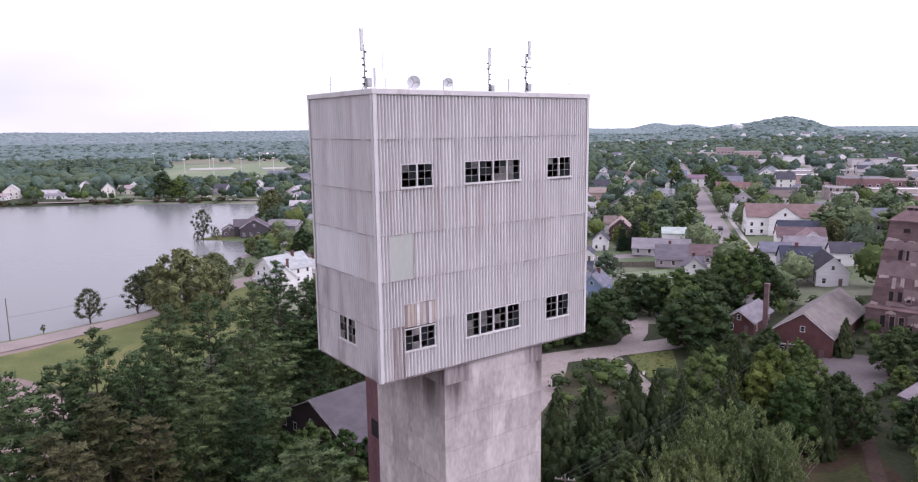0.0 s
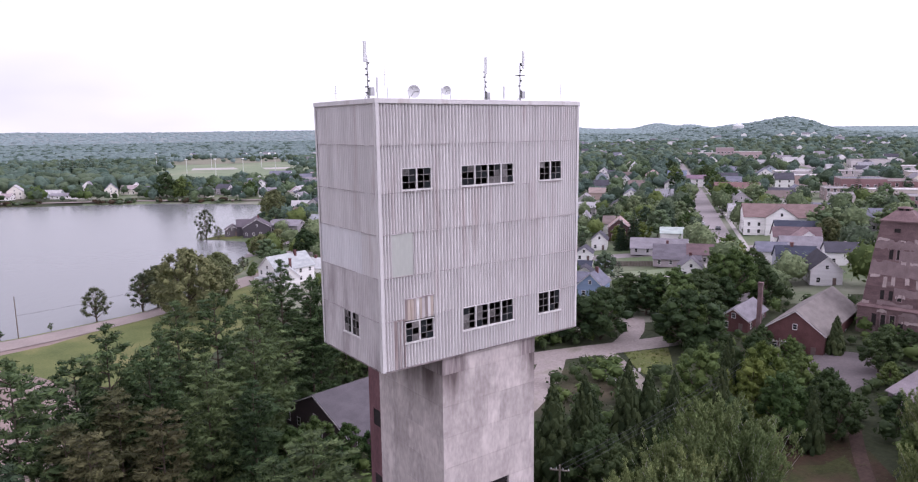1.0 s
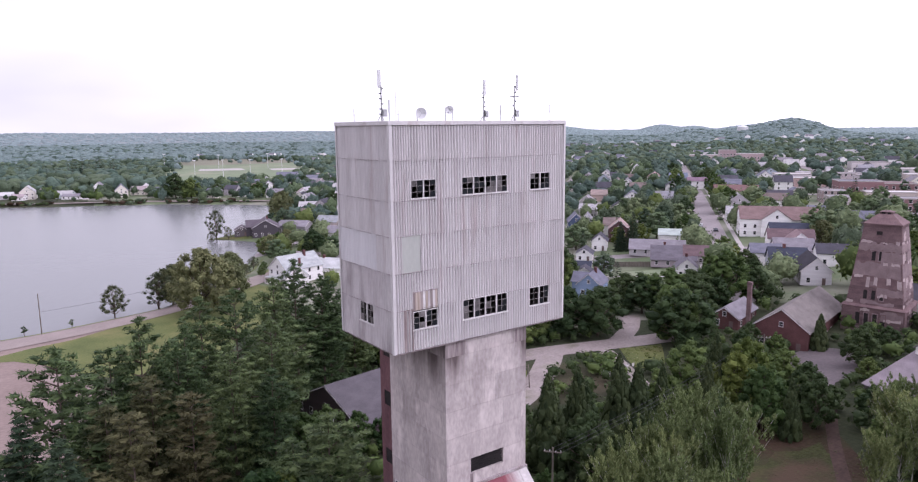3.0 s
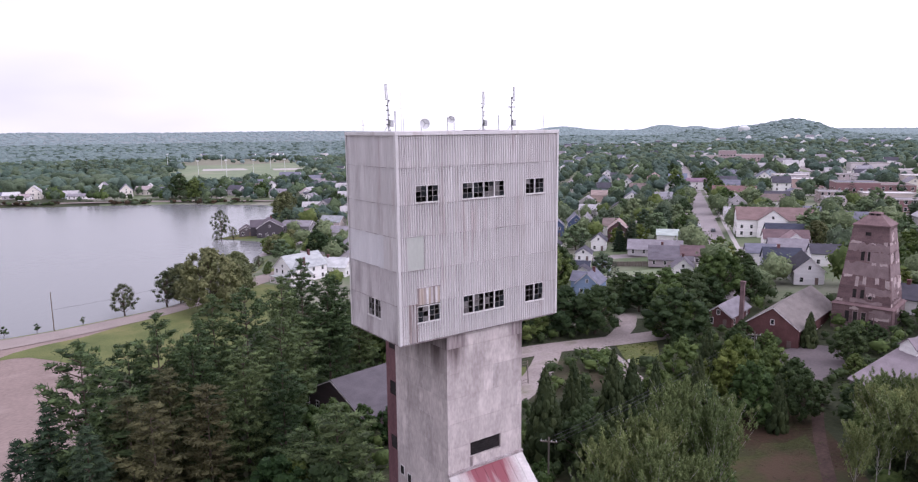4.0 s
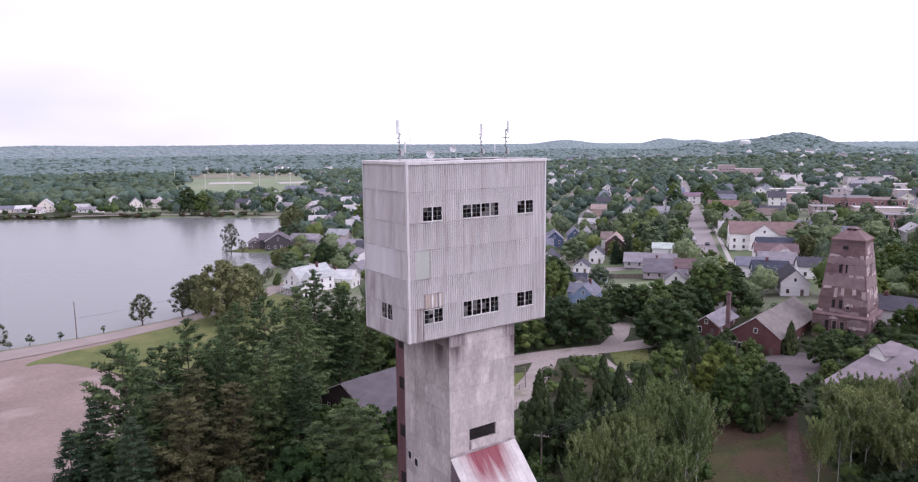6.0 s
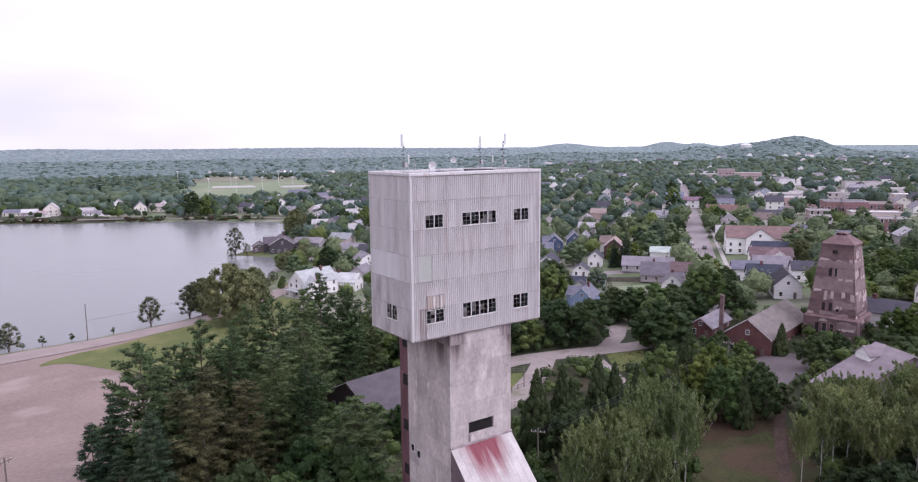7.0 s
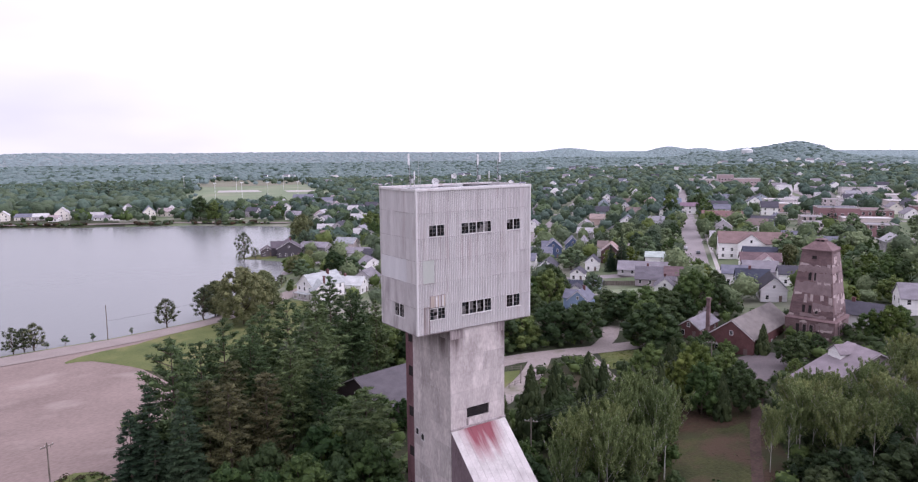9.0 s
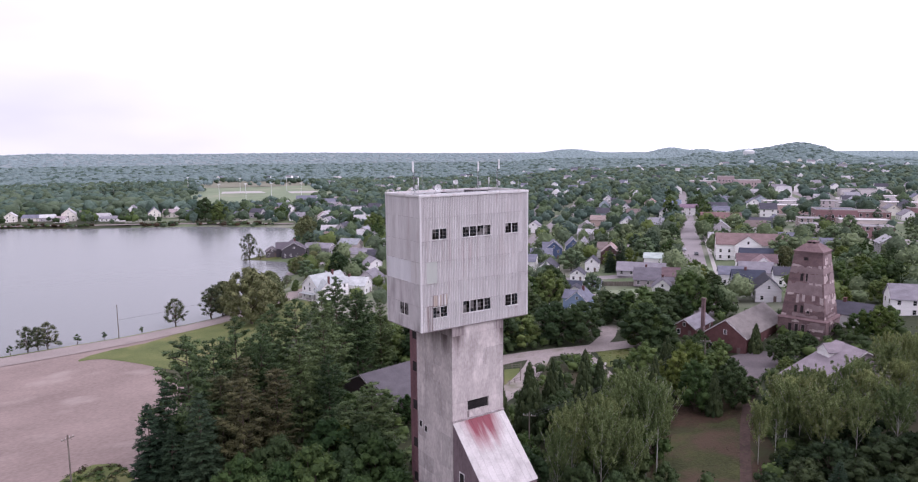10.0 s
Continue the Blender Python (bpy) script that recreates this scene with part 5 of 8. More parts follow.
        part("porch_deck", boxes("porch_deck", paint("bdb4b4"), (-pw / 2, -d / 2 - pd, 0, pw / 2, -d / 2 - 0.02, 0.35)), hs)
    if wing:
        off, ww, out, wr = wing
        bm = bmesh.new()
        vs = [bm.verts.new(v) for v in ((-w / 2 - out, off - ww / 2, 0), (-w / 2 - out, off + ww / 2, 0), (-w / 2 - out, off + ww / 2, h), (-w / 2 - out, off, h + wr), (-w / 2 - out, off - ww / 2, h))]
        f = bm.faces.new(vs)
        ext = bmesh.ops.extrude_face_region(bm, geom=[f])
        bmesh.ops.translate(bm, verts=[v for v in ext["geom"] if isinstance(v, bmesh.types.BMVert)], vec=(out + w / 2 - 0.3, 0, 0))
        part("cross_gable", to_mesh("cross_gable", bm, wall), hs)
        part("roof", gable_roof(ww, out + w / 2 - 0.2, wr, 0), hs, at=pose(-w / 2 - out, off, h, 0, 0, -90))
        for fl in range(n):
            for s in (-1, 1):
                put_window(hs, pose(-w / 2 - out, off + s * ww / 4.5, 0.95 + fl * 2.7, 0, 0, -90))
        put_window(hs, pose(-w / 2 - out, off, h + 0.5, 0, 0, -90), 0.8, 1.1)
    return hs


G1, G2 = -51.5, 38.5       # gable, or long side, towards the shaft tower
WHITE, CREAM, GREYW = paint("ece9e9"), paint("dcd6ce"), paint("b3adb2")
SLATE, GREYR, DARKR, MAUVE, BROWNR, REDR, NAVYR, PALER = (shingle(c) for c in ("6f6f7c", "827d84", "4c4a53", "68636b", "756866", "6b595d", "3f4250", "a7b0ac"))

house(146, 120, G1, 5, 6, 2.6, 1.6, WHITE, DARKR, "small white shed with a dark roof", category="garage", door=False)
house(152, 128, G2, 5, 8, 2.6, 1.4, GREYW, NAVYR, "grey garage with a dark flat-pitched roof", category="garage", door=False)
house(186, 150, G1, 6, 8, 4.4, 2.6, WHITE, DARKR, "white cottage with a dark roof beside a lane")
house(193, 60, G2, 6, 9, 4.4, 2.4, WHITE, DARKR, "white house with a dark roof beside a garden")
house(186, 78, G2, 6.5, 9, 4.6, 2.4, WHITE, SLATE, "white house with a slate grey roof and garden")
house(130.5, 101.5, -62, 7.2, 9.5, 4.2, 3.2, paint("8496b4"), SLATE, "blue clapboard house with grey gabled roof", wing=(1.2, 5.2, 2.6, 2.4), chimney=(0.6, 1.0))
house(205, 156.5, G1, 8.6, 10, 5.8, 3.6, paint("5c4546"), shingle("9c8784"), "dark brown two-storey house with white windows", porch=(6, 2))
house(204, 196, -40, 8.5, 10, 6.0, 3.6, paint("4d5a78"), SLATE, "navy blue two-storey house with grey roof", wing=(0, 5, 1.5, 2.6))
house(212, 190, -40, 7.0, 9, 6.6, 3.6, paint("4d5a78"), SLATE, "navy blue gabled house beside a driveway")
house(190, 190, 50, 8, 11, 4.6, 3.2, paint("aeb8c6"), SLATE, "pale blue house with a slate grey roof")
house(222, 192, G1, 5.5, 8, 5.2, 3.4, WHITE, GREYR, "small white gabled house beside a lane")
house(187, 122, G2, 9, 20, 2.6, 3.0, GREYW, GREYR, "long low grey building with a shallow roof", category="outbuilding", door=False)
house(174.5, 105, G2, 11, 15, 2.8, 4.0, paint("a79ba2"), MAUVE, "grey house with a broad mauve roof", chimney=(1, 3))
house(162, 90.5, G1, 7, 8, 3.4, 3.0, WHITE, MAUVE, "small white gabled house under a mauve roof", chimney=(0, 1))
house(180, 98, G2, 7, 11, 3.4, 2.8, GREYW, REDR, "house with a flat maroon roof", category="outbuilding", door=False)
house(204, 128, G2, 8, 10.5, 4.6, 1.8, WHITE, PALER, "white house with a pale green roof")
house(158, 122, G1, 6, 7, 3.0, 2.0, paint("b8c2d2"), SLATE, "pale blue garage with grey roof", category="garage", door=False)
house(168, 141, G1, 6, 8, 3.2, 2.0, WHITE, DARKR, "small white house with dark roof")
house(238.5, 104.0, G2, 14, 29, 7.2, 4.2, WHITE, shingle("7a6665"), "large white two-storey building with a brown hipped roof", category="large building", wing=(1.5, 11, 2.0, 4.0), floors=2, z=9.0, door=False)
house(222, 88, G2, 8, 17, 4.2, 3.2, WHITE, NAVYR, "white house with a dark slate roof")
house(212, 84, G2, 7, 15, 4.2, 2.8, WHITE, REDR, "white house with a maroon roof")
house(205, 77, G1, 7, 9, 5.0, 2.8, WHITE, shingle("857073"), "white gabled house with a pinkish roof")
house(194, 73, G2, 8.5, 12, 4.4, 3.2, paint("cfc6cc"), GREYR, "pale house with a grey roof", porch=(6, 2))
house(180, 67, G2, 8.5, 11, 4.0, 3.6, paint("b9bac6"), NAVYR, "grey-blue house with a dark roof", chimney=(0, 1), porch=(6, 2))
house(172, 55, G1, 8, 13, 4.4, 3.6, paint("d6d2d6"), shingle("37343c"), "dark roofed house with white gable")
house(127.3, 50.8, -76, 6.6, 13.6, 3.2, 2.3, M_BRICK, GREYR, "small red brick gabled building", category="brick building", z=3.8, floors=1)
house(128.4, 34.6, -77.5, 11.2, 28, 5.2, 4.1, M_BRICK, shingle("77706e"), "red brick gabled hall with a broad grey roof", category="brick building", z=4.2, floors=1)
low_hall = house(109.1, -3.6, -25, 29, 9, 3.5, 7.2, paint("8d7f86"), shingle("857b81"), "low hall with a broad pale mauve roof and dormer", category="hall", z=4.7, floors=1, door=False)


def dormer(parent, m, w, h, rise, deep, wall, roof):
    """A gabled dormer that faces local -y, with its small window and roof."""
    bm = bmesh.new()
    f = bm.faces.new([bm.verts.new(v) for v in ((-w / 2, 0, 0), (w / 2, 0, 0), (w / 2, 0, h), (0, 0, h + rise), (-w / 2, 0, h))])
    ext = bmesh.ops.extrude_face_region(bm, geom=[f])
    bmesh.ops.translate(bm, verts=[v for v in ext["geom"] if isinstance(v, bmesh.types.BMVert)], vec=(0, deep, 0))
    dm = part("dormer", to_mesh("dormer", bm, wall), parent, "white gabled dormer", at=m)
    bm = bmesh.new()
    k = rise / (w / 2)
    for sgn in (-1, 1):
        xo, zo = sgn * (w / 2 + 0.3), h - k * 0.3
        quad = [(0, -0.3, h + rise), (0, deep, h + rise), (xo, deep, zo), (xo, -0.3, zo)]
        lo = [bm.verts.new((a, b, c + 0.02)) for a, b, c in quad]
        hi = [bm.verts.new((a, b, c + 0.15)) for a, b, c in quad]
        bm.faces.new(lo)
        bm.faces.new(hi)
        for q in range(4):
            bm.faces.new((lo[q], lo[(q + 1) % 4], hi[(q + 1) % 4], hi[q]))
    part("dormer_roof", to_mesh("dormer_roof", bm, roof), dm)
    fr, pn = unit_window(0.9, 1.0)
    part("window", fr, dm, at=pose(0, 0, h * 0.35))


dormer(low_hall, pose(-5.2, 2.2, 7.8, 0, 0, -90), 3.8, 1.7, 1.5, 5.0, WHITE, shingle("857b81"))
house(155.5, 17.5, 10, 8, 12, 4.2, 2.8, WHITE, DARKR, "white house with a dark grey roof", z=8.2, chimney=(0, 3))
house(176, 12, G2, 8, 12, 5.5, 3.6, WHITE, GREYR, "white house with a steep grey roof", z=9.8)
house(172, -4, G2, 8, 12, 3.5, 2.2, paint("c2b4b8"), MAUVE, "low house with a mauve roof", z=10)
house(100, 300, -20, 13, 15, 5.0, 3.8, paint("4a454b"), shingle("5d565d"), "dark lakeside house with broad gables", wing=(2, 8, 3, 3.0), chimney=(1, 2))
house(90, 307, -20, 7, 8, 3.2, 2.2, paint("5a5356"), shingle("625a5f"), "low dark lakeside cottage")
house(116, 300, 40, 9, 16, 4.0, 2.4, paint("8f8a90"), GREYR, "grey roofed house behind the lakeside house")
house(69, 187, -75, 10, 16, 5.6, 4.2, WHITE, shingle("a6a9aa"), "large white lakeside house with a pale roof and porch", floors=2, porch=(9, 2.5), chimney=(1, 3))
house(65, 178, -14, 7.5, 9, 4.6, 3.6, WHITE, shingle("a6a9aa"), "white front wing with a steep pale gable", chimney=(2.0, 3.4), door=False)
house(82, 187, 40, 8, 13, 4.0, 2.8, WHITE, shingle("b4b5b6"), "white rear wing with a pale metal roof", chimney=(0, 2))
house(112, 226, -10, 10, 11, 4.4, 3.0, WHITE, GREYR, "white hip-roofed cottage with grey shingles")
house(135, 298, G2, 9, 12, 4.8, 2.8, paint("c9bcbc"), shingle("8d8f94"), "pale house with a grey roof")
house(152, 284, G1, 9, 11, 5.2, 3.2, WHITE, shingle("8a8c92"), "white house with a blue-grey roof")
house(124, 262, G2, 9, 13, 4.2, 2.6, WHITE, GREYR, "white house with a pale grey roof")
house(140, 250, G1, 8, 12, 4.6, 3.0, WHITE, GREYR, "white house with a grey roof")
house(272, 240, G1, 9, 11, 6.0, 3.4, paint("b9b6b4"), shingle("8e888c"), "grey two-storey house among trees")
house(308, 264, G2, 8, 10, 4.6, 2.8, paint("b8a29b"), shingle("948480"), "tan house with a brownish roof")
house(274, 292, G1, 8, 10, 5.0, 3.0, WHITE, GREYR, "white house among trees")
house(312, 170, G2, 16, 22, 5.5, 4.6, paint("b9a7a3"), shingle("765c5c"), "red roofed hall beside the street", category="hall", wing=(3, 7, 2, 3.6))
house(390, 286, G1, 10, 12, 5.6, 3.4, WHITE, shingle("997d7b"), "white house with a pink roof")
house(380, 258, G2, 10, 12, 5.6, 4.0, WHITE, shingle("6f7788"), "white house with a blue-grey roof")
house(371, 236, G2, 11, 13, 5.6, 2.0, WHITE, shingle("776270"), "white house with a low purple roof")
house(36.4, 67.6, -81, 20, 26, 3.0, 4.7, paint("4c4044"), shingle("5a555a"), "low building with a broad grey shingle roof", category="lodge", z=-0.7)


stack = empty("chimney_stack", pose(121.5, 43.4, 3.8, 0, 0, -76), label="tall square dark brick chimney stack", category="chimney")
part("shaft", boxes("shaft", M_STONE, (-0.45, -0.45, 0, 0.45, 0.45, 12.4)), stack)
part("cap", boxes("cap", M_STONE, (-0.55, -0.55, 12.0, 0.55, 0.55, 12.7)), stack)


def block(x, y, turn, w, d, h, wall, roof, label, floors=2, cols=6, category="brick building", group="town centre blocks"):
    """A flat-roofed block with a parapet and rows of windows on two sides."""
    b = empty("building", pose(x, y, float(base_height(x, y)) - 0.3, 0, 0, turn), label=label, category=category, group=group)
    part("wall", boxes("block_wall", wall, (-w / 2, -d / 2, 0, w / 2, d / 2, h)), b)
    part("parapet", boxes("block_parapet", M_WALK, (-w / 2 - 0.1, -d / 2 - 0.1, h, w / 2 + 0.1, -d / 2 + 0.3, h + 0.5), (-w / 2 - 0.1, d / 2 - 0.3, h, w / 2 + 0.1, d / 2 + 0.1, h + 0.5), (-w / 2 - 0.1, -d / 2 + 0.3, h, -w / 2 + 0.3, d / 2 - 0.3, h + 0.5), (w / 2 - 0.3, -d / 2 + 0.3, h, w / 2 + 0.1, d / 2 - 0.3, h + 0.5)), b)
    part("roof", boxes("block_roof", roof, (-w / 2 + 0.3, -d / 2 + 0.3, h, w / 2 - 0.3, d / 2 - 0.3, h + 0.12)), b)
    for fl in range(floors):
        for c in range(cols):
            put_window(b, pose(-w / 2 + w * (c + 0.5) / cols, -d / 2, 1.0 + fl * 3.3), 1.3, 1.7)
        for c in range(max(2, cols // 2)):
            put_window(b, pose(-w / 2, -d / 2 + d * (c + 0.5) / max(2, cols // 2), 1.0 + fl * 3.3, 0, 0, -90), 1.3, 1.7)
    return b


TAR, PALE_ROOF = shingle("8d878c"), shingle("c6c0c2")
block(378, 138, G1, 22, 16, 9, paint("86686a"), shingle("6a6873"), "red brick block with a dark roof", 2, 6)
block(402, 128, G1, 18, 18, 7, paint("86686a"), shingle("7b6768"), "red brick block with a reddish roof", 2, 5)
block(372, 118, G1, 26, 12, 4.5, paint("c2b5b2"), PALE_ROOF, "low pale shop row with flat roof", 1, 7)
block(345, 135, G1, 12, 12, 6, paint("9d8d8c"), TAR, "small grey stucco block in town", 2, 4)
block(420, 190, G1, 28, 14, 6, paint("b59d98"), PALE_ROOF, "pale low block with a white roof", 1, 7)
block(455, 165, G1, 18, 16, 7, paint("c9c2c4"), TAR, "white block in the town centre", 2, 5)
block(470, 120, G1, 30, 15, 6, paint("86686a"), shingle("7b6768"), "long red brick block with flat roof", 1, 8)
block(430, 90, G1, 24, 18, 6, paint("b7acae"), PALE_ROOF, "pale shop block in the town centre", 1, 6)
block(395, 75, G1, 22, 16, 6, paint("86686a"), shingle("74575b"), "red brick shop block with flat roof", 2, 6)
block(500, 80, G1, 34, 18, 6, paint("a88b88"), shingle("836868"), "long low reddish block", 1, 8)
# school brick colours are paled to carry the haze at this distance
block(646, 424, G1, 30, 16, 8, paint("bfb0b0"), PALE_ROOF, "long pale school wing", 2, 8, "school", "school buildings")
block(662, 406, G1, 17, 18, 13, paint("a89498"), shingle("a08e90"), "tall red brick school block", 3, 5, "school", "school buildings")
block(677, 389, G1, 28, 16, 9, paint("b09c9e"), PALE_ROOF, "long red brick school wing", 2, 8, "school", "school buildings")
block(360, 62, G1, 20, 14, 5, paint("c2b5b2"), PALE_ROOF, "low pale shop with a white roof", 1, 5)
block(425, 55, G1, 26, 16, 5, paint("cfc8ca"), PALE_ROOF, "white warehouse with a pale roof", 1, 6)
block(450, 215, G1, 24, 14, 6, paint("c9c2c4"), PALE_ROOF, "white block near the main street", 1, 6)
block(480, 190, G1, 20, 14, 6, paint("b7acae"), TAR, "pale stone block in the town", 2, 5)
block(505, 150, G1, 32, 16, 6, paint("c2b5b2"), PALE_ROOF, "long pale commercial block", 1, 8)
block(540, 115, G1, 30, 16, 6, paint("86686a"), shingle("7b6768"), "long brick commercial block", 2, 8)
block(560, 190, G1, 26, 16, 6, paint("cfc8ca"), PALE_ROOF, "white roofed hall beyond the town", 1, 6)
block(600, 90, G1, 44, 20, 6, paint("a88b88"), shingle("8f7c7e"), "long low store with a pinkish roof", 1, 10)
block(620, 240, G1, 30, 16, 7, paint("c9c2c4"), TAR, "pale block far down the road", 1, 7)
block(480, 40, G1, 30, 16, 5, paint("c9c2c4"), PALE_ROOF, "low white store with a pale roof", 1, 8)
block(330, 92, G1, 14, 12, 6, paint("86686a"), TAR, "small brick block with flat roof", 2, 4)
block(318, 118, G1, 12, 12, 6, paint("b7acae"), TAR, "small pale block with flat roof", 2, 4)
patch("car_park", [at(190, -60), at(300, -60), at(300, -88), at(190, -88)], M_STREET, 0.2, "grey car park behind the shops", "car park", 12)
patch("car_park", [at(260, -130), at(380, -130), at(380, -180), at(260, -180)], M_WALK, 0.2, "pale car park in the town centre", "car park", 12)
patch("car_park", [at(320, -105), at(460, -105), at(460, -125), at(320, -125)], M_STREET, 0.2, "grey car park by the brick blocks", "car park", 12)

# ---- trees ----
def unit(v):
    return v / np.maximum(np.linalg.norm(v, axis=-1, keepdims=True), 1e-9)


def cards(c, nrm, size, aspect=1.0, r=None, along=None, thin=0.6):
    """Small four-cornered leaves at places c, facing nrm, each turned its own way (or laid along a direction)."""
    r = r or rng
    n = len(c)
    side = r.normal(size=(n, 3)) if along is None else along
    nrm = unit(nrm)
    a = unit(side - (side * nrm).sum(1, keepdims=True) * nrm)
    b = np.cross(nrm, a)
    s = (np.asarray(size) * r.uniform(0.65, 1.35, n))[:, None]
    v = np.stack([c - a * s * aspect, c - b * s * thin, c + a * s * aspect, c + b * s * thin], 1)
    return v.reshape(-1, 3), np.arange(n * 4).reshape(-1, 4)


def join(*sets):
    vs, fs, k = [], [], 0
    for v, f in sets:
        vs.append(v)
        fs.append(f + k)
        k += len(v)
    return np.concatenate(vs), np.concatenate(fs)


def trunk_mesh(name, h, r, mat, limbs, r2, lean=0.3):
    bm = bmesh.new()
    pts = [Vector((0, 0, -0.4))]
    for k in range(1, 5):
        pts.append(Vector((r2.uniform(-lean, lean) * k / 4, r2.uniform(-lean, lean) * k / 4, h * k / 4)))
    for k in range(4):
        add_tube(bm, pts[k], pts[k + 1], r * (1 - k * 0.22), r * (1 - (k + 1) * 0.22), 7)
    for a, b, rr in limbs:
        add_tube(bm, a, b, rr, rr * 0.4, 5)
    return to_mesh(name, bm, mat)


GOLD = (1 + 5 ** 0.5) / 2
ICO_V = np.array([(-1, GOLD, 0), (1, GOLD, 0), (-1, -GOLD, 0), (1, -GOLD, 0), (0, -1, GOLD), (0, 1, GOLD), (0, -1, -GOLD), (0, 1, -GOLD),
                              (GOLD, 0, -1), (GOLD, 0, 1), (-GOLD, 0, -1), (-GOLD, 0, 1)], float) / math.hypot(1, GOLD)
ICO_F = np.array([(0, 11, 5), (0, 5, 1), (0, 1, 7), (0, 7, 10), (0, 10, 11), (1, 5, 9), (5, 11, 4), (11, 10, 2), (10, 7, 6), (7, 1, 8),
                  (3, 9, 4), (3, 4, 2), (3, 2, 6), (3, 6, 8), (3, 8, 9), (4, 9, 5), (2, 4, 11), (6, 2, 10), (8, 6, 7), (9, 8, 1)])


def clumps(c, rad, yaw, leaves, size, r, core=0.74, thin=0.45, rise=0.4, ahead=0.0, loose=0.35):
    """Clumps of foliage: a knobbly dense heart at each place, clothed in pointed sprays that stand out from it."""
    c, rad, yaw = np.asarray(c, float), np.asarray(rad, float), np.asarray(yaw, float)
    n = len(c)
    size = np.broadcast_to(np.asarray(size, float), (n,))
    cs, sn = np.cos(yaw)[:, None], np.sin(yaw)[:, None]

    def turned(v):
        return np.stack([v[..., 0] * cs - v[..., 1] * sn, v[..., 0] * sn + v[..., 1] * cs, v[..., 2]], -1)

    heart = ICO_V[None] * r.uniform(0.78, 1.18, (n, 12, 1)) * rad[:, None] * core
    hv = (turned(heart) + c[:, None]).reshape(-1, 3)
    hf = (ICO_F[None] + np.arange(n)[:, None, None] * 12).reshape(-1, 3)
    e = r.normal(size=(n, leaves, 3))
    e[..., 2] += 0.35
    e = unit(e)
    p = e * rad[:, None] * r.uniform(0.74, 1.10, (n, leaves, 1))
    nrm = unit(unit(e / rad[:, None]) + r.normal(size=e.shape) * loose + np.array((0, 0, 0.3)))
    d = e + r.normal(size=e.shape) * 0.5 + np.array((ahead, 0, rise))
    d = unit(d - (d * nrm).sum(-1, keepdims=True) * nrm * 0.8)
    b = unit(np.cross(nrm, d))
    s = size[:, None, None] * r.uniform(0.6, 1.35, (n, leaves, 1))
    tri = np.stack([p - d * s * 0.5 - b * s * thin, p - d * s * 0.5 + b * s * thin, p + d * s * 0.85], 2)
    lv = (turned(tri.reshape(n, -1, 3)) + c[:, None]).reshape(-1, 3)
    lf = np.arange(len(lv)).reshape(-1, 3)
    return join((hv, hf), (lv, lf))


def lobed_crown(height_, width, base, lobes, leaves, size, seed, droop=0.0, lobe=1.0, heart=0.80):
    """A crown of many leaf clumps set over a lopsided dome, with gaps between them and an uneven outline."""
    r = np.random.default_rng(seed)
    ch = height_ - base
    k = np.arange(lobes)
    t = (k + r.uniform(0.1, 0.9, lobes)) / lobes
    env = np.sqrt(np.maximum(0.04, 1 - (2 * t - 0.80) ** 2 * 0.82))
    a = k * 2.39996 + r.uniform(-0.4, 0.4, lobes)
    bulge = 1 + 0.16 * np.sin(a * 2 + seed) + 0.12 * np.sin(a * 3 + t * 7 + seed * 2)
    inner = np.where(k % 4 == 3, r.uniform(0.1, 0.5, lobes), r.uniform(0.66, 0.90, lobes))
    dist = width / 2 * env * bulge * inner
    lr = lobe * width * 0.5 * r.uniform(0.20, 0.36, lobes) * (0.72 + 0.38 * env) * (30 / lobes) ** 0.33
    c = np.stack([np.cos(a) * dist, np.sin(a) * dist, base + ch * (0.08 + 0.85 * t) + r.normal(size=lobes) * 0.02 * ch], -1)
    rad = np.stack([lr * 1.05, lr * 1.05, lr * (0.80 if not droop else 1.05)], -1)
    v, f = clumps(c, rad, a, max(8, leaves // lobes), size, r, heart, 0.52, -0.5 if droop else 0.25)
    return (v, f), list(zip(c, lr))


def broadleaf(name, height_, width, base, lobes, leaves, size, seed, leaf, bark, label, category="tree", droop=0.0, twist=0.35, lobe=1.0, heart=0.80):
    r2 = random.Random(seed)
    (v, f), spots = lobed_crown(height_, width, base, lobes, leaves, size, seed, droop, lobe, heart)
    tree = empty(name, pose(0, 0, -200), label=label, category=category)
    limbs = [((0, 0, base * 0.6 + (float(c[2]) - base) * 0.45), tuple(float(u) for u in c), 0.10 * width / 8) for c, lr in spots[::max(2, lobes // 14)]]
    part("trunk", trunk_mesh(name + "_trunk", height_ * 0.7, 0.035 * height_ * 0.6 + 0.05, bark, limbs, r2, twist), tree)
    part("crown", mesh_of(name + "_crown", v, f, leaf), tree)
    return tree


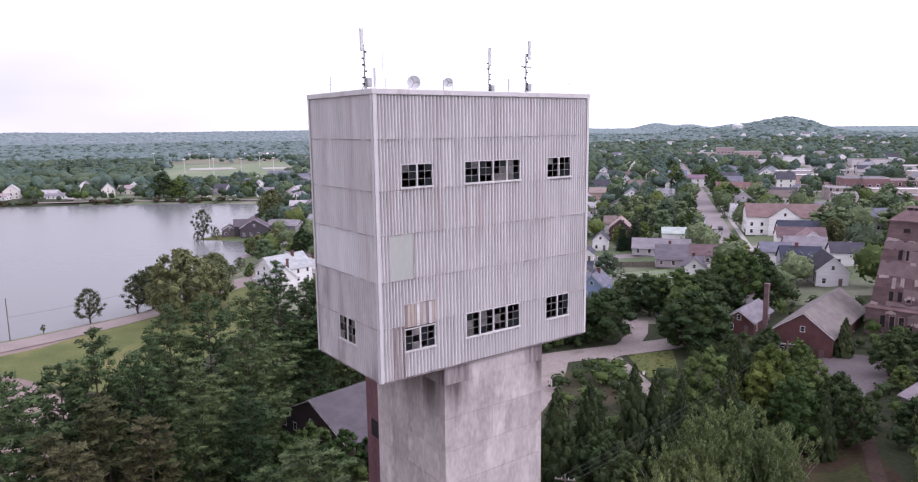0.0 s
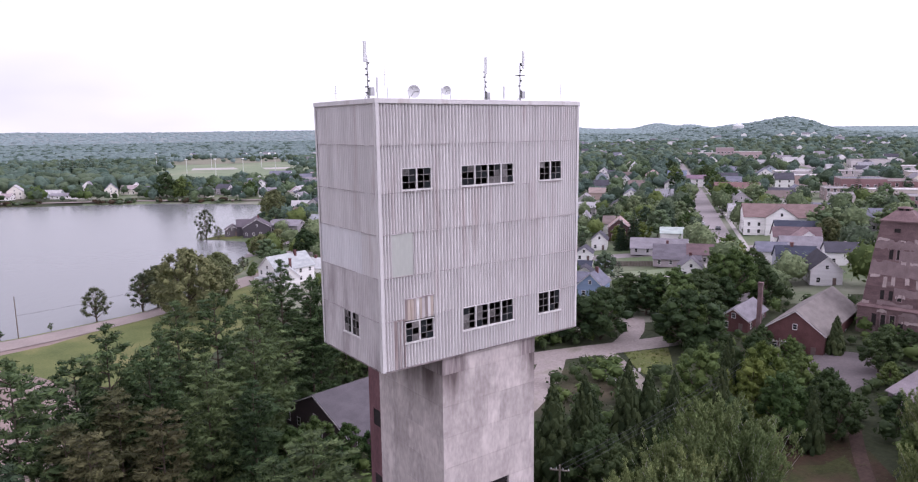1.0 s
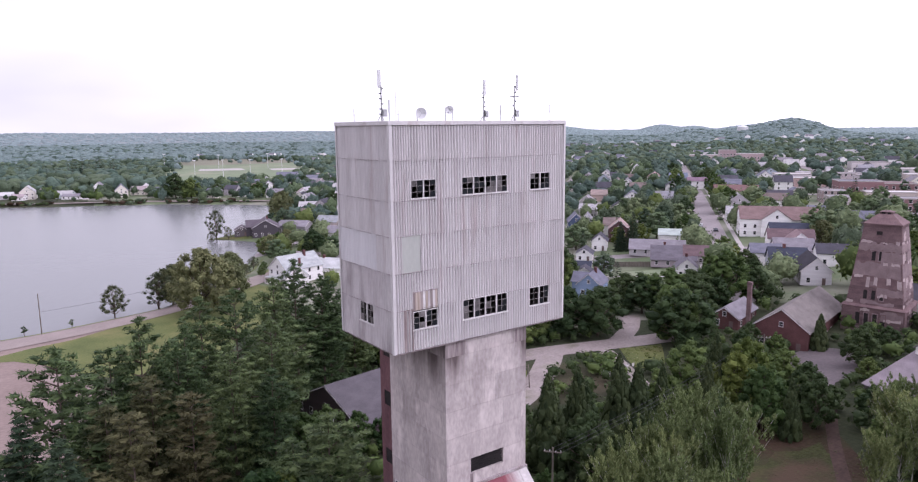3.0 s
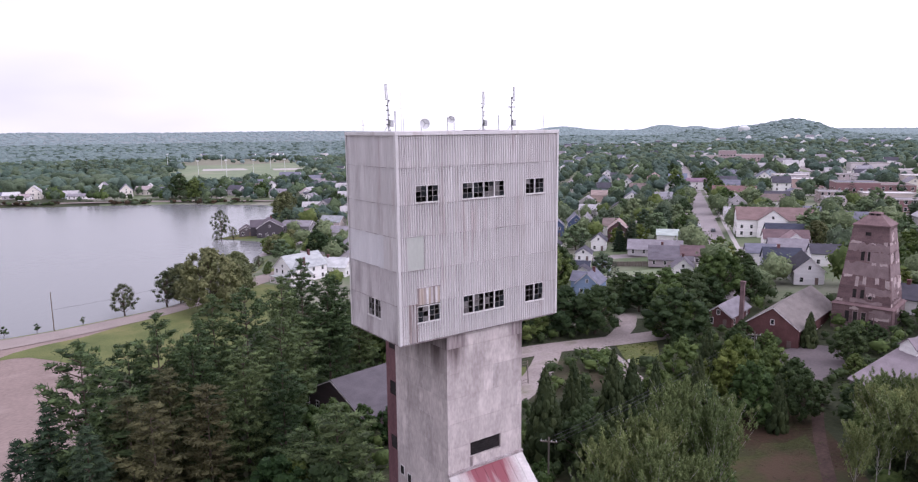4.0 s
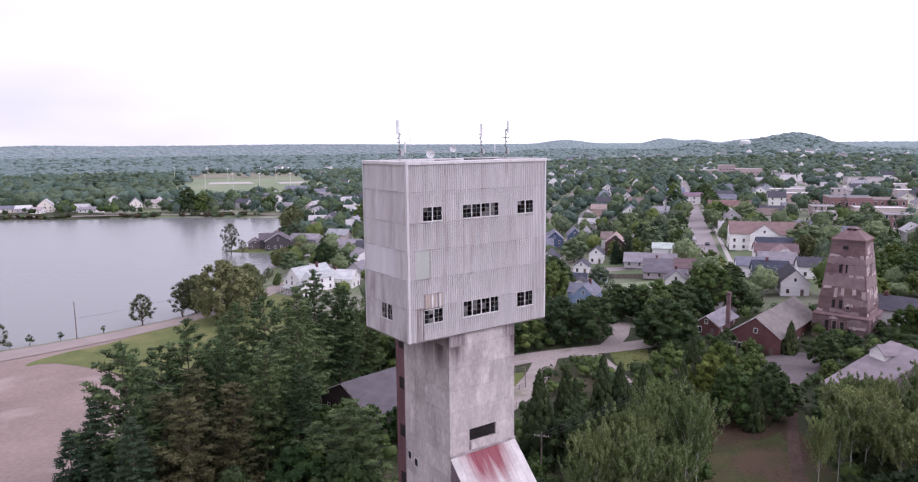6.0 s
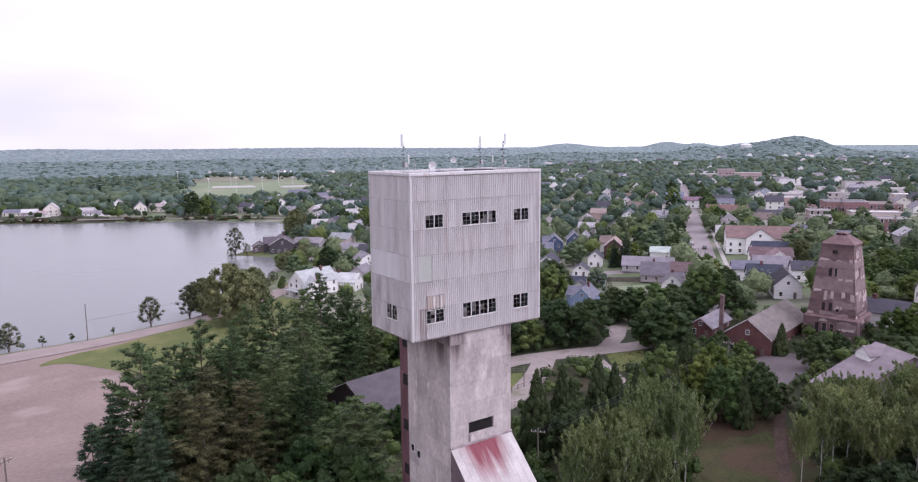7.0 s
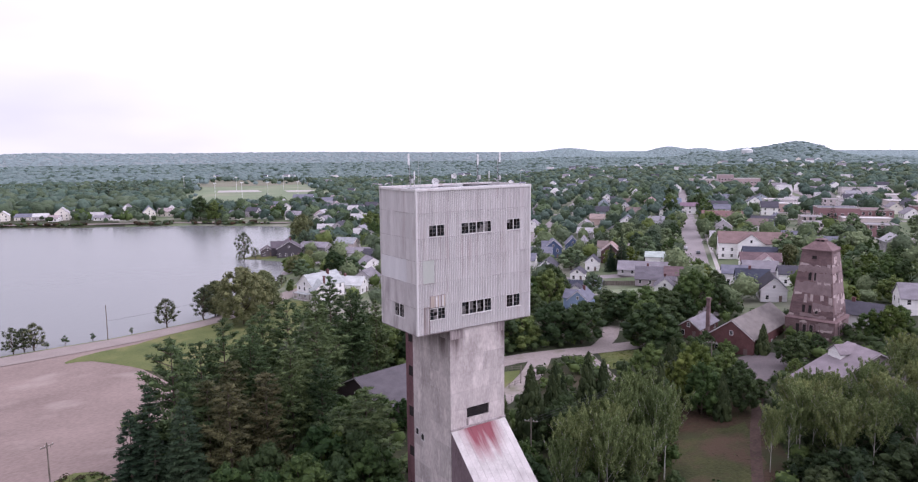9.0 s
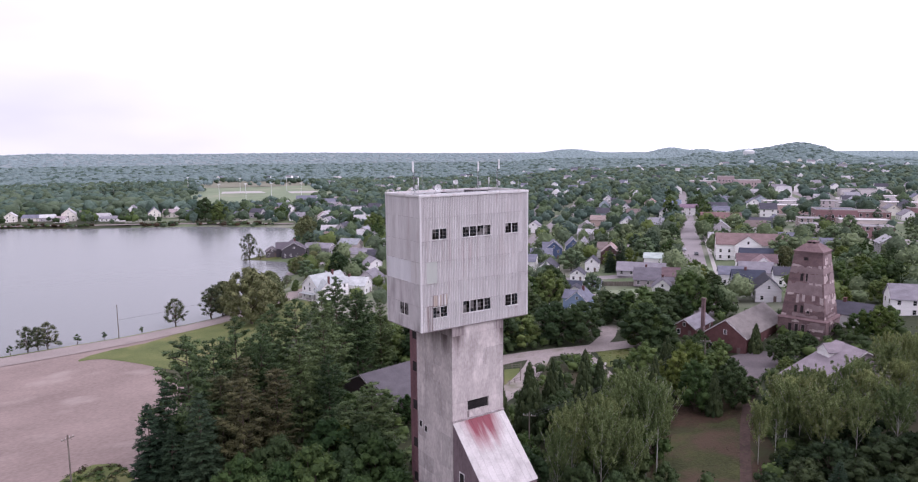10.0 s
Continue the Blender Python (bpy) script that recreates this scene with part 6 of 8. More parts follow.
def conifer(name, height_, width, base, levels, per_level, sprays, seed, leaf, label, style="pine", bark=M_BARK):
    """Whorls of boughs: each bough is a limb hung with flat clumps of needles, shorter towards the top, some missing."""
    r = np.random.default_rng(seed)
    limbs, c, rad, yaw, size = [], [], [], [], []
    ch = height_ - base
    for k in range(levels):
        t = k / (levels - 1)
        z = base + ch * (t ** 0.92) * 0.97
        if style == "pine":
            env = ((1 - t) ** 0.50 * (0.70 + 0.30 * min(1, t * 4 + 0.3)) + 0.08) * (r.uniform(0.80, 1.12) if t < 0.85 else 1.0)
        else:
            env = (1 - t) ** 0.85 + 0.03
        n = max(3, round(per_level * (0.5 + 0.5 * (1 - t))))
        for j in range(n):
            if style == "pine" and r.random() < 0.10:
                continue
            a = 2 * math.pi * (j + r.uniform(-0.3, 0.3)) / n + k * 1.3
            L = width / 2 * env * (r.uniform(0.62, 1.15) if style == "pine" else r.uniform(0.78, 1.1))
            rise = (0.12 + 0.5 * t if style == "pine" else -0.26 + 0.5 * t) + r.uniform(-0.08, 0.10)
            d, side = np.array((math.cos(a), math.sin(a), rise)), np.array((-math.sin(a), math.cos(a), 0.0))
            m = max(1, round(L / (0.95 if style == "pine" else 0.9)))
            for q in range(m):
                s = 1.0 if m == 1 else 0.36 + 0.62 * (q + r.uniform(0.2, 0.8)) / m
                grow = (0.62 + 0.09 * L) * (1.12 - 0.45 * s) * r.uniform(0.8, 1.2)
                up = (0.16 if style == "pine" else 0.05) * L * s * s
                c.append(np.array((0, 0, z + up)) + d * L * s + side * r.uniform(-0.30, 0.30) * L * (1.1 - 0.6 * s))
                rad.append((grow * 1.35, grow * 1.1, grow * (0.36 if style == "pine" else 0.38)))
                yaw.append(a + r.uniform(-0.4, 0.4))
                size.append(0.50 * (0.7 + 0.3 * env))
            if L > 1.2:
                limbs.append(((0, 0, z), tuple((np.array((0, 0, z)) + d * L * 0.8).tolist()), 0.045 + 0.012 * L))
    c.append((0, 0, height_ * 0.975))
    rad.append((0.45, 0.45, height_ * 0.035))
    yaw.append(0.0)
    size.append(0.34)
    v, f = clumps(c, rad, yaw, sprays, np.array(size) * (height_ / 20) ** 0.5, r, 0.64, 0.24, 0.35 if style == "pine" else -0.1, 0.6, 0.22)
    tree = empty(name, pose(0, 0, -200), label=label, category="tree")
    part("trunk", trunk_mesh(name + "_trunk", height_ * 0.95, 0.012 * height_ + 0.04, bark, limbs[::2], random.Random(seed), 0.12), tree)
    part("crown", mesh_of(name + "_crown", v, f, leaf), tree)
    return tree


def poplar_tree(name, height_, width, branches, sprays, seed, leaf, label):
    """A slender poplar: a pale stem with steep branches, each feathered with tufts of leaves that shrink towards its tip."""
    r = np.random.default_rng(seed)
    c, w, yaw, limbs = [], [], [], []
    for k in range(branches):
        t = (k + r.uniform(0, 1)) / branches
        a = k * 2.39996 + r.uniform(-0.4, 0.4)
        reach = width / 2 * (0.55 + 0.45 * math.sin(math.pi * min(1.0, 0.25 + 0.62 * t)) - 0.52 * t * t) * r.uniform(0.55, 1.2) * (1 + 0.2 * math.sin(2 * a + seed))
        foot = np.array((0, 0, height_ * (0.27 + 0.56 * t)))
        tip = foot + np.array((math.cos(a) * reach, math.sin(a) * reach, 1.5 * reach + height_ * r.uniform(0.03, 0.10)))
        tip[2] = min(tip[2], height_ * r.uniform(0.90, 1.02))
        limbs.append((tuple(foot.tolist()), tuple(tip.tolist()), 0.03))
        for q in range(5):
            u = 0.30 + 0.70 * (q + r.uniform(0.2, 0.8)) / 5
            c.append(foot + (tip - foot) * u + r.normal(size=3) * 0.14)
            w.append((0.62 - 0.40 * u) * r.uniform(0.75, 1.25) * width / 6.4)
            yaw.append(a)
    for q in range(5):
        c.append((r.normal() * 0.15, r.normal() * 0.15, height_ * (0.82 + 0.035 * q)))
        w.append(0.42 - 0.05 * q)
        yaw.append(q)
    w = np.array(w)
    v, f = clumps(c, np.stack([w * 0.95, w * 0.85, w * 1.55], -1), yaw, sprays, 0.20, r, 0.46, 0.30, 1.3, 0.3, 0.5)
    tree = empty(name, pose(0, 0, -200), label=label, category="tree")
    part("trunk", trunk_mesh(name + "_trunk", height_ * 0.95, 0.11, M_BIRCH_BARK, limbs[::2], random.Random(seed), 0.2), tree)
    part("crown", mesh_of(name + "_crown", v, f, leaf), tree)
    return tree


def cone_tree(name, height_, width, tufts, sprays, seed, leaf, label):
    """A dense cedar: upright clumps wrapped round a cone down to the ground."""
    r = np.random.default_rng(seed)
    k = np.arange(tufts)
    t = ((k + 0.5) / tufts) ** 1.35
    env = width / 2 * ((1 - t) ** 0.78 * (0.84 + 0.16 * np.minimum(1, t * 6)))
    a = k * 2.39996 + r.uniform(-0.3, 0.3, tufts)
    dist = env * r.uniform(0.60, 0.84, tufts) * (1 + 0.10 * np.sin(a * 2 + seed))
    c = np.stack([np.cos(a) * dist, np.sin(a) * dist, height_ * (0.04 + 0.90 * t)], -1)
    w = (0.24 * env + 0.24) * r.uniform(0.8, 1.25, tufts)
    v, f = clumps(c, np.stack([w, w, w * 1.7], -1), a, sprays, 0.27, r, 0.84, 0.36, 0.8)
    heart = np.array([(0, 0, height_ * 0.30), (0, 0, height_ * 0.58)])
    hv, hf = clumps(heart, np.array([(width * 0.34, width * 0.34, height_ * 0.32), (width * 0.20, width * 0.20, height_ * 0.30)]), (0, 1), 4, 0.3, r, 1.0)
    tree = empty(name, pose(0, 0, -200), label=label, category="tree")
    part("trunk", trunk_mesh(name + "_trunk", height_ * 0.9, 0.16, M_BARK, [], random.Random(seed), 0.1), tree)
    part("crown", mesh_of(name + "_crown", *join((v, f), (hv, hf)), leaf), tree)
    return tree


PLANTED = []


def plant(model, x, y, tall, base_tall, wide=1.0, turn=None, group="", label="", sink=0.15):
    """Sets a copy of a model tree on the land, as tall as told."""
    s = tall / base_tall
    z = float(height(x, y)) - sink
    m = Matrix.Translation((x, y, z)) @ Matrix.Rotation(radians(turn if turn is not None else random.Random(int(x * 37 + y * 91)).uniform(0, 360)), 4, "Z") @ Matrix.Diagonal((s * wide, s * wide, s, 1))
    t = copy_thing(model, m)
    if group or label:
        tagged(t, label, group=group)
    PLANTED.append((x, y))
    return t


pine_a = conifer("pine_tree", 22, 12.6, 1.6, 13, 8, 28, 1, M_PINE, "tall dark green white pine with layered boughs")
pine_b = conifer("pine_tree", 22, 12.2, 1.8, 14, 8, 28, 2, M_PINE, "tall green pine with upswept boughs")
pine_c = conifer("pine_tree", 20, 9.6, 0.8, 16, 8, 26, 3, M_PINE_DRY, "olive-tinged pine with dense boughs")
spruce = conifer("spruce_tree", 16, 7.0, 0.5, 22, 9, 20, 4, M_SPRUCE, "narrow dark green spruce tree", "spruce")
cedar = cone_tree("cedar_tree", 12, 6.4, 90, 24, 5, M_CEDAR, "dense conical dark green cedar")
maple = broadleaf("broadleaf_tree", 11, 9.5, 1.0, 62, 2100, 0.34, 6, M_LEAF_DARK, M_BARK, "dark green rounded maple tree")
bushy = broadleaf("broadleaf_tree", 9, 8, 0.4, 54, 1900, 0.30, 7, M_LEAF, M_BARK, "bushy mid green broadleaf tree")
yellowish = broadleaf("broadleaf_tree", 9, 7.6, 0.5, 54, 1900, 0.30, 8, M_LEAF_YELLOW, M_BARK, "bright yellow-green broadleaf tree")
tall_bushy = broadleaf("broadleaf_tree", 16, 11, 1.0, 95, 3800, 0.36, 17, M_LEAF_MID, M_BARK, "tall bushy mid green broadleaf tree")
dark_bushy = broadleaf("broadleaf_tree", 10, 8.6, 0.3, 70, 2600, 0.26, 27, M_THICKET, M_BARK, "dense dark green broadleaf bush")
poplar = poplar_tree("poplar_tree", 14, 7.0, 40, 36, 9, M_POPLAR, "slender pale green poplar with light bark")
poplar_b = poplar_tree("poplar_tree", 13, 7.4, 42, 36, 10, M_POPLAR, "feathery olive green poplar tree")
willow = broadleaf("willow_tree", 15, 14, 0.9, 170, 8200, 0.34, 12, M_WILLOW, M_BARK, "broad olive green willow tree", droop=0.6, lobe=0.85, heart=0.62)
shore_tree = broadleaf("broadleaf_tree", 10, 9.5, 1.6, 52, 1900, 0.22, 13, M_SHORE, M_BARK, "open-crowned tree on the lake shore", twist=1.2, lobe=0.74, heart=0.58)
shore_tree_b = broadleaf("broadleaf_tree", 10, 8.5, 1.2, 44, 1700, 0.22, 113, M_SHORE, M_BARK, "open-crowned leaning tree on the lake shore", twist=1.6, lobe=0.72, heart=0.58)
sapling = broadleaf("sapling", 3.2, 1.8, 1.2, 8, 200, 0.14, 14, M_LEAF_DARK, M_BARK, "small dark sapling by the lake road")
MODELS = [tall_bushy, dark_bushy, pine_a, pine_b, pine_c, spruce, cedar, maple, bushy, yellowish, poplar, poplar_b, willow, shore_tree, shore_tree_b, sapling]

GROVE = "conifers beside the tower"
for k, (x, y, tall) in enumerate([(-19.4, 45.6, 28.5), (-9.0, 52.0, 29.0), (-12.5, 55.0, 24.5), (1.9, 63.0, 28.0), (8.0, 65.0, 28.0), (17.0, 71.5, 27.5)]):
    plant((pine_a, pine_b)[k % 2], x, y, tall, 22, 0.92 if k == 0 else 0.70 + 0.06 * (k % 3), group=GROVE)
for k, (x, y, tall) in enumerate([(24.5, 80.0, 28.8), (30.5, 81.0, 24.6), (5.4, 42.6, 21.5), (-4.8, 50.5, 25.0), (0.5, 44.5, 25.5), (10.5, 56.0, 24.5), (-2.0, 57.5, 25.5)]):
    plant((pine_b, pine_a)[k % 2], x, y, tall, 22, 0.68 + 0.06 * (k % 3), group=GROVE)
for k, (x, y, tall) in enumerate([(33.0, 83.0, 23.5), (40.0, 86.0, 20.0)]):
    plant((pine_a, pine_b)[k % 2], x, y, tall, 22, 0.75, group=GROVE)
for x, y, tall, md, bt in [(46, 92, 13, bushy, 9), (52, 88, 12, maple, 11), (40, 98, 12, maple, 11), (58, 96, 11, bushy, 9), (48, 104, 11, bushy, 9)]:
    plant(md, x, y, tall, bt, 1.0, group="broadleaf trees behind the pines")
for x, y, tall in [(-14.2, 33.0, 23.2), (-6.4, 38.5, 22.0), (-15.5, 40.0, 22.0), (-9.5, 45.0, 23.0)]:
    plant(pine_c, x, y, tall, 20, 0.88, group=GROVE)
for x, y, tall in [(-27.2, 40.2, 19.8), (-23.8, 43.2, 22.0), (-21.0, 32.5, 22.6), (-24.5, 36.5, 17.0)]:
    plant(spruce, x, y, tall, 16, 0.98, group=GROVE)
for x, y, tall in [(5.9, 26.0, 20.5), (3.5, 31.5, 16.0)]:
    plant(pine_b, x, y, tall, 22, 1.15, group=GROVE)

THICKET = "broadleaf trees at the tower's foot"
for k, (x, y, tall) in enumerate([(-8.6, 18.3, 16.5), (-3.2, 17.7, 14), (-12.9, 19.5, 14), (1.6, 17.2, 15.5), (-17.1, 17.5, 13.5), (2.0, 21.5, 16), (-2.6, 25.3, 17.0), (-5.4, 9.5, 14), (0.2, 8.8, 13.5),
                                  (-11, 26, 15.5), (-18, 24, 15)]):
    plant((tall_bushy, maple, tall_bushy, tall_bushy)[k % 4], x, y, tall, (16, 11, 16, 16)[k % 4], 0.95 if k % 4 != 1 else 0.75, group=THICKET)

CEDARS = "conical cedars by the drive"
for x, y, tall in [(43.6, 28.6, 16.6), (49.5, 28.1, 16.2), (58.0, 27.2, 16.4), (60.5, 25.2, 14.6), (67.7, 26.0, 12.2), (53.5, 30.0, 12.0), (38.5, 31.5, 12.5)]:
    plant(cedar, x, y, tall, 12, 0.68 + 0.22 * ((x * 7.3 + y) % 1.0), group=CEDARS)

POPLARS = "poplars in front of the clearing"
for k, (x, y, tall) in enumerate([(26.5, 1.8, 15.0), (30.4, 2.6, 17.4), (32.6, -2.0, 18.0), (37.0, 0.6, 17.2), (38.6, 5.4, 17.0), (42.6, 3.0, 17.8), (44.0, -1.6, 19.4), (46.6, 4.4, 19.2), (49.6, 0.6, 17.6), (36.7, -4.8, 15.4), (47.5, 9.0, 15.2)]):
    plant((poplar, poplar_b)[k % 2], x, y, tall, (14, 13)[k % 2], 0.72 + 0.10 * (k % 3), group=POPLARS)
for x, y, tall in [(0.5, 27.0, 14.5), (4.2, 23.5, 11.5)]:
    plant(yellowish, x, y, tall, 9, 0.72, group=THICKET)
for k, (x, y, tall) in enumerate([(25.8, 10.2, 11.5), (36, 10, 5), (41, 7, 11.5), (27, 18, 8), (37, 22, 5), (44, 17, 10.5), (50, 12, 11.5), (56, 17, 9.5), (20, 20, 9), (24, 26, 5), (32, 28, 4.5), (46, 22, 11), (62, 20, 8), (39, -1, 12), (52, 4, 11), (18, 10, 11), (28.7, -8.7, 10.5), (26.6, -3.5, 11), (22.6, 4.9, 12), (33, -7, 9.5), (23, -9, 9), (40, -9, 8.5), (35, -13, 8)]):
    plant((bushy, maple)[k % 2] if k < 16 else maple, x, y, tall, (9, 11)[k % 2] if k < 16 else 11, 0.78, group="undergrowth trees by the shaft")
MIXED = "mixed trees before the brick buildings"
for k, (x, y, tall) in enumerate([(80.0, 29.8, 12.0), (87.0, 28.6, 12.6), (89.2, 23.6, 11.6), (94.6, 19.4, 8.6), (87.8, 11.6, 9.6), (74.2, 21.6, 12.2), (77.4, 13.3, 11.4), (77.5, 8.6, 10.6), (81.0, 20.6, 11.8),
                                  (70, 17, 9), (84, 16, 9), (92, 26, 9), (97, 22, 7), (83, 7, 9), (71, 28, 9), (101, 30, 7), (66, 13, 6), (110, 36, 7), (113, 39, 3.6), (104, 41, 4.2), (113, 46, 3.0), (104, 34, 7), (110, 30, 5.5)]):
    plant((bushy, cedar, yellowish, bushy, maple, cedar)[k % 6] if k < 9 else (bushy, maple)[k % 2], x, y, tall, ((9, 12, 9, 9, 11, 12)[k % 6] if k < 9 else (9, 11)[k % 2]), 0.8, group=MIXED)
RIGHT = "pale poplars along the dirt track"
for k, (x, y, tall) in enumerate([(63.5, -10.4, 11.6), (66.8, -11.6, 11.8), (69.2, -12.2, 14.4), (79.4, -12.1, 14.0), (90.0, -14.2, 13.0), (99.0, -15.5, 14.8), (103.9, -16.7, 15.2), (73.0, -22.5, 13.4), (78.8, -26.3, 13.4), (87.5, -2.5, 9.4), (84.0, -4.5, 11.2),
                                  (89.5, -7.5, 9.8), (82.0, -8.5, 12.4), (95.0, -12.5, 12.0), (79.0, -5.0, 11.6), (102.0, -14.0, 15.6), (76.0, -8.0, 12.4), (91.0, -12.6, 11.4), (72.0, -13.0, 14.4), (87.0, -14.0, 13.2), (70.4, -18.6, 11.4), (116.0, -16.0, 14.2),
                                  (70.6, -15.9, 11.6), (85.0, -18.0, 13.4), (94.0, -20.0, 12.8), (88.0, -30.0, 13.0), (98.0, -26.0, 13.0), (108.0, -18.0, 15.0), (76.0, -36.0, 13.0), (120.0, -20.0, 11.0), (82.0, -22.0, 13.0), (91.0, -25.0, 12.6), (70.0, -18.5, 13.2), (78.0, -17.5, 13.4)]):
    plant((poplar_b, poplar)[k % 2], x, y, tall, (13, 14)[k % 2], 0.80 + 0.14 * (k % 3), group=RIGHT)
for k, (x, y, tall) in enumerate([(56.1, -28.0, 9.4), (58.2, -34.4, 8.6), (48.3, -25.3, 8.0), (49.8, -20.7, 7.6), (44, -30, 8), (64, -36, 9), (62.3, -23.7, 9.6), (69, -29, 9.4), (52, -33, 8), (74, -31, 9), (58, -22, 7.5), (82, -33, 9), (66, -24, 8.0), (40, -24, 7), (60, -29, 8.8), (54, -24, 8.2), (72, -26, 9), (78, -22, 8.5), (46, -34, 8.5), (70, -36, 9.5), (60.5, -16.0, 5.0), (64.5, -14.6, 4.6), (71.5, -15.6, 6.0), (76, -12, 6.0), (57, -20, 5.4), (63.5, -19, 6.4), (81, -14, 6.4)]):
    plant(dark_bushy if k % 4 else spruce, x, y, tall * 0.95, 10 if k % 4 else 16, 1.1 if k % 4 else 1.3, group="dark bushes below the poplars")
for k, (x, y, tall) in enumerate([(92, 2.5, 6.0), (86, -3.5, 7), (88, -10, 8.5), (80, -6, 8), (91, 8.5, 5)]):
    plant((maple, bushy)[k % 2], x, y, tall, (11, 9)[k % 2], 1.0, group="bushes beside the dirt track")
DARK = "dark maples along the drive"
for k, (x, y, tall) in enumerate([(79.6, 80.9, 10.2), (85.0, 79.9, 10.0), (94.0, 76.2, 11.8), (99.5, 70.4, 11.6), (110.0, 82.5, 6.6), (121, 80, 10.0), (121.4, 74.6, 9.6), (125.5, 69.4, 11.2), (129.5, 64.7, 10.6), (124.1, 60.4, 10.0), (113.7, 86.3, 4.0), (104, 82, 6),
                                  (97.6, 98.9, 8.5), (88, 92, 8), (108, 96, 7), (80, 84, 8), (70, 80, 8), (62, 78, 8), (88, 108, 9), (100, 112, 9), (112, 108, 8), (105.0, 50.0, 12.6), (109.5, 54.5, 12.0), (133, 60, 8.5)]):
    plant((maple, bushy, maple)[k % 3], x, y, tall * 1.12, (11, 9, 11)[k % 3], 1.15, group=DARK)
for k, (s, o, tall) in enumerate([(55, 10, 12), (74, -10.5, 13), (86, 10.5, 12.5), (112, -11, 13.5), (124, 11, 11), (140, -10.5, 12), (164, 10.5, 13), (178, -11, 12.5), (200, 10.5, 13.5), (222, -10.5, 13), (236, 11, 11.5), (270, -11, 12.5), (292, 11, 13), (20, 11, 9)]):
    plant((maple, bushy, bushy)[k % 3], *at(s, o), tall * (0.95, 1.0, 1.0)[k % 3], (11, 9, 9)[k % 3], 0.9, group="round maples lining the main street")
for x, y, tall, md, bt in [(139.9, 61.5, 15.5, bushy, 9), (143.5, 54.6, 10.5, maple, 11), (125.2, 112.8, 14.5, bushy, 9), (118, 118, 14, bushy, 9), (131, 118, 15, maple, 11), (110, 122, 12.5, bushy, 9), (145.4, 6.9, 9.6, yellowish, 9), (113.0, 14.5, 8.2, maple, 11)]:
    plant(md, x, y, tall, bt, 0.92, group="large garden trees beyond the drive")
for k, (x, y, tall) in enumerate([(173.5, 84.4, 11.4), (167.1, 79.5, 11.0), (158.7, 79.4, 9.0), (160.9, 66.4, 8.0), (152.7, 66.8, 8.6), (166, 72, 9.5), (150, 74, 8)]):
    plant((bushy, yellowish, bushy)[k % 3] if k < 3 else maple, x, y, tall, (9 if k < 3 else 11), 0.95, group="broadleaf trees by the main street")
for x, y, tall, md, bt in [(121.5, 17.0, 6.6, maple, 11), (118.5, 25.0, 8.4, cedar, 12), (120.5, 25.6, 6.0, cedar, 12), (108.0, 10.5, 4.6, bushy, 9), (145.0, 11.0, 7.6, bushy, 9), (153.5, 7.5, 7.2, bushy, 9), (141.5, 19.0, 5.0, bushy, 9), (124.5, 14.0, 5.6, maple, 11), (221.0, 77.0, 9.6, willow, 15), (227, 112, 6.0, cedar, 12), (231, 109, 6.5, cedar, 12)]:
    plant(md, x, y, tall, bt, 1.0, group="trees about the stone tower")

for k, (x, y, tall) in enumerate([(187.4, 38.7, 12.4), (197.0, 36.5, 10.0), (198.8, 31.1, 13.2), (201.2, 26.7, 11.6), (202.8, 22.8, 10.0), (168.6, 29.0, 8.9), (181.4, 22.0, 9.8), (185.4, 27.5, 10.4), (203.3, 49.8, 12.2), (237.7, 63.0, 8.9), (256.0, 62.5, 8.4), (249.6, 48.5, 8.0), (271.9, 51.2, 7.2), (212.7, 43.1, 10.8), (193, 46, 9), (165, 36, 7), (188, 14, 9), (196, 8, 9), (210, 32, 10), (222, 40, 10)]):
    plant((bushy, yellowish, bushy, maple)[k % 4], x, y, tall * 0.92, (9, 9, 9, 11)[k % 4], 1.0, group="broadleaf trees behind the stone tower")

for x, y, tall, md, bt in [(189.5, 136.0, 15.5, spruce, 16), (186.5, 139.5, 12.0, spruce, 16), (197.0, 150.0, 8.0, yellowish, 9), (203.0, 143.0, 8.5, yellowish, 9)]:
    plant(md, x, y, tall, bt, 1.1, group="garden trees by the brown house")
SHORE = "trees along the lake shore"
for x, y, tall, md, bt in [(94.5, 230.0, 11.6, maple, 11), (90.5, 226.0, 7.2, dark_bushy, 10), (81.0, 243.0, 9.2, willow, 15), (86.0, 240.0, 8.2, willow, 15), (130.4, 354.0, 18.0, willow, 15), (64.0, 217.0, 5.4, shore_tree, 10), (58.0, 208.0, 4.6, shore_tree, 10), (100.0, 236.0, 9.0, maple, 11)]:
    plant(md, x, y, tall, bt, 1.0, group="trees beside the lakeside houses")
plant(shore_tree_b, 77.4, 308.4, 16.0, 10, 0.72, group=SHORE, label="tall slender pale tree on a grassy lake point")
for x, y, tall in [(28.5, 158.5, 20.5), (38.0, 168.0, 15.0), (26.0, 180.5, 13.5), (46.5, 190.0, 13.0)]:
    plant(willow, x, y, tall, 15, 1.0, group=SHORE)
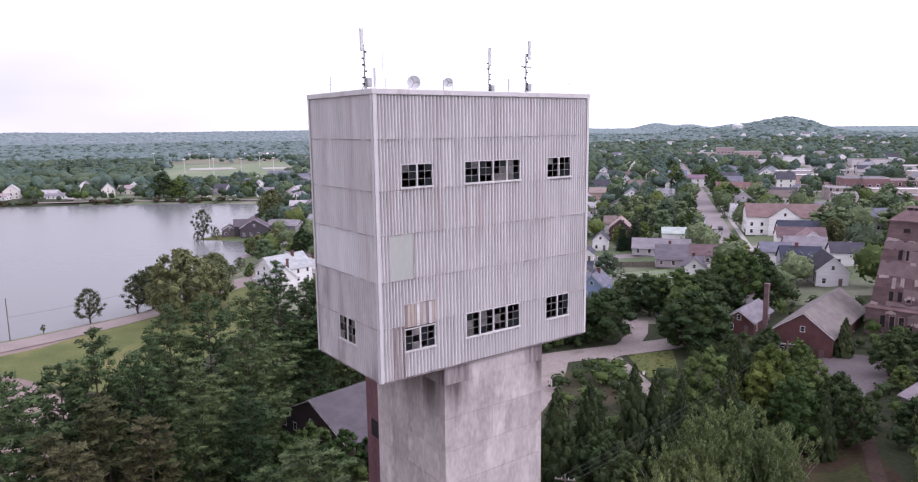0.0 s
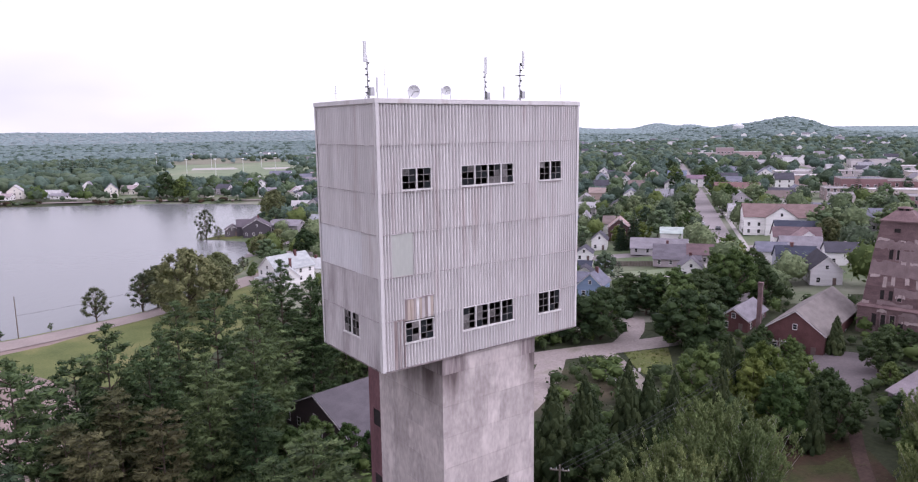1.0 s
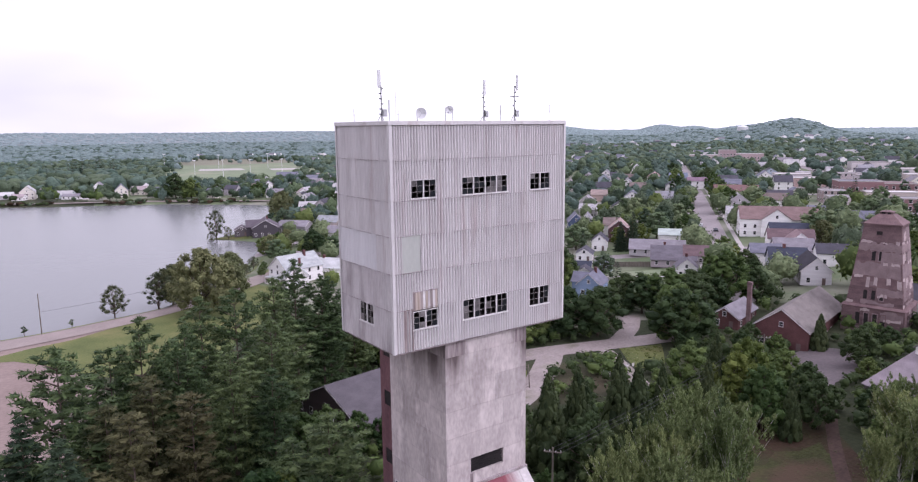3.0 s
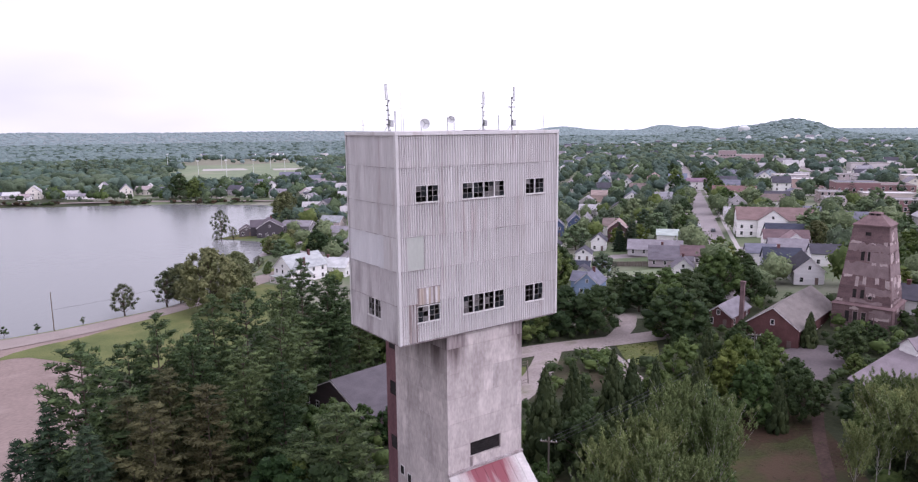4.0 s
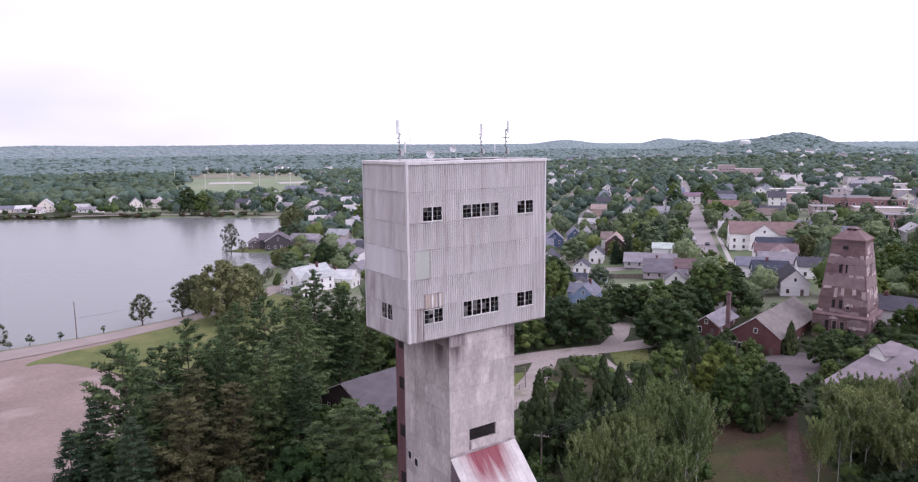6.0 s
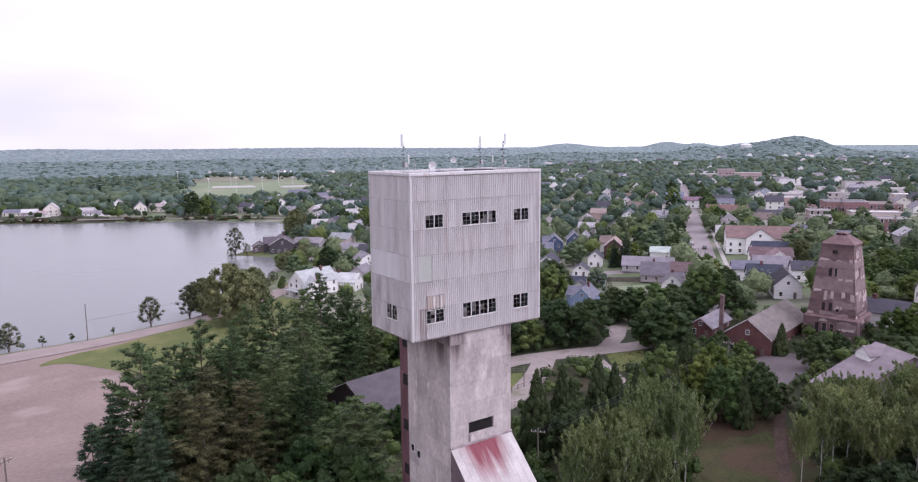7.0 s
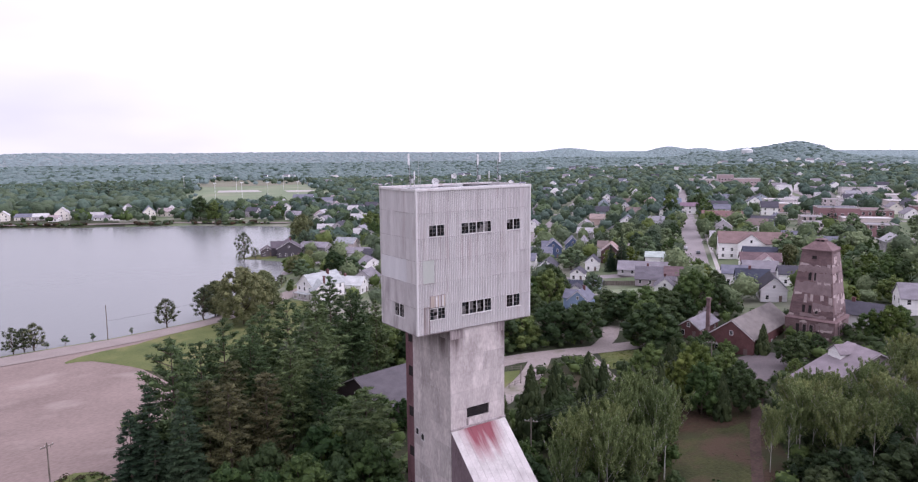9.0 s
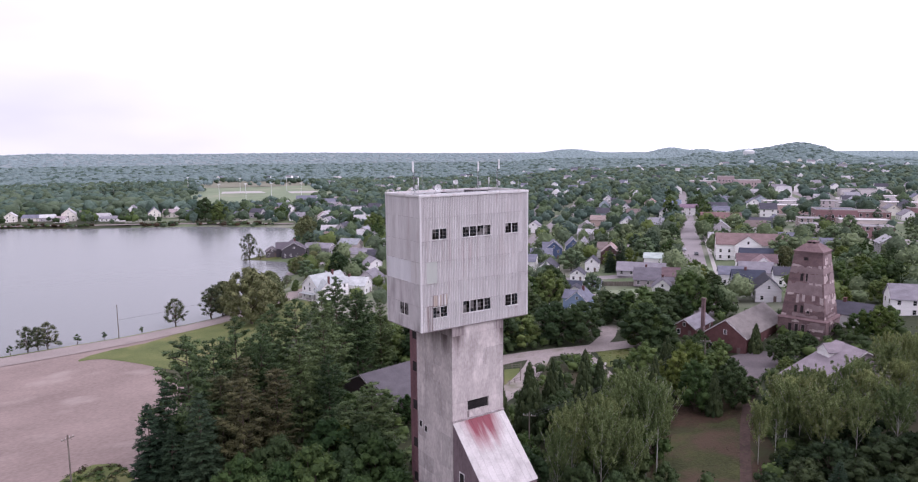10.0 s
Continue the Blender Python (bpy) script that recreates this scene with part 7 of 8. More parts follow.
for x, y, tall in [(20.6, 178.8, 12.6), (25.0, 180.2, 13.6), (7.6, 176.5, 10.6), (-37.5, 170.5, 8.8), (-31.8, 171.3, 9.4), (-34.5, 171.0, 8.0), (82, 304, 7.0), (74.5, 307, 6.0)]:
    plant(shore_tree if x % 2 > 0.8 else shore_tree_b, x, y, tall, 10, 0.95, group=SHORE)
for x, y, tall in [(-23.6, 171.8, 3.6), (-15.8, 172.0, 3.0), (-4.2, 173.6, 2.6), (-42.0, 169.2, 3.2), (-28.6, 171.2, 2.4)]:
    plant(sapling, x, y, tall, 3.2, 1.0, group="saplings by the lake road")
for x, y, tall, md, bt in [(138.2, 375.6, 10.5, willow, 15), (119.1, 281.6, 7.0, maple, 11), (101.8, 243.0, 7.4, maple, 11), (80.0, 249.2, 8.0, bushy, 9), (89, 255, 8, bushy, 9), (116, 268, 8, maple, 11), (109, 252, 7, bushy, 9), (67, 214, 3.2, bushy, 9), (62, 203, 4, bushy, 9),
                           (113.6, 531.9, 21.0, maple, 11), (124, 526, 17, bushy, 9), (182.8, 394.0, 12.0, maple, 11), (178.5, 350.0, 17, bushy, 9), (169.4, 502.0, 13, bushy, 9), (150, 545, 10, maple, 11), (96, 262, 8, willow, 15), (192, 368, 14, maple, 11), (170, 330, 12, bushy, 9)]:
    plant(md, x, y, tall, bt, 1.0, group="trees among the lakeside houses")

# ---- the rest of the town: houses and trees on the street grid ----
SMALL = [broadleaf("broadleaf_tree", 9, 8, 1.0, 24, 430, 0.50, 40 + k, (M_GARDEN, M_GARDEN_DARK, M_GARDEN)[k], M_BARK, "rounded green street tree") for k in range(3)]
SMALL.append(conifer("conifer_tree", 10, 4.6, 0.6, 12, 6, 8, 44, M_SPRUCE, "small dark green garden conifer", "spruce"))
MODELS += SMALL
HOMES = [ob.matrix_basis.translation.copy() for ob in scene.objects if ob.parent is None and ob.get("category") in ("house", "hall", "large building", "brick building", "school", "garage", "outbuilding", "lodge")]
HOMES = [(v.x, v.y) for v in HOMES]


def along_view(x, y):
    dx, dy = x - CENTRE[0], y - CENTRE[1]
    return dx * math.sin(HEADING) + dy * math.cos(HEADING), dx * math.cos(HEADING) - dy * math.sin(HEADING)


def clear(x, y, spots, gap):
    return all((x - a) ** 2 + (y - b) ** 2 > gap * gap for a, b in spots)


def on_street(x, y, margin):
    q = np.array((x, y)) - STREET
    s, o = float(q @ U), float(q @ V)
    if s > -40 and (min(abs(o - k) for k in (0, 95, -95, 190, -190)) < 5 + margin):
        return True
    return min(abs(s - k) for k in (-22, 62, 150, 250, 360, 480)) < 4.5 + margin and abs(o) < 260


hr = random.Random(21)
walls_ = [WHITE, WHITE, CREAM, GREYW, WHITE, paint("a9b2bf"), paint("b4b0ae"), WHITE]
roofs_ = [GREYR, SLATE, SLATE, DARKR, BROWNR, DARKR, GREYR, shingle("8f8d94"), shingle("a3a0a4")]
FILL = []
for i in range(9000):
    if len(FILL) >= 122:
        break
    s, o = hr.uniform(-60, 520), hr.uniform(-300, 460)
    x, y = at(s, o)
    d, lat = along_view(x, y)
    if d < 285 or d > 680 or abs(lat) > 0.66 * d or on_street(x, y, 7) or not clear(x, y, HOMES, 16.5) or edge_distance(LAKE, np.array([x]), np.array([y]))[0] < 25 or lat < -0.33 * d or bool(inside(LAKE, np.array([x]), np.array([y]))[0]):
        continue
    HOMES.append((x, y))
    FILL.append((x, y))
    w, dd = hr.uniform(7, 9.5), hr.uniform(9, 13)
    house(x, y, hr.choice((G1, G2)), w, dd, hr.choice((3.4, 4.6, 5.6)), hr.uniform(2.4, 3.6), hr.choice(walls_), hr.choice(roofs_), "gabled timber house among street trees", far=True, door=False, floors=hr.choice((1, 2)), group="town houses")
FAR_SHORE = [(-6, 634, 60, 9, 15, 3.2, 2.4), (5, 626, 75, 8, 12, 3.4, 2.4), (13, 606, 60, 8, 9, 3.0, 2.2), (20, 614, -12, 11, 12, 6.4, 4.6), (31, 630, -5, 7, 9, 4.0, 3.2), (45, 604, 60, 9, 13, 3.6, 2.6),
             (52, 588, 62, 8, 22, 2.8, 1.6), (72, 616, -20, 8, 9, 7.4, 3.8), (84, 586, -10, 10, 12, 5.6, 5.0), (99, 592, 62, 8, 12, 4.6, 3.0), (106, 600, -15, 9, 10, 5.4, 3.8), (112, 582, 70, 9, 14, 4.0, 2.8),
             (146, 532, -18, 9, 10, 4.8, 3.6), (206, 600, 60, 9, 14, 4.6, 3.0), (199, 557, -20, 10, 12, 5.0, 3.8), (180, 492, 60, 9, 13, 4.0, 3.0), (262, 668, 60, 12, 22, 5.0, 4.0), (234, 573, -18, 9, 12, 5.4, 3.8),
             (264, 613, 62, 10, 16, 5.0, 3.4), (243, 540, -20, 10, 12, 5.6, 4.0), (280, 598, 60, 9, 14, 5.0, 3.0), (242, 503, 62, 9, 13, 4.6, 3.2), (160, 378, 60, 9, 15, 4.4, 2.8), (173, 380, -15, 9, 12, 4.8, 3.4),
             (165, 335, 62, 9, 13, 4.6, 3.0), (221, 620, -20, 8, 10, 5.0, 3.4), (252, 575, 60, 9, 12, 4.6, 3.0), (215, 640, 60, 8, 12, 4.4, 3.0), (-60, 640, 70, 9, 14, 3.4, 2.4), (-22, 636, -8, 9, 10, 5.2, 3.4),
             (194, 470, -20, 9, 11, 4.8, 3.4), (210, 430, 60, 9, 13, 4.6, 3.0), (226, 465, -18, 9, 11, 5.2, 3.6), (290, 640, 60, 9, 13, 4.8, 3.0), (300, 560, -18, 9, 12, 5.2, 3.4)]
for x, y, turn, w, d, h, rise in FAR_SHORE:
    house(x, y, turn, w, d, h, rise, hr.choice((WHITE, WHITE, CREAM, WHITE, GREYW, paint("b9c0c4"))), hr.choice((shingle("a7a4a6"), GREYR, shingle("b9b7b8"), SLATE, shingle("9d9092"))), "pale house near the far lake shore", far=True, door=False, floors=2 if h > 5 else 1, group="far shore houses")
    HOMES.append((x, y))

HOMES += [(184, 60), (190, 66), (198, 80), (206, 84), (216, 92), (188, 86), (194, 94), (202, 101), (199, 70)]      # gardens kept open
tr_ = random.Random(5)
count = 0
for i in range(12000):
    if count >= 75:
        break
    s, o = tr_.uniform(-90, 620), tr_.uniform(-360, 440)
    x, y = at(s, o)
    d, lat = along_view(x, y)
    if d < 250 or d > 420 or abs(lat) > 0.68 * d or lat < -0.3 * d or on_street(x, y, 0.5) or not clear(x, y, HOMES, 7.5) or edge_distance(LAKE, np.array([x]), np.array([y]))[0] < 12 or not clear(x, y, PLANTED, 5.0):
        continue
    if bool(inside(LAKE, np.array([x]), np.array([y]))[0]):
        continue
    count += 1
    md = SMALL[tr_.choice((0, 0, 1, 1, 2, 2, 3))]
    plant(md, x, y, tr_.uniform(6.5, 12.5), 10 if md is SMALL[3] else 9, tr_.uniform(0.85, 1.15), group="street trees of the town")
SHORE_TREES = [(27, 578, 9), (31, 575, 11), (35, 580, 10), (29, 584, 8), (58, 556, 10), (62, 552, 9), (66, 560, 12), (70, 553, 10), (74, 547, 8), (79, 544, 7), (54, 566, 9), (46, 562, 5), (100, 530, 9), (106, 536, 12), (118, 533, 15), (124, 530, 14), (130, 524, 12), (137, 519, 9), (-10, 596, 6), (-30, 606, 8), (8, 588, 7)]
for i in range(170):
    x = tr_.uniform(-120, 310)
    y = 650 - 0.42 * x + (tr_.uniform(14, 110) if i < 60 else tr_.uniform(-36, 20))
    if clear(x, y, HOMES, 7.5) and not inside(LAKE, np.array([x]), np.array([y]))[0] and edge_distance(LAKE, np.array([x]), np.array([y]))[0] > 5:
        SHORE_TREES.append((x, y, tr_.uniform(5, 12)))
for k in range(11):
    plant(SMALL[3], 80 + k * 4.6, 868 - k * 1.6 + 9 * (k % 3), 17 + 2.4 * (k % 4), 10, 1.1, group="dark conifers beyond the far shore")
for x, y, tall in [(19, 55, 9), (23, 52, 8), (14, 52, 10), (17, 47, 9), (27, 50, 7)]:
    plant(tall_bushy, x, y, tall, 16, 1.0, group="bushes beside the lodge")
for md in MODELS:
    for ob in list(md.children_recursive) + [md]:
        bpy.data.objects.remove(ob)

# ---- woods and bushes too many to count ----
def dome_template(seg, rings, leaves, leaf, r, core):
    """One crown, a metre tall and about as wide: a lumpy mass of foliage with loose leaves standing off it."""
    lump = unit(r.normal(size=(13, 3)) * np.array((1, 1, 0.7)) + np.array((0, 0, 0.35)))

    def out(d):
        near = np.arccos(np.clip(d @ lump.T, -1, 1))
        return 0.31 + 0.21 * np.exp(-(near / 0.34) ** 2).max(1)

    d = [(0.0, 0.0, 1.0)]
    for k in range(1, rings + 1):
        th = math.radians(128) * k / rings
        for q in range(seg):
            a = 2 * math.pi * (q + 0.5 * (k % 2)) / seg
            d.append((math.sin(th) * math.cos(a), math.sin(th) * math.sin(a), math.cos(th)))
    d = unit(np.array(d) + r.normal(size=(len(d), 3)) * 0.06)
    v = d * out(d)[:, None] * core + np.array((0, 0, 0.52))
    tri = [(0, 1 + q, 1 + (q + 1) % seg) for q in range(seg)]
    for k in range(1, rings):
        a0, b0 = 1 + (k - 1) * seg, 1 + k * seg
        for q in range(seg):
            q2 = (q + 1) % seg
            tri += [(a0 + q, b0 + q, b0 + q2), (a0 + q, b0 + q2, a0 + q2)]
    f = np.array([t + (t[2],) for t in tri])
    if not leaves:
        return v, np.array(tri)
    e = unit(r.normal(size=(leaves, 3)) + np.array((0, 0, 0.35)))
    p = e * (out(e) * r.uniform(0.86, 1.12, leaves))[:, None] + np.array((0, 0, 0.52))
    lv, lf = cards(p, e + r.normal(size=(leaves, 3)) * 0.4 + np.array((0, 0, 0.2)), leaf, 1.0, r)
    return np.concatenate([v, lv]), tri + [tuple(q) for q in (lf + len(v)).tolist()]


def scatter(name, label, category, x, y, tall, wide, seg, rings, leaves, leaf, mats, seed, sink=0.1, core=1.0):
    """Crowns set on the land, each turned and sized by itself, joined into one mesh."""
    r = np.random.default_rng(seed)
    temps = [dome_template(seg, rings, leaves, leaf, r, core) for k in range(9)]
    n = len(x)
    pick, turn = r.integers(0, 9, n), r.uniform(0, 2 * np.pi, n)
    kind = r.integers(0, len(mats), n)
    z = height(x, y)
    verts, faces, idx, base = [], [], [], 0
    for k in range(9):
        q, f = temps[k]
        for s in np.where(pick == k)[0].tolist():
            c, sn, w, h = math.cos(turn[s]), math.sin(turn[s]), tall[s] * wide[s], tall[s]
            verts.append(np.stack([(q[:, 0] * c - q[:, 1] * sn) * w + x[s], (q[:, 0] * sn + q[:, 1] * c) * w + y[s], (q[:, 2] - sink) * h + z[s]], -1))
            faces += [tuple(u + base for u in g) for g in (f.tolist() if isinstance(f, np.ndarray) else f)]
            idx += [int(kind[s])] * len(f)
            base += len(q)
    me = mesh_of(name, np.concatenate(verts), faces, *mats, index=idx, smooth=True)
    return tagged(new(name, me), label, category, kind="stuff")


def polar(count, r0, r1, a0, a1, seed, power=2.0):
    r = np.random.default_rng(seed)
    rad = r.uniform(r0 ** power, r1 ** power, count) ** (1 / power)
    az = np.radians(r.uniform(a0, a1, count))
    return CENTRE[0] + rad * np.sin(HEADING + az), CENTRE[1] + rad * np.cos(HEADING + az), rad, np.degrees(az)


FIELD = np.array([(150, 720), (250, 675), (350, 765), (415, 960), (480, 1180), (330, 1310), (250, 1140), (195, 940)], float)
HOME = np.array(HOMES)


def thinned(x, y, gap):
    """Keeps places no nearer to one another than the gap."""
    cells, keep = {}, []
    for i, (a, b) in enumerate(zip(x.tolist(), y.tolist())):
        ca, cb = int(a // gap), int(b // gap)
        if all((a - p) ** 2 + (b - q) ** 2 > gap * gap for da in (-1, 0, 1) for db in (-1, 0, 1) for p, q in cells.get((ca + da, cb + db), ())):
            cells.setdefault((ca, cb), []).append((a, b))
            keep.append(i)
    return np.array(keep, int)


def away_from_homes(x, y, gap):
    ok = np.ones(len(x), bool)
    for a, b in HOME:
        ok &= (x - a) ** 2 + (y - b) ** 2 > gap * gap
    return ok


def off_streets(x, y, margin):
    s, o = (x - STREET[0]) * U[0] + (y - STREET[1]) * U[1], (x - STREET[0]) * V[0] + (y - STREET[1]) * V[1]
    main = np.min([np.abs(o - k) for k in (0, 95, -95, 190, -190)], 0) < 5 + margin
    cross = np.min([np.abs(s - k) for k in (-22, 62, 150, 250, 360, 480)], 0) < 4 + margin
    return ~(((s > -40) & main & (s < 700)) | (cross & (np.abs(o) < 260)))


def dry(x, y, gap=8):
    return ~inside(LAKE, x, y) & (edge_distance(LAKE, x, y) > gap)


# canopy over the town's back gardens
x, y, rad, az = polar(26000, 235, 760, -22, 36, 31)
ok = away_from_homes(x, y, 8.6) & off_streets(x, y, 1.5) & dry(x, y, 12) & ~inside(FIELD, x, y) & (rad > np.where(az > 21, 236, 262)) & ((x - 139) ** 2 + (y - 24) ** 2 > 400) & ((x - 126) ** 2 + (y - 38) ** 2 > 500) & ((x - 147) ** 2 + (y - 40) ** 2 > 300) & ~((az < -9) & (rad < 330)) & ~((az > 22) & (rad > 385) & (np.random.default_rng(1).random(len(x)) < 0.93))
DOWNTOWN = np.array([(262, 88), (282, 48), (420, 50), (500, 130), (410, 160), (330, 125)], float)
ok &= ~(inside(DOWNTOWN, x, y) & (np.random.default_rng(4).random(len(x)) < 0.8))
ok &= ~((az > 8) & (az < 17) & (rad < 345)) & ((x - 226) ** 2 + (y - 96) ** 2 > 260) & ((x - 217) ** 2 + (y - 105) ** 2 > 200)
x, y = x[ok], y[ok]
keep = thinned(x, y, 10.0)
keep = keep[np.random.default_rng(3).random(len(keep)) < 0.88][:1700]
x, y = x[keep], y[keep]
rr = np.random.default_rng(32)
near = np.hypot(x - CENTRE[0], y - CENTRE[1]) < 440
scatter("garden_trees", "green canopy of garden trees between the houses", "trees", x[near], y[near], rr.uniform(7, 14.5, near.sum()), rr.uniform(0.85, 1.15, near.sum()), 12, 7, 210, 0.046, [M_GARDEN, M_GARDEN_DARK, M_GARDEN, M_LEAF], 33, 0.1, 0.88)
scatter("garden_trees", "haze-tinted canopy of trees in the far town", "trees", x[~near], y[~near], rr.uniform(7, 13.5, (~near).sum()), rr.uniform(0.9, 1.25, (~near).sum()), 10, 6, 110, 0.052, [M_FARWOOD, M_GARDEN, M_GARDEN_DARK, M_FARWOOD], 34, 0.1, 0.92)
# woods beyond the town and behind the far shore
x, y, rad, az = polar(30000, 620, 1350, -38, 38, 41)
ok = away_from_homes(x, y, 11.0) & ~((rad < 830) & (az > -21) & (az < -9)) & dry(x, y, 10) & ~inside(FIELD, x, y) & ~((rad < 760) & (az > -16)) & ~((az > 20) & (rad < 900) & (np.random.default_rng(2).random(len(x)) < 0.85))
ok &= ~((az < -9) & (rad < 830) & (y < 663 - 0.42 * x))
x, y, rad = x[ok], y[ok], rad[ok]
keep = thinned(x, y, 8.6)[:4300]
x, y, rad = x[keep], y[keep], rad[keep]
rr = np.random.default_rng(42)
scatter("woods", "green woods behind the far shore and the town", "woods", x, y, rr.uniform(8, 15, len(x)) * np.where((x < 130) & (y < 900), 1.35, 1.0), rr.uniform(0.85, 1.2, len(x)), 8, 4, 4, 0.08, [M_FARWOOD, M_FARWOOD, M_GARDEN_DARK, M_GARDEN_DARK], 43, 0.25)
# trees standing round the sports field and on the bare ground behind it
r6 = np.random.default_rng(45)
edge = np.concatenate([FIELD[k] + (FIELD[(k + 1) % len(FIELD)] - FIELD[k]) * u[:, None] for k, u in ((k, r6.random(5 if k in (0, 1, 7) else 20)) for k in range(len(FIELD)))])
edge = edge + (FIELD.mean(0) - edge) * (0.22 * r6.random((len(edge), 1)) ** 1.6 - 0.02) + r6.normal(size=edge.shape) * 4
edge = np.concatenate([edge, np.stack([r6.uniform(250, 470, 40), r6.uniform(1060, 1280, 40)], -1)])
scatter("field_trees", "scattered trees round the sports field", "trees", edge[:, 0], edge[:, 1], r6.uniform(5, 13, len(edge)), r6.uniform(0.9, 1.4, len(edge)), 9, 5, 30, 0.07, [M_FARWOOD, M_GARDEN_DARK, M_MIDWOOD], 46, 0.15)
# shrubs along the far shore
x, y = r6.uniform(-140, 150, 9000), r6.uniform(470, 640, 9000)
d = edge_distance(LAKE, x, y)
ok = ~inside(LAKE, x, y) & (d > 2.0) & (d < 11) & (np.sin(x * 0.11) + np.sin(x * 0.047 + 2) > -0.5)
x, y = x[ok][:200], y[ok][:200]
scatter("shore_shrubs", "low dark shrubs along the far shore", "shrubs", x, y, r6.uniform(1.2, 3.6, len(x)), r6.uniform(1.2, 2.2, len(x)), 7, 4, 16, 0.1, [M_LEAF_DARK, M_GARDEN_DARK, M_WEED], 48, 0.15)
xs, ys, ts = np.array(SHORE_TREES).T
scatter("shore_trees", "rounded green trees among the houses on the far shore", "trees", xs, ys, ts, rr.uniform(0.85, 1.15, len(xs)), 10, 6, 70, 0.06, [M_LEAF, M_LEAF_DARK, M_GARDEN_DARK], 47, 0.08, 0.9)
x, y, rad, az = polar(24000, 1250, 2300, -38, 38, 51)
ok = ~inside(FIELD, x, y)
x, y, rad = x[ok], y[ok], rad[ok]
keep = thinned(x, y, 12.5)[:7000]
x, y, rad = x[keep], y[keep], rad[keep]
rr = np.random.default_rng(52)
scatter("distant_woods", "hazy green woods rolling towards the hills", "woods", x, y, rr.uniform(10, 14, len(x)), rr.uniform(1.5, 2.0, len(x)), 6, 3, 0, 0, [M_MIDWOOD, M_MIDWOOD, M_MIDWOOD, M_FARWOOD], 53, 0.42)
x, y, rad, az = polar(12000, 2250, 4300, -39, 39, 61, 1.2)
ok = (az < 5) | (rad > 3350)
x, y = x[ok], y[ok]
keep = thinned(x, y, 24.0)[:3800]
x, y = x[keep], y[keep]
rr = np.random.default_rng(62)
scatter("backdrop_woods", "haze-tinted blue-grey woods towards the horizon", "woods", x, y, rr.uniform(10, 14, len(x)), rr.uniform(2.4, 3.2, len(x)), 6, 2, 0, 0, [M_HILLS], 63, 0.5)
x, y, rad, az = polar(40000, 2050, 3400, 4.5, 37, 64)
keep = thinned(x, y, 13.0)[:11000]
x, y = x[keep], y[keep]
scatter("backdrop_woods", "haze-tinted blue-grey woods on the far hills", "woods", x, y, rr.uniform(8, 11, len(x)), rr.uniform(2.0, 2.7, len(x)), 6, 2, 0, 0, [M_HILLS], 65, 0.5)

# pale houses too far off to tell apart
def far_homes(count, seed):
    r = np.random.default_rng(seed)
    x, y, rad, az = polar(count * 6, 640, 1500, -21, 37, seed, 1.3)
    ok = ~inside(FIELD, x, y) & dry(x, y, 20) & away_from_homes(x, y, 16) & ((az > -9) | (rad > 900))
    x, y = x[ok], y[ok]
    keep = thinned(x, y, 15)[:count]
    x, y = x[keep], y[keep]
    mats = [WHITE, CREAM, WHITE, GREYR, SLATE, shingle("a7a4a6"), DARKR]
    verts, faces, idx = [], [], []
    z = height(x, y)
    for i in range(len(x)):
        a = radians(38.5 + 90 * r.integers(0, 2) + r.uniform(-6, 6))
        w, d, h, up = r.uniform(3.4, 5), r.uniform(4.5, 7), r.uniform(4, 6.5), r.uniform(2.5, 4)
        loc = [(-w, -d, -1), (w, -d, -1), (w, -d, h), (0, -d, h + up), (-w, -d, h), (-w, d, -1), (w, d, -1), (w, d, h), (0, d, h + up), (-w, d, h)]
        k = len(verts)
        verts += [(x[i] + p * math.cos(a) - q * math.sin(a), y[i] + p * math.sin(a) + q * math.cos(a), z[i] + t) for p, q, t in loc]
        faces += [(k, k + 1, k + 2, k + 3, k + 4), (k + 9, k + 8, k + 7, k + 6, k + 5), (k, k + 4, k + 9, k + 5), (k + 1, k + 6, k + 7, k + 2), (k + 4, k + 3, k + 8, k + 9), (k + 3, k + 2, k + 7, k + 8)]
        wall, roof = int(r.integers(0, 3)), int(3 + r.integers(0, 4))
        idx += [wall] * 4 + [roof] * 2
    return tagged(new("distant_houses", mesh_of("distant_houses", verts, faces, *mats, index=idx)), "pale gabled houses scattered through the far town", "houses", kind="stuff")


far_homes(150, 81)

# undergrowth about the tower and beside the track
BARE = [np.array(p, float) for p in ([(-300, 10), (-60, 20), (-40, 34), (-22, 56), (-12, 80), (-4, 108), (-7, 126), (-20, 146), (60, 190), (80, 250), (-300, 200)],
                                     [(45, -2), (52, -13), (66, -13), (82, 2), (91, 15), (84, 21), (68, 13)], [(97, 11), (103, 13), (113.5, 10), (124, 14), (122, 27), (112, 30), (108, 29), (99, 20)],
                                     [(44, 44), (56, 47), (66, 53), (78, 61), (86, 64), (88, 56), (77, 38), (81, 37), (88, 46), (93, 43.5), (106, 53), (112, 54), (112, 57), (96, 68), (82, 76), (68, 78), (56, 72), (58, 66), (54, 55), (44, 50)],
                                     [(4, -9), (15, -9), (15, 13), (4, 13)], [(40, -25), (57, -15), (102, 12), (98, 17), (54, -11)], [(22, 53), (50, 56), (52, 82), (22, 79)], [(98, 58), (108, 59), (121, 74), (116, 80), (104, 69), (97, 68)])]
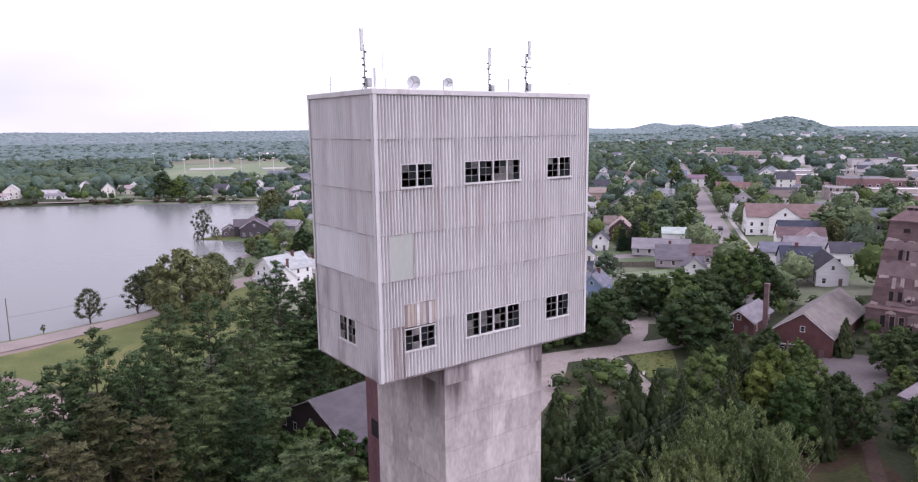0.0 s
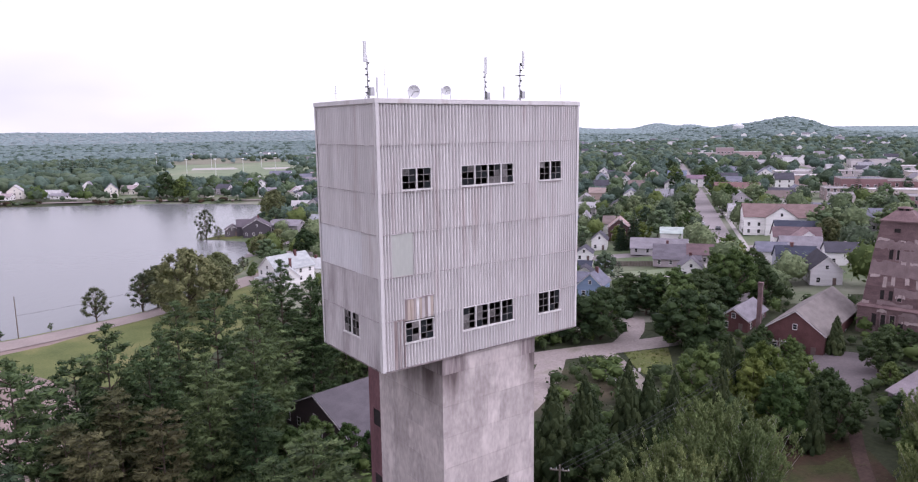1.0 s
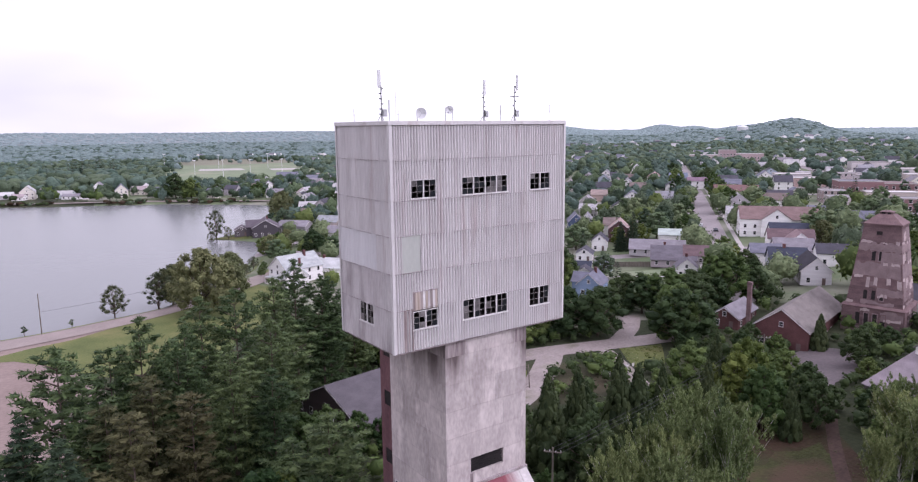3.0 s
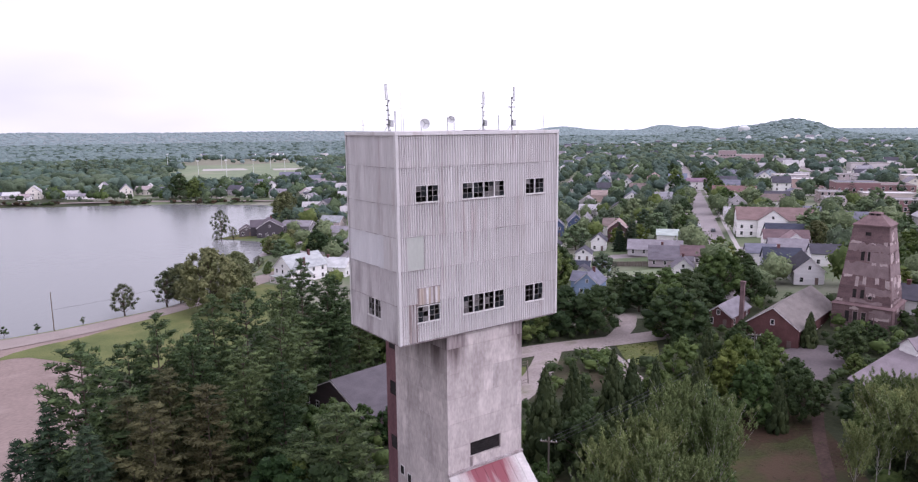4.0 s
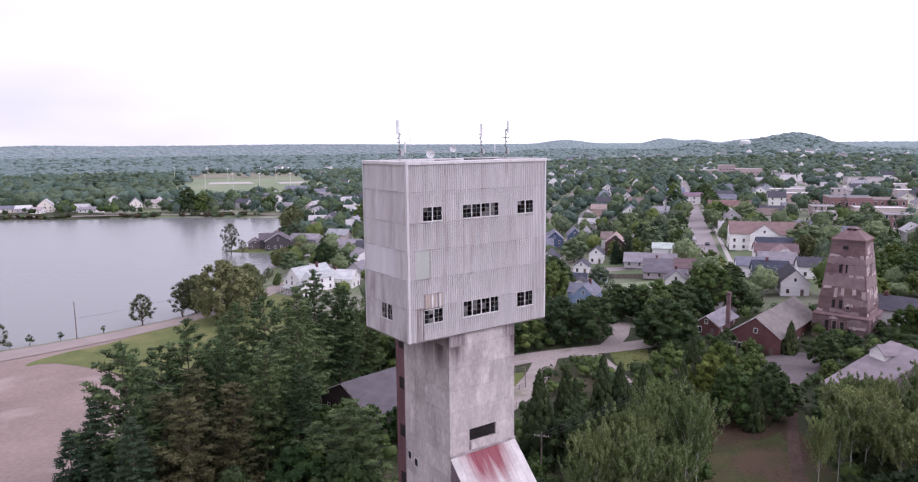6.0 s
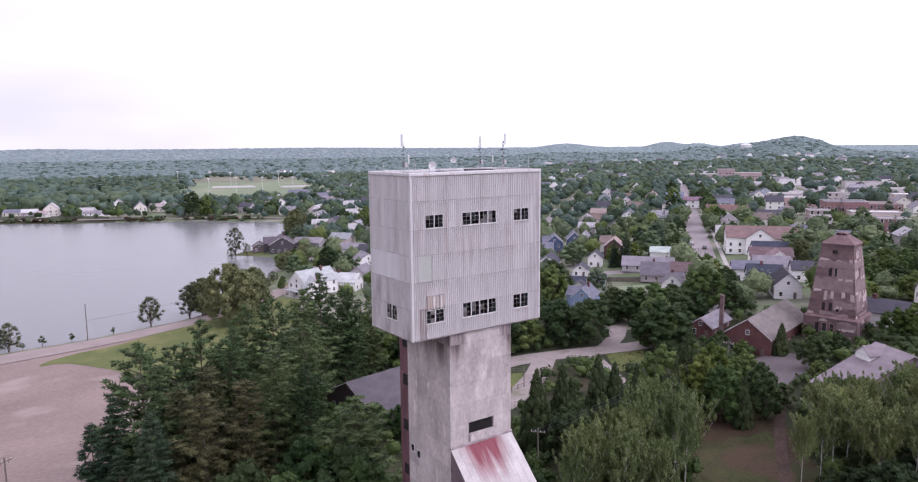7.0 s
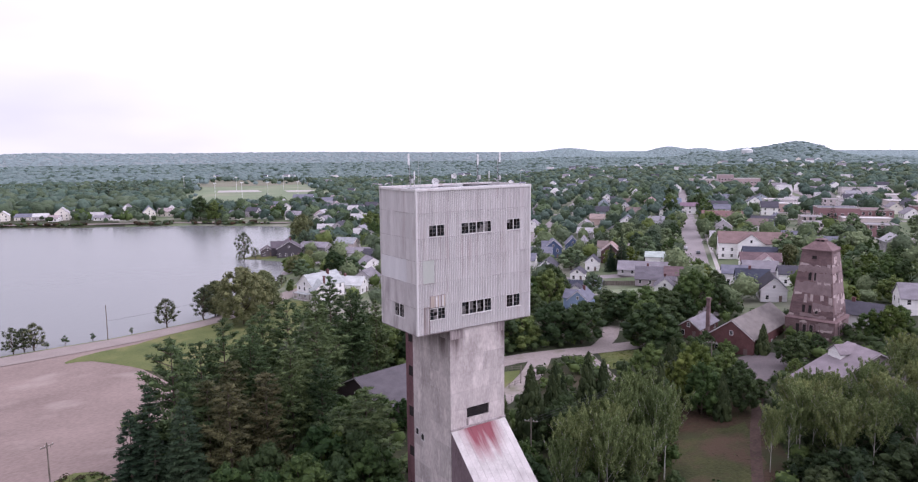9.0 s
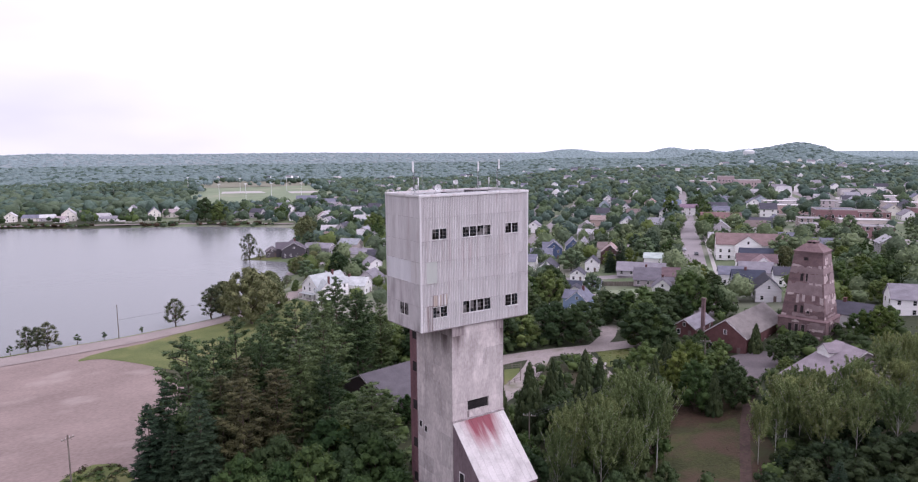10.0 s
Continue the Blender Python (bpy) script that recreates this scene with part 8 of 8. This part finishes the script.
r9 = np.random.default_rng(71)
x, y = r9.uniform(-34, 150, 9000), r9.uniform(-46, 100, 9000)
ok = away_from_homes(x, y, 10) & dry(x, y, 6)
for poly in BARE:
    ok &= ~inside(poly, x, y)
x, y = x[ok], y[ok]
keep = thinned(x, y, 2.7)[:1300]
x, y = x[keep], y[keep]
scatter("undergrowth", "dense green bushes and saplings under the trees", "undergrowth", x, y, r9.uniform(1.6, 4.6, len(x)), r9.uniform(0.9, 1.5, len(x)), 6, 3, 48, 0.085, [M_LEAF, M_LEAF_DARK, M_LEAF_DARK], 73, 0.1, 0.8)
# weeds and tufts on the clearing
x, y = r9.uniform(42, 94, 1500), r9.uniform(-16, 24, 1500)
ok = inside(BARE[1], x, y)
x, y = x[ok], y[ok]
scatter("weeds", "low brownish weeds on the clearing", "weeds", x, y, r9.uniform(0.12, 0.40, len(x)), r9.uniform(2.0, 4.5, len(x)), 5, 2, 26, 0.09, [M_WEED, M_DRYGRASS, M_DRYGRASS], 74, 0.4, 0.4)
x, y = r9.uniform(84, 106, 700), r9.uniform(42, 62, 700)
ok = inside(np.array([(95.4, 59.6), (103.4, 54.0), (98, 49), (93.1, 44.9), (87.4, 47.6), (90.4, 53.0)], float), x, y)
x, y = x[ok], y[ok]
scatter("weeds", "tall green weeds on the mound by the drive", "weeds", x, y, r9.uniform(0.2, 0.6, len(x)), r9.uniform(1.2, 2.4, len(x)), 5, 2, 24, 0.13, [M_LEAF_YELLOW, M_POPLAR, M_LEAF_YELLOW, M_WILLOW], 75, 0.3, 0.5)

x, y = r9.uniform(-42, -26, 260), r9.uniform(52, 69, 260)
ok = inside(np.array([(-39, 63.5), (-36, 66.5), (-32.6, 68), (-29, 66), (-27.6, 62), (-27, 54), (-36, 52), (-41, 56)], float), x, y)
x, y = x[ok], y[ok]
scatter("weeds", "rough weeds and brush at the edge of the lot", "weeds", x, y, r9.uniform(0.3, 1.2, len(x)), r9.uniform(1.0, 2.2, len(x)), 5, 2, 26, 0.13, [M_WEED, M_LEAF_YELLOW, M_WILLOW, M_LEAF], 76, 0.3, 0.5)

# ---- poles, wires and cars ----
def utility_pole(x, y, tall, turn, arm=True, label="weathered wooden utility pole with a cross-arm"):
    p = empty("utility_pole", pose(x, y, float(height(x, y)) - 0.2, 0, 0, turn), label=label, category="utility pole")
    bm = bmesh.new()
    add_tube(bm, (0, 0, 0), (0, 0, tall), 0.16, 0.11)
    part("pole", to_mesh("pole", bm, M_WOODPOLE), p)
    if arm:
        part("cross_arm", boxes("cross_arm", M_WOODPOLE, (-1.2, -0.07, tall - 0.75, 1.2, 0.07, tall - 0.6)), p)
        for s in (-1.05, -0.4, 0.4, 1.05):
            bm = bmesh.new()
            add_tube(bm, (s, 0, tall - 0.6), (s, 0, tall - 0.38), 0.05, 0.035, 6)
            part("insulator", to_mesh("insulator", bm, M_ANTENNA), p)
        part("brace", boxes("brace", M_DARK_METAL, (-0.6, -0.10, tall - 1.1, -0.54, -0.07, tall - 0.7), (0.54, -0.10, tall - 1.1, 0.6, -0.07, tall - 0.7)), p)
    return p


def wire(a, b, sag):
    curve = bpy.data.curves.new("wire", "CURVE")
    curve.dimensions, curve.bevel_depth, curve.bevel_resolution = "3D", 0.03, 0
    sp = curve.splines.new("POLY")
    sp.points.add(12)
    for i, q in enumerate(sp.points):
        t = i / 12
        q.co = (a[0] + (b[0] - a[0]) * t, a[1] + (b[1] - a[1]) * t, a[2] + (b[2] - a[2]) * t - sag * 4 * t * (1 - t), 1)
    curve.materials.append(M_DARK_METAL)
    tagged(new("wire", curve), "thin dark overhead wire", "wire", "overhead wires")


utility_pole(-12, 168.5, 11.5, 0, False, "tall bare wooden pole by the lake road")
utility_pole(-37, 61, 9.8, 30)
utility_pole(33.4, 16.8, 11.4, -50)
utility_pole(97.1, 25.1, 9.4, -50)
for k, off in enumerate((-1.0, 0.0, 1.0)):
    wire((33.4 + off * 0.64, 16.8 - off * 0.77, 10.4), (97.1 + off * 0.64, 25.1 - off * 0.77, 12.2), 0.9)
wire((-12, 168.5, 4.8), (20, 182, 4.2), 0.4)


def car(x, y, turn, hexa, label):
    c = empty("car", pose(x, y, float(height(x, y)) + 0.1, 0, 0, turn), label=label, category="car", group="parked cars")
    bm = bmesh.new()
    prof = [(-2.15, 0.35), (2.15, 0.35), (2.2, 0.75), (1.3, 0.92), (0.75, 1.38), (-0.95, 1.42), (-1.6, 0.98), (-2.2, 0.88)]
    f = bm.faces.new([bm.verts.new((a, -0.85, b)) for a, b in prof])
    ext = bmesh.ops.extrude_face_region(bm, geom=[f])
    bmesh.ops.translate(bm, verts=[v for v in ext["geom"] if isinstance(v, bmesh.types.BMVert)], vec=(0, 1.7, 0))
    bmesh.ops.bevel(bm, geom=list(bm.edges), offset=0.07, segments=2, affect="EDGES")
    part("body", to_mesh("car_body", bm, plain("car_paint_" + hexa, lin(hexa), 0.3)), c)
    for s in (-1, 1):
        part("side_window", boxes("side_window", M_GLASS, (-1.15, s * 0.86 - 0.01, 0.98, 0.75, s * 0.86 + 0.01, 1.30)), c)
        for wx in (-1.35, 1.35):
            bm = bmesh.new()
            add_tube(bm, (wx, s * 0.70, 0.33), (wx, s * 0.88, 0.33), 0.33, n=14)
            wheel = part("wheel", to_mesh("tyre", bm, M_DARK_METAL), c)
            bm = bmesh.new()
            add_tube(bm, (wx, s * 0.87, 0.33), (wx, s * 0.895, 0.33), 0.2, n=10)
            part("rim", to_mesh("rim", bm, M_GALV), wheel)
    return c


car(209, 150, 40, "c9c9cc", "silver car parked beside a brown house")
car(205, 146, 40, "3f4248", "dark car parked beside a brown house")
car(124.5, 112, 20, "dfdcdc", "white car parked under trees")
car(41.0, 184.5, 35, "3a2c30", "dark car on the lake road behind a willow")
for s, o, hexa in ((150, 3, "d8d8da"), (215, -3.2, "3b3d44"), (235, 3.2, "a8a8ad"), (262, -3.2, "7c3038"), (180, 3.4, "44464c"), (290, 3, "c4c4c8")):
    x, y = at(s, o)
    car(x, y, 38.5, hexa, "car parked along the straight street")
# board fence round the small lawn
fence = empty("fence", pose(0, 0, 0), label="low dark rail fence round a small lawn", category="fence")
FENCE = [(58.0, 55.4), (64.2, 56.1), (71.3, 64.4), (66.9, 66.7), (58.0, 55.4)]
for (x0, y0), (x1, y1) in zip(FENCE, FENCE[1:]):
    k = max(2, round(math.hypot(x1 - x0, y1 - y0) / 2.4))
    pts = [(x0 + (x1 - x0) * i / k, y0 + (y1 - y0) * i / k) for i in range(k + 1)]
    for (a, b), (c, d) in zip(pts, pts[1:]):
        za, zc = float(height(a, b)), float(height(c, d))
        part("post", boxes("post", M_WOODPOLE, (-0.07, -0.07, -0.2, 0.07, 0.07, 1.35)), fence, at=pose(a, b, za))
        for up in (0.55, 1.1):
            bm = bmesh.new()
            add_tube(bm, (a, b, za + up), (c, d, zc + up), 0.05, n=4)
            part("rail", to_mesh("rail", bm, M_WOODPOLE), fence)
# light masts round the sports field, and the water tank on the hill
for x, y, turn, hexa in ((186, 100, 40, "d8d8da"), (181, 95, 40, "3b3d44"), (160, 134, -50, "c4c4c8"), (233, 128, 38.5, "44464c"), (241, 141, 38.5, "a8a8ad")):
    car(x, y, turn, hexa, "car parked beside a town house")
for x, y in ((189, 752), (217, 742), (243, 728), (275, 715), (262, 905), (330, 905), (215, 1000)):
    lm = empty("light_mast", pose(x, y, float(height(x, y))), label="tall pale floodlight mast beside the field", category="light mast", group="floodlight masts")
    bm = bmesh.new()
    add_tube(bm, (0, 0, 0), (0, 0, 21), 0.28, 0.18, 6)
    part("pole", to_mesh("pole", bm, M_ANTENNA), lm)
    part("lamp_bar", boxes("lamp_bar", M_ANTENNA, (-1.6, -0.2, 20.2, 1.6, 0.2, 21.2)), lm)
ta = HEADING + radians(22.4)
tx, ty = CENTRE[0] + 2050 * math.sin(ta), CENTRE[1] + 2050 * math.cos(ta)
tank = empty("water_tank", pose(tx, ty, float(height(tx, ty))), label="white domed water tank on the wooded hill", category="water tank")
bm = bmesh.new()
add_tube(bm, (0, 0, 0), (0, 0, 13), 14, 14, 24)
part("wall", to_mesh("tank_wall", bm, M_ANTENNA), tank)
bm = bmesh.new()
add_tube(bm, (0, 0, 13), (0, 0, 16), 14.2, 9, 24)
add_tube(bm, (0, 0, 16), (0, 0, 17.5), 9, 2, 24)
part("dome", to_mesh("tank_dome", bm, M_ANTENNA), tank)
# rubble heap beside the gravel drive
rk = random.Random(8)
rub = empty("rubble_heap", pose(84.5, 51.5, float(height(84.5, 51.5))), label="heap of pale broken concrete beside the drive", category="rubble heap")
for k in range(26):
    bm = bmesh.new()
    bmesh.ops.create_cube(bm, size=1.0)
    for v in bm.verts:
        v.co = v.co * 1.0 + Vector((rk.uniform(-0.2, 0.2), rk.uniform(-0.2, 0.2), rk.uniform(-0.2, 0.2)))
    part("concrete_lump", to_mesh("concrete_lump", bm, M_WALK), rub, at=pose(rk.gauss(0, 2.2), rk.gauss(0, 1.3), rk.uniform(0.1, 0.5), rk.uniform(0, 90), rk.uniform(0, 90), rk.uniform(0, 90)) @ Matrix.Diagonal((rk.uniform(0.6, 1.6), rk.uniform(0.5, 1.1), rk.uniform(0.3, 0.7), 1)))
# dark board fence and pale walk in the garden behind the blue house
garden = empty("fence", pose(0, 0, 0), label="weathered grey board fence behind a garden", category="fence")
BOARDED = [(161.9, 124.5), (168.3, 109.9)]
for (x0, y0), (x1, y1) in zip(BOARDED, BOARDED[1:]):
    n_boards = 26
    for k in range(n_boards):
        a, b = x0 + (x1 - x0) * k / n_boards, y0 + (y1 - y0) * k / n_boards
        part("board", boxes("fence_board", M_WOODPOLE, (0.01, -0.02, -0.2, 0.59, 0.02, 1.8 + 0.05 * (k % 3))), garden, at=pose(a, b, float(height(a, b)), 0, 0, math.degrees(math.atan2(y1 - y0, x1 - x0))))
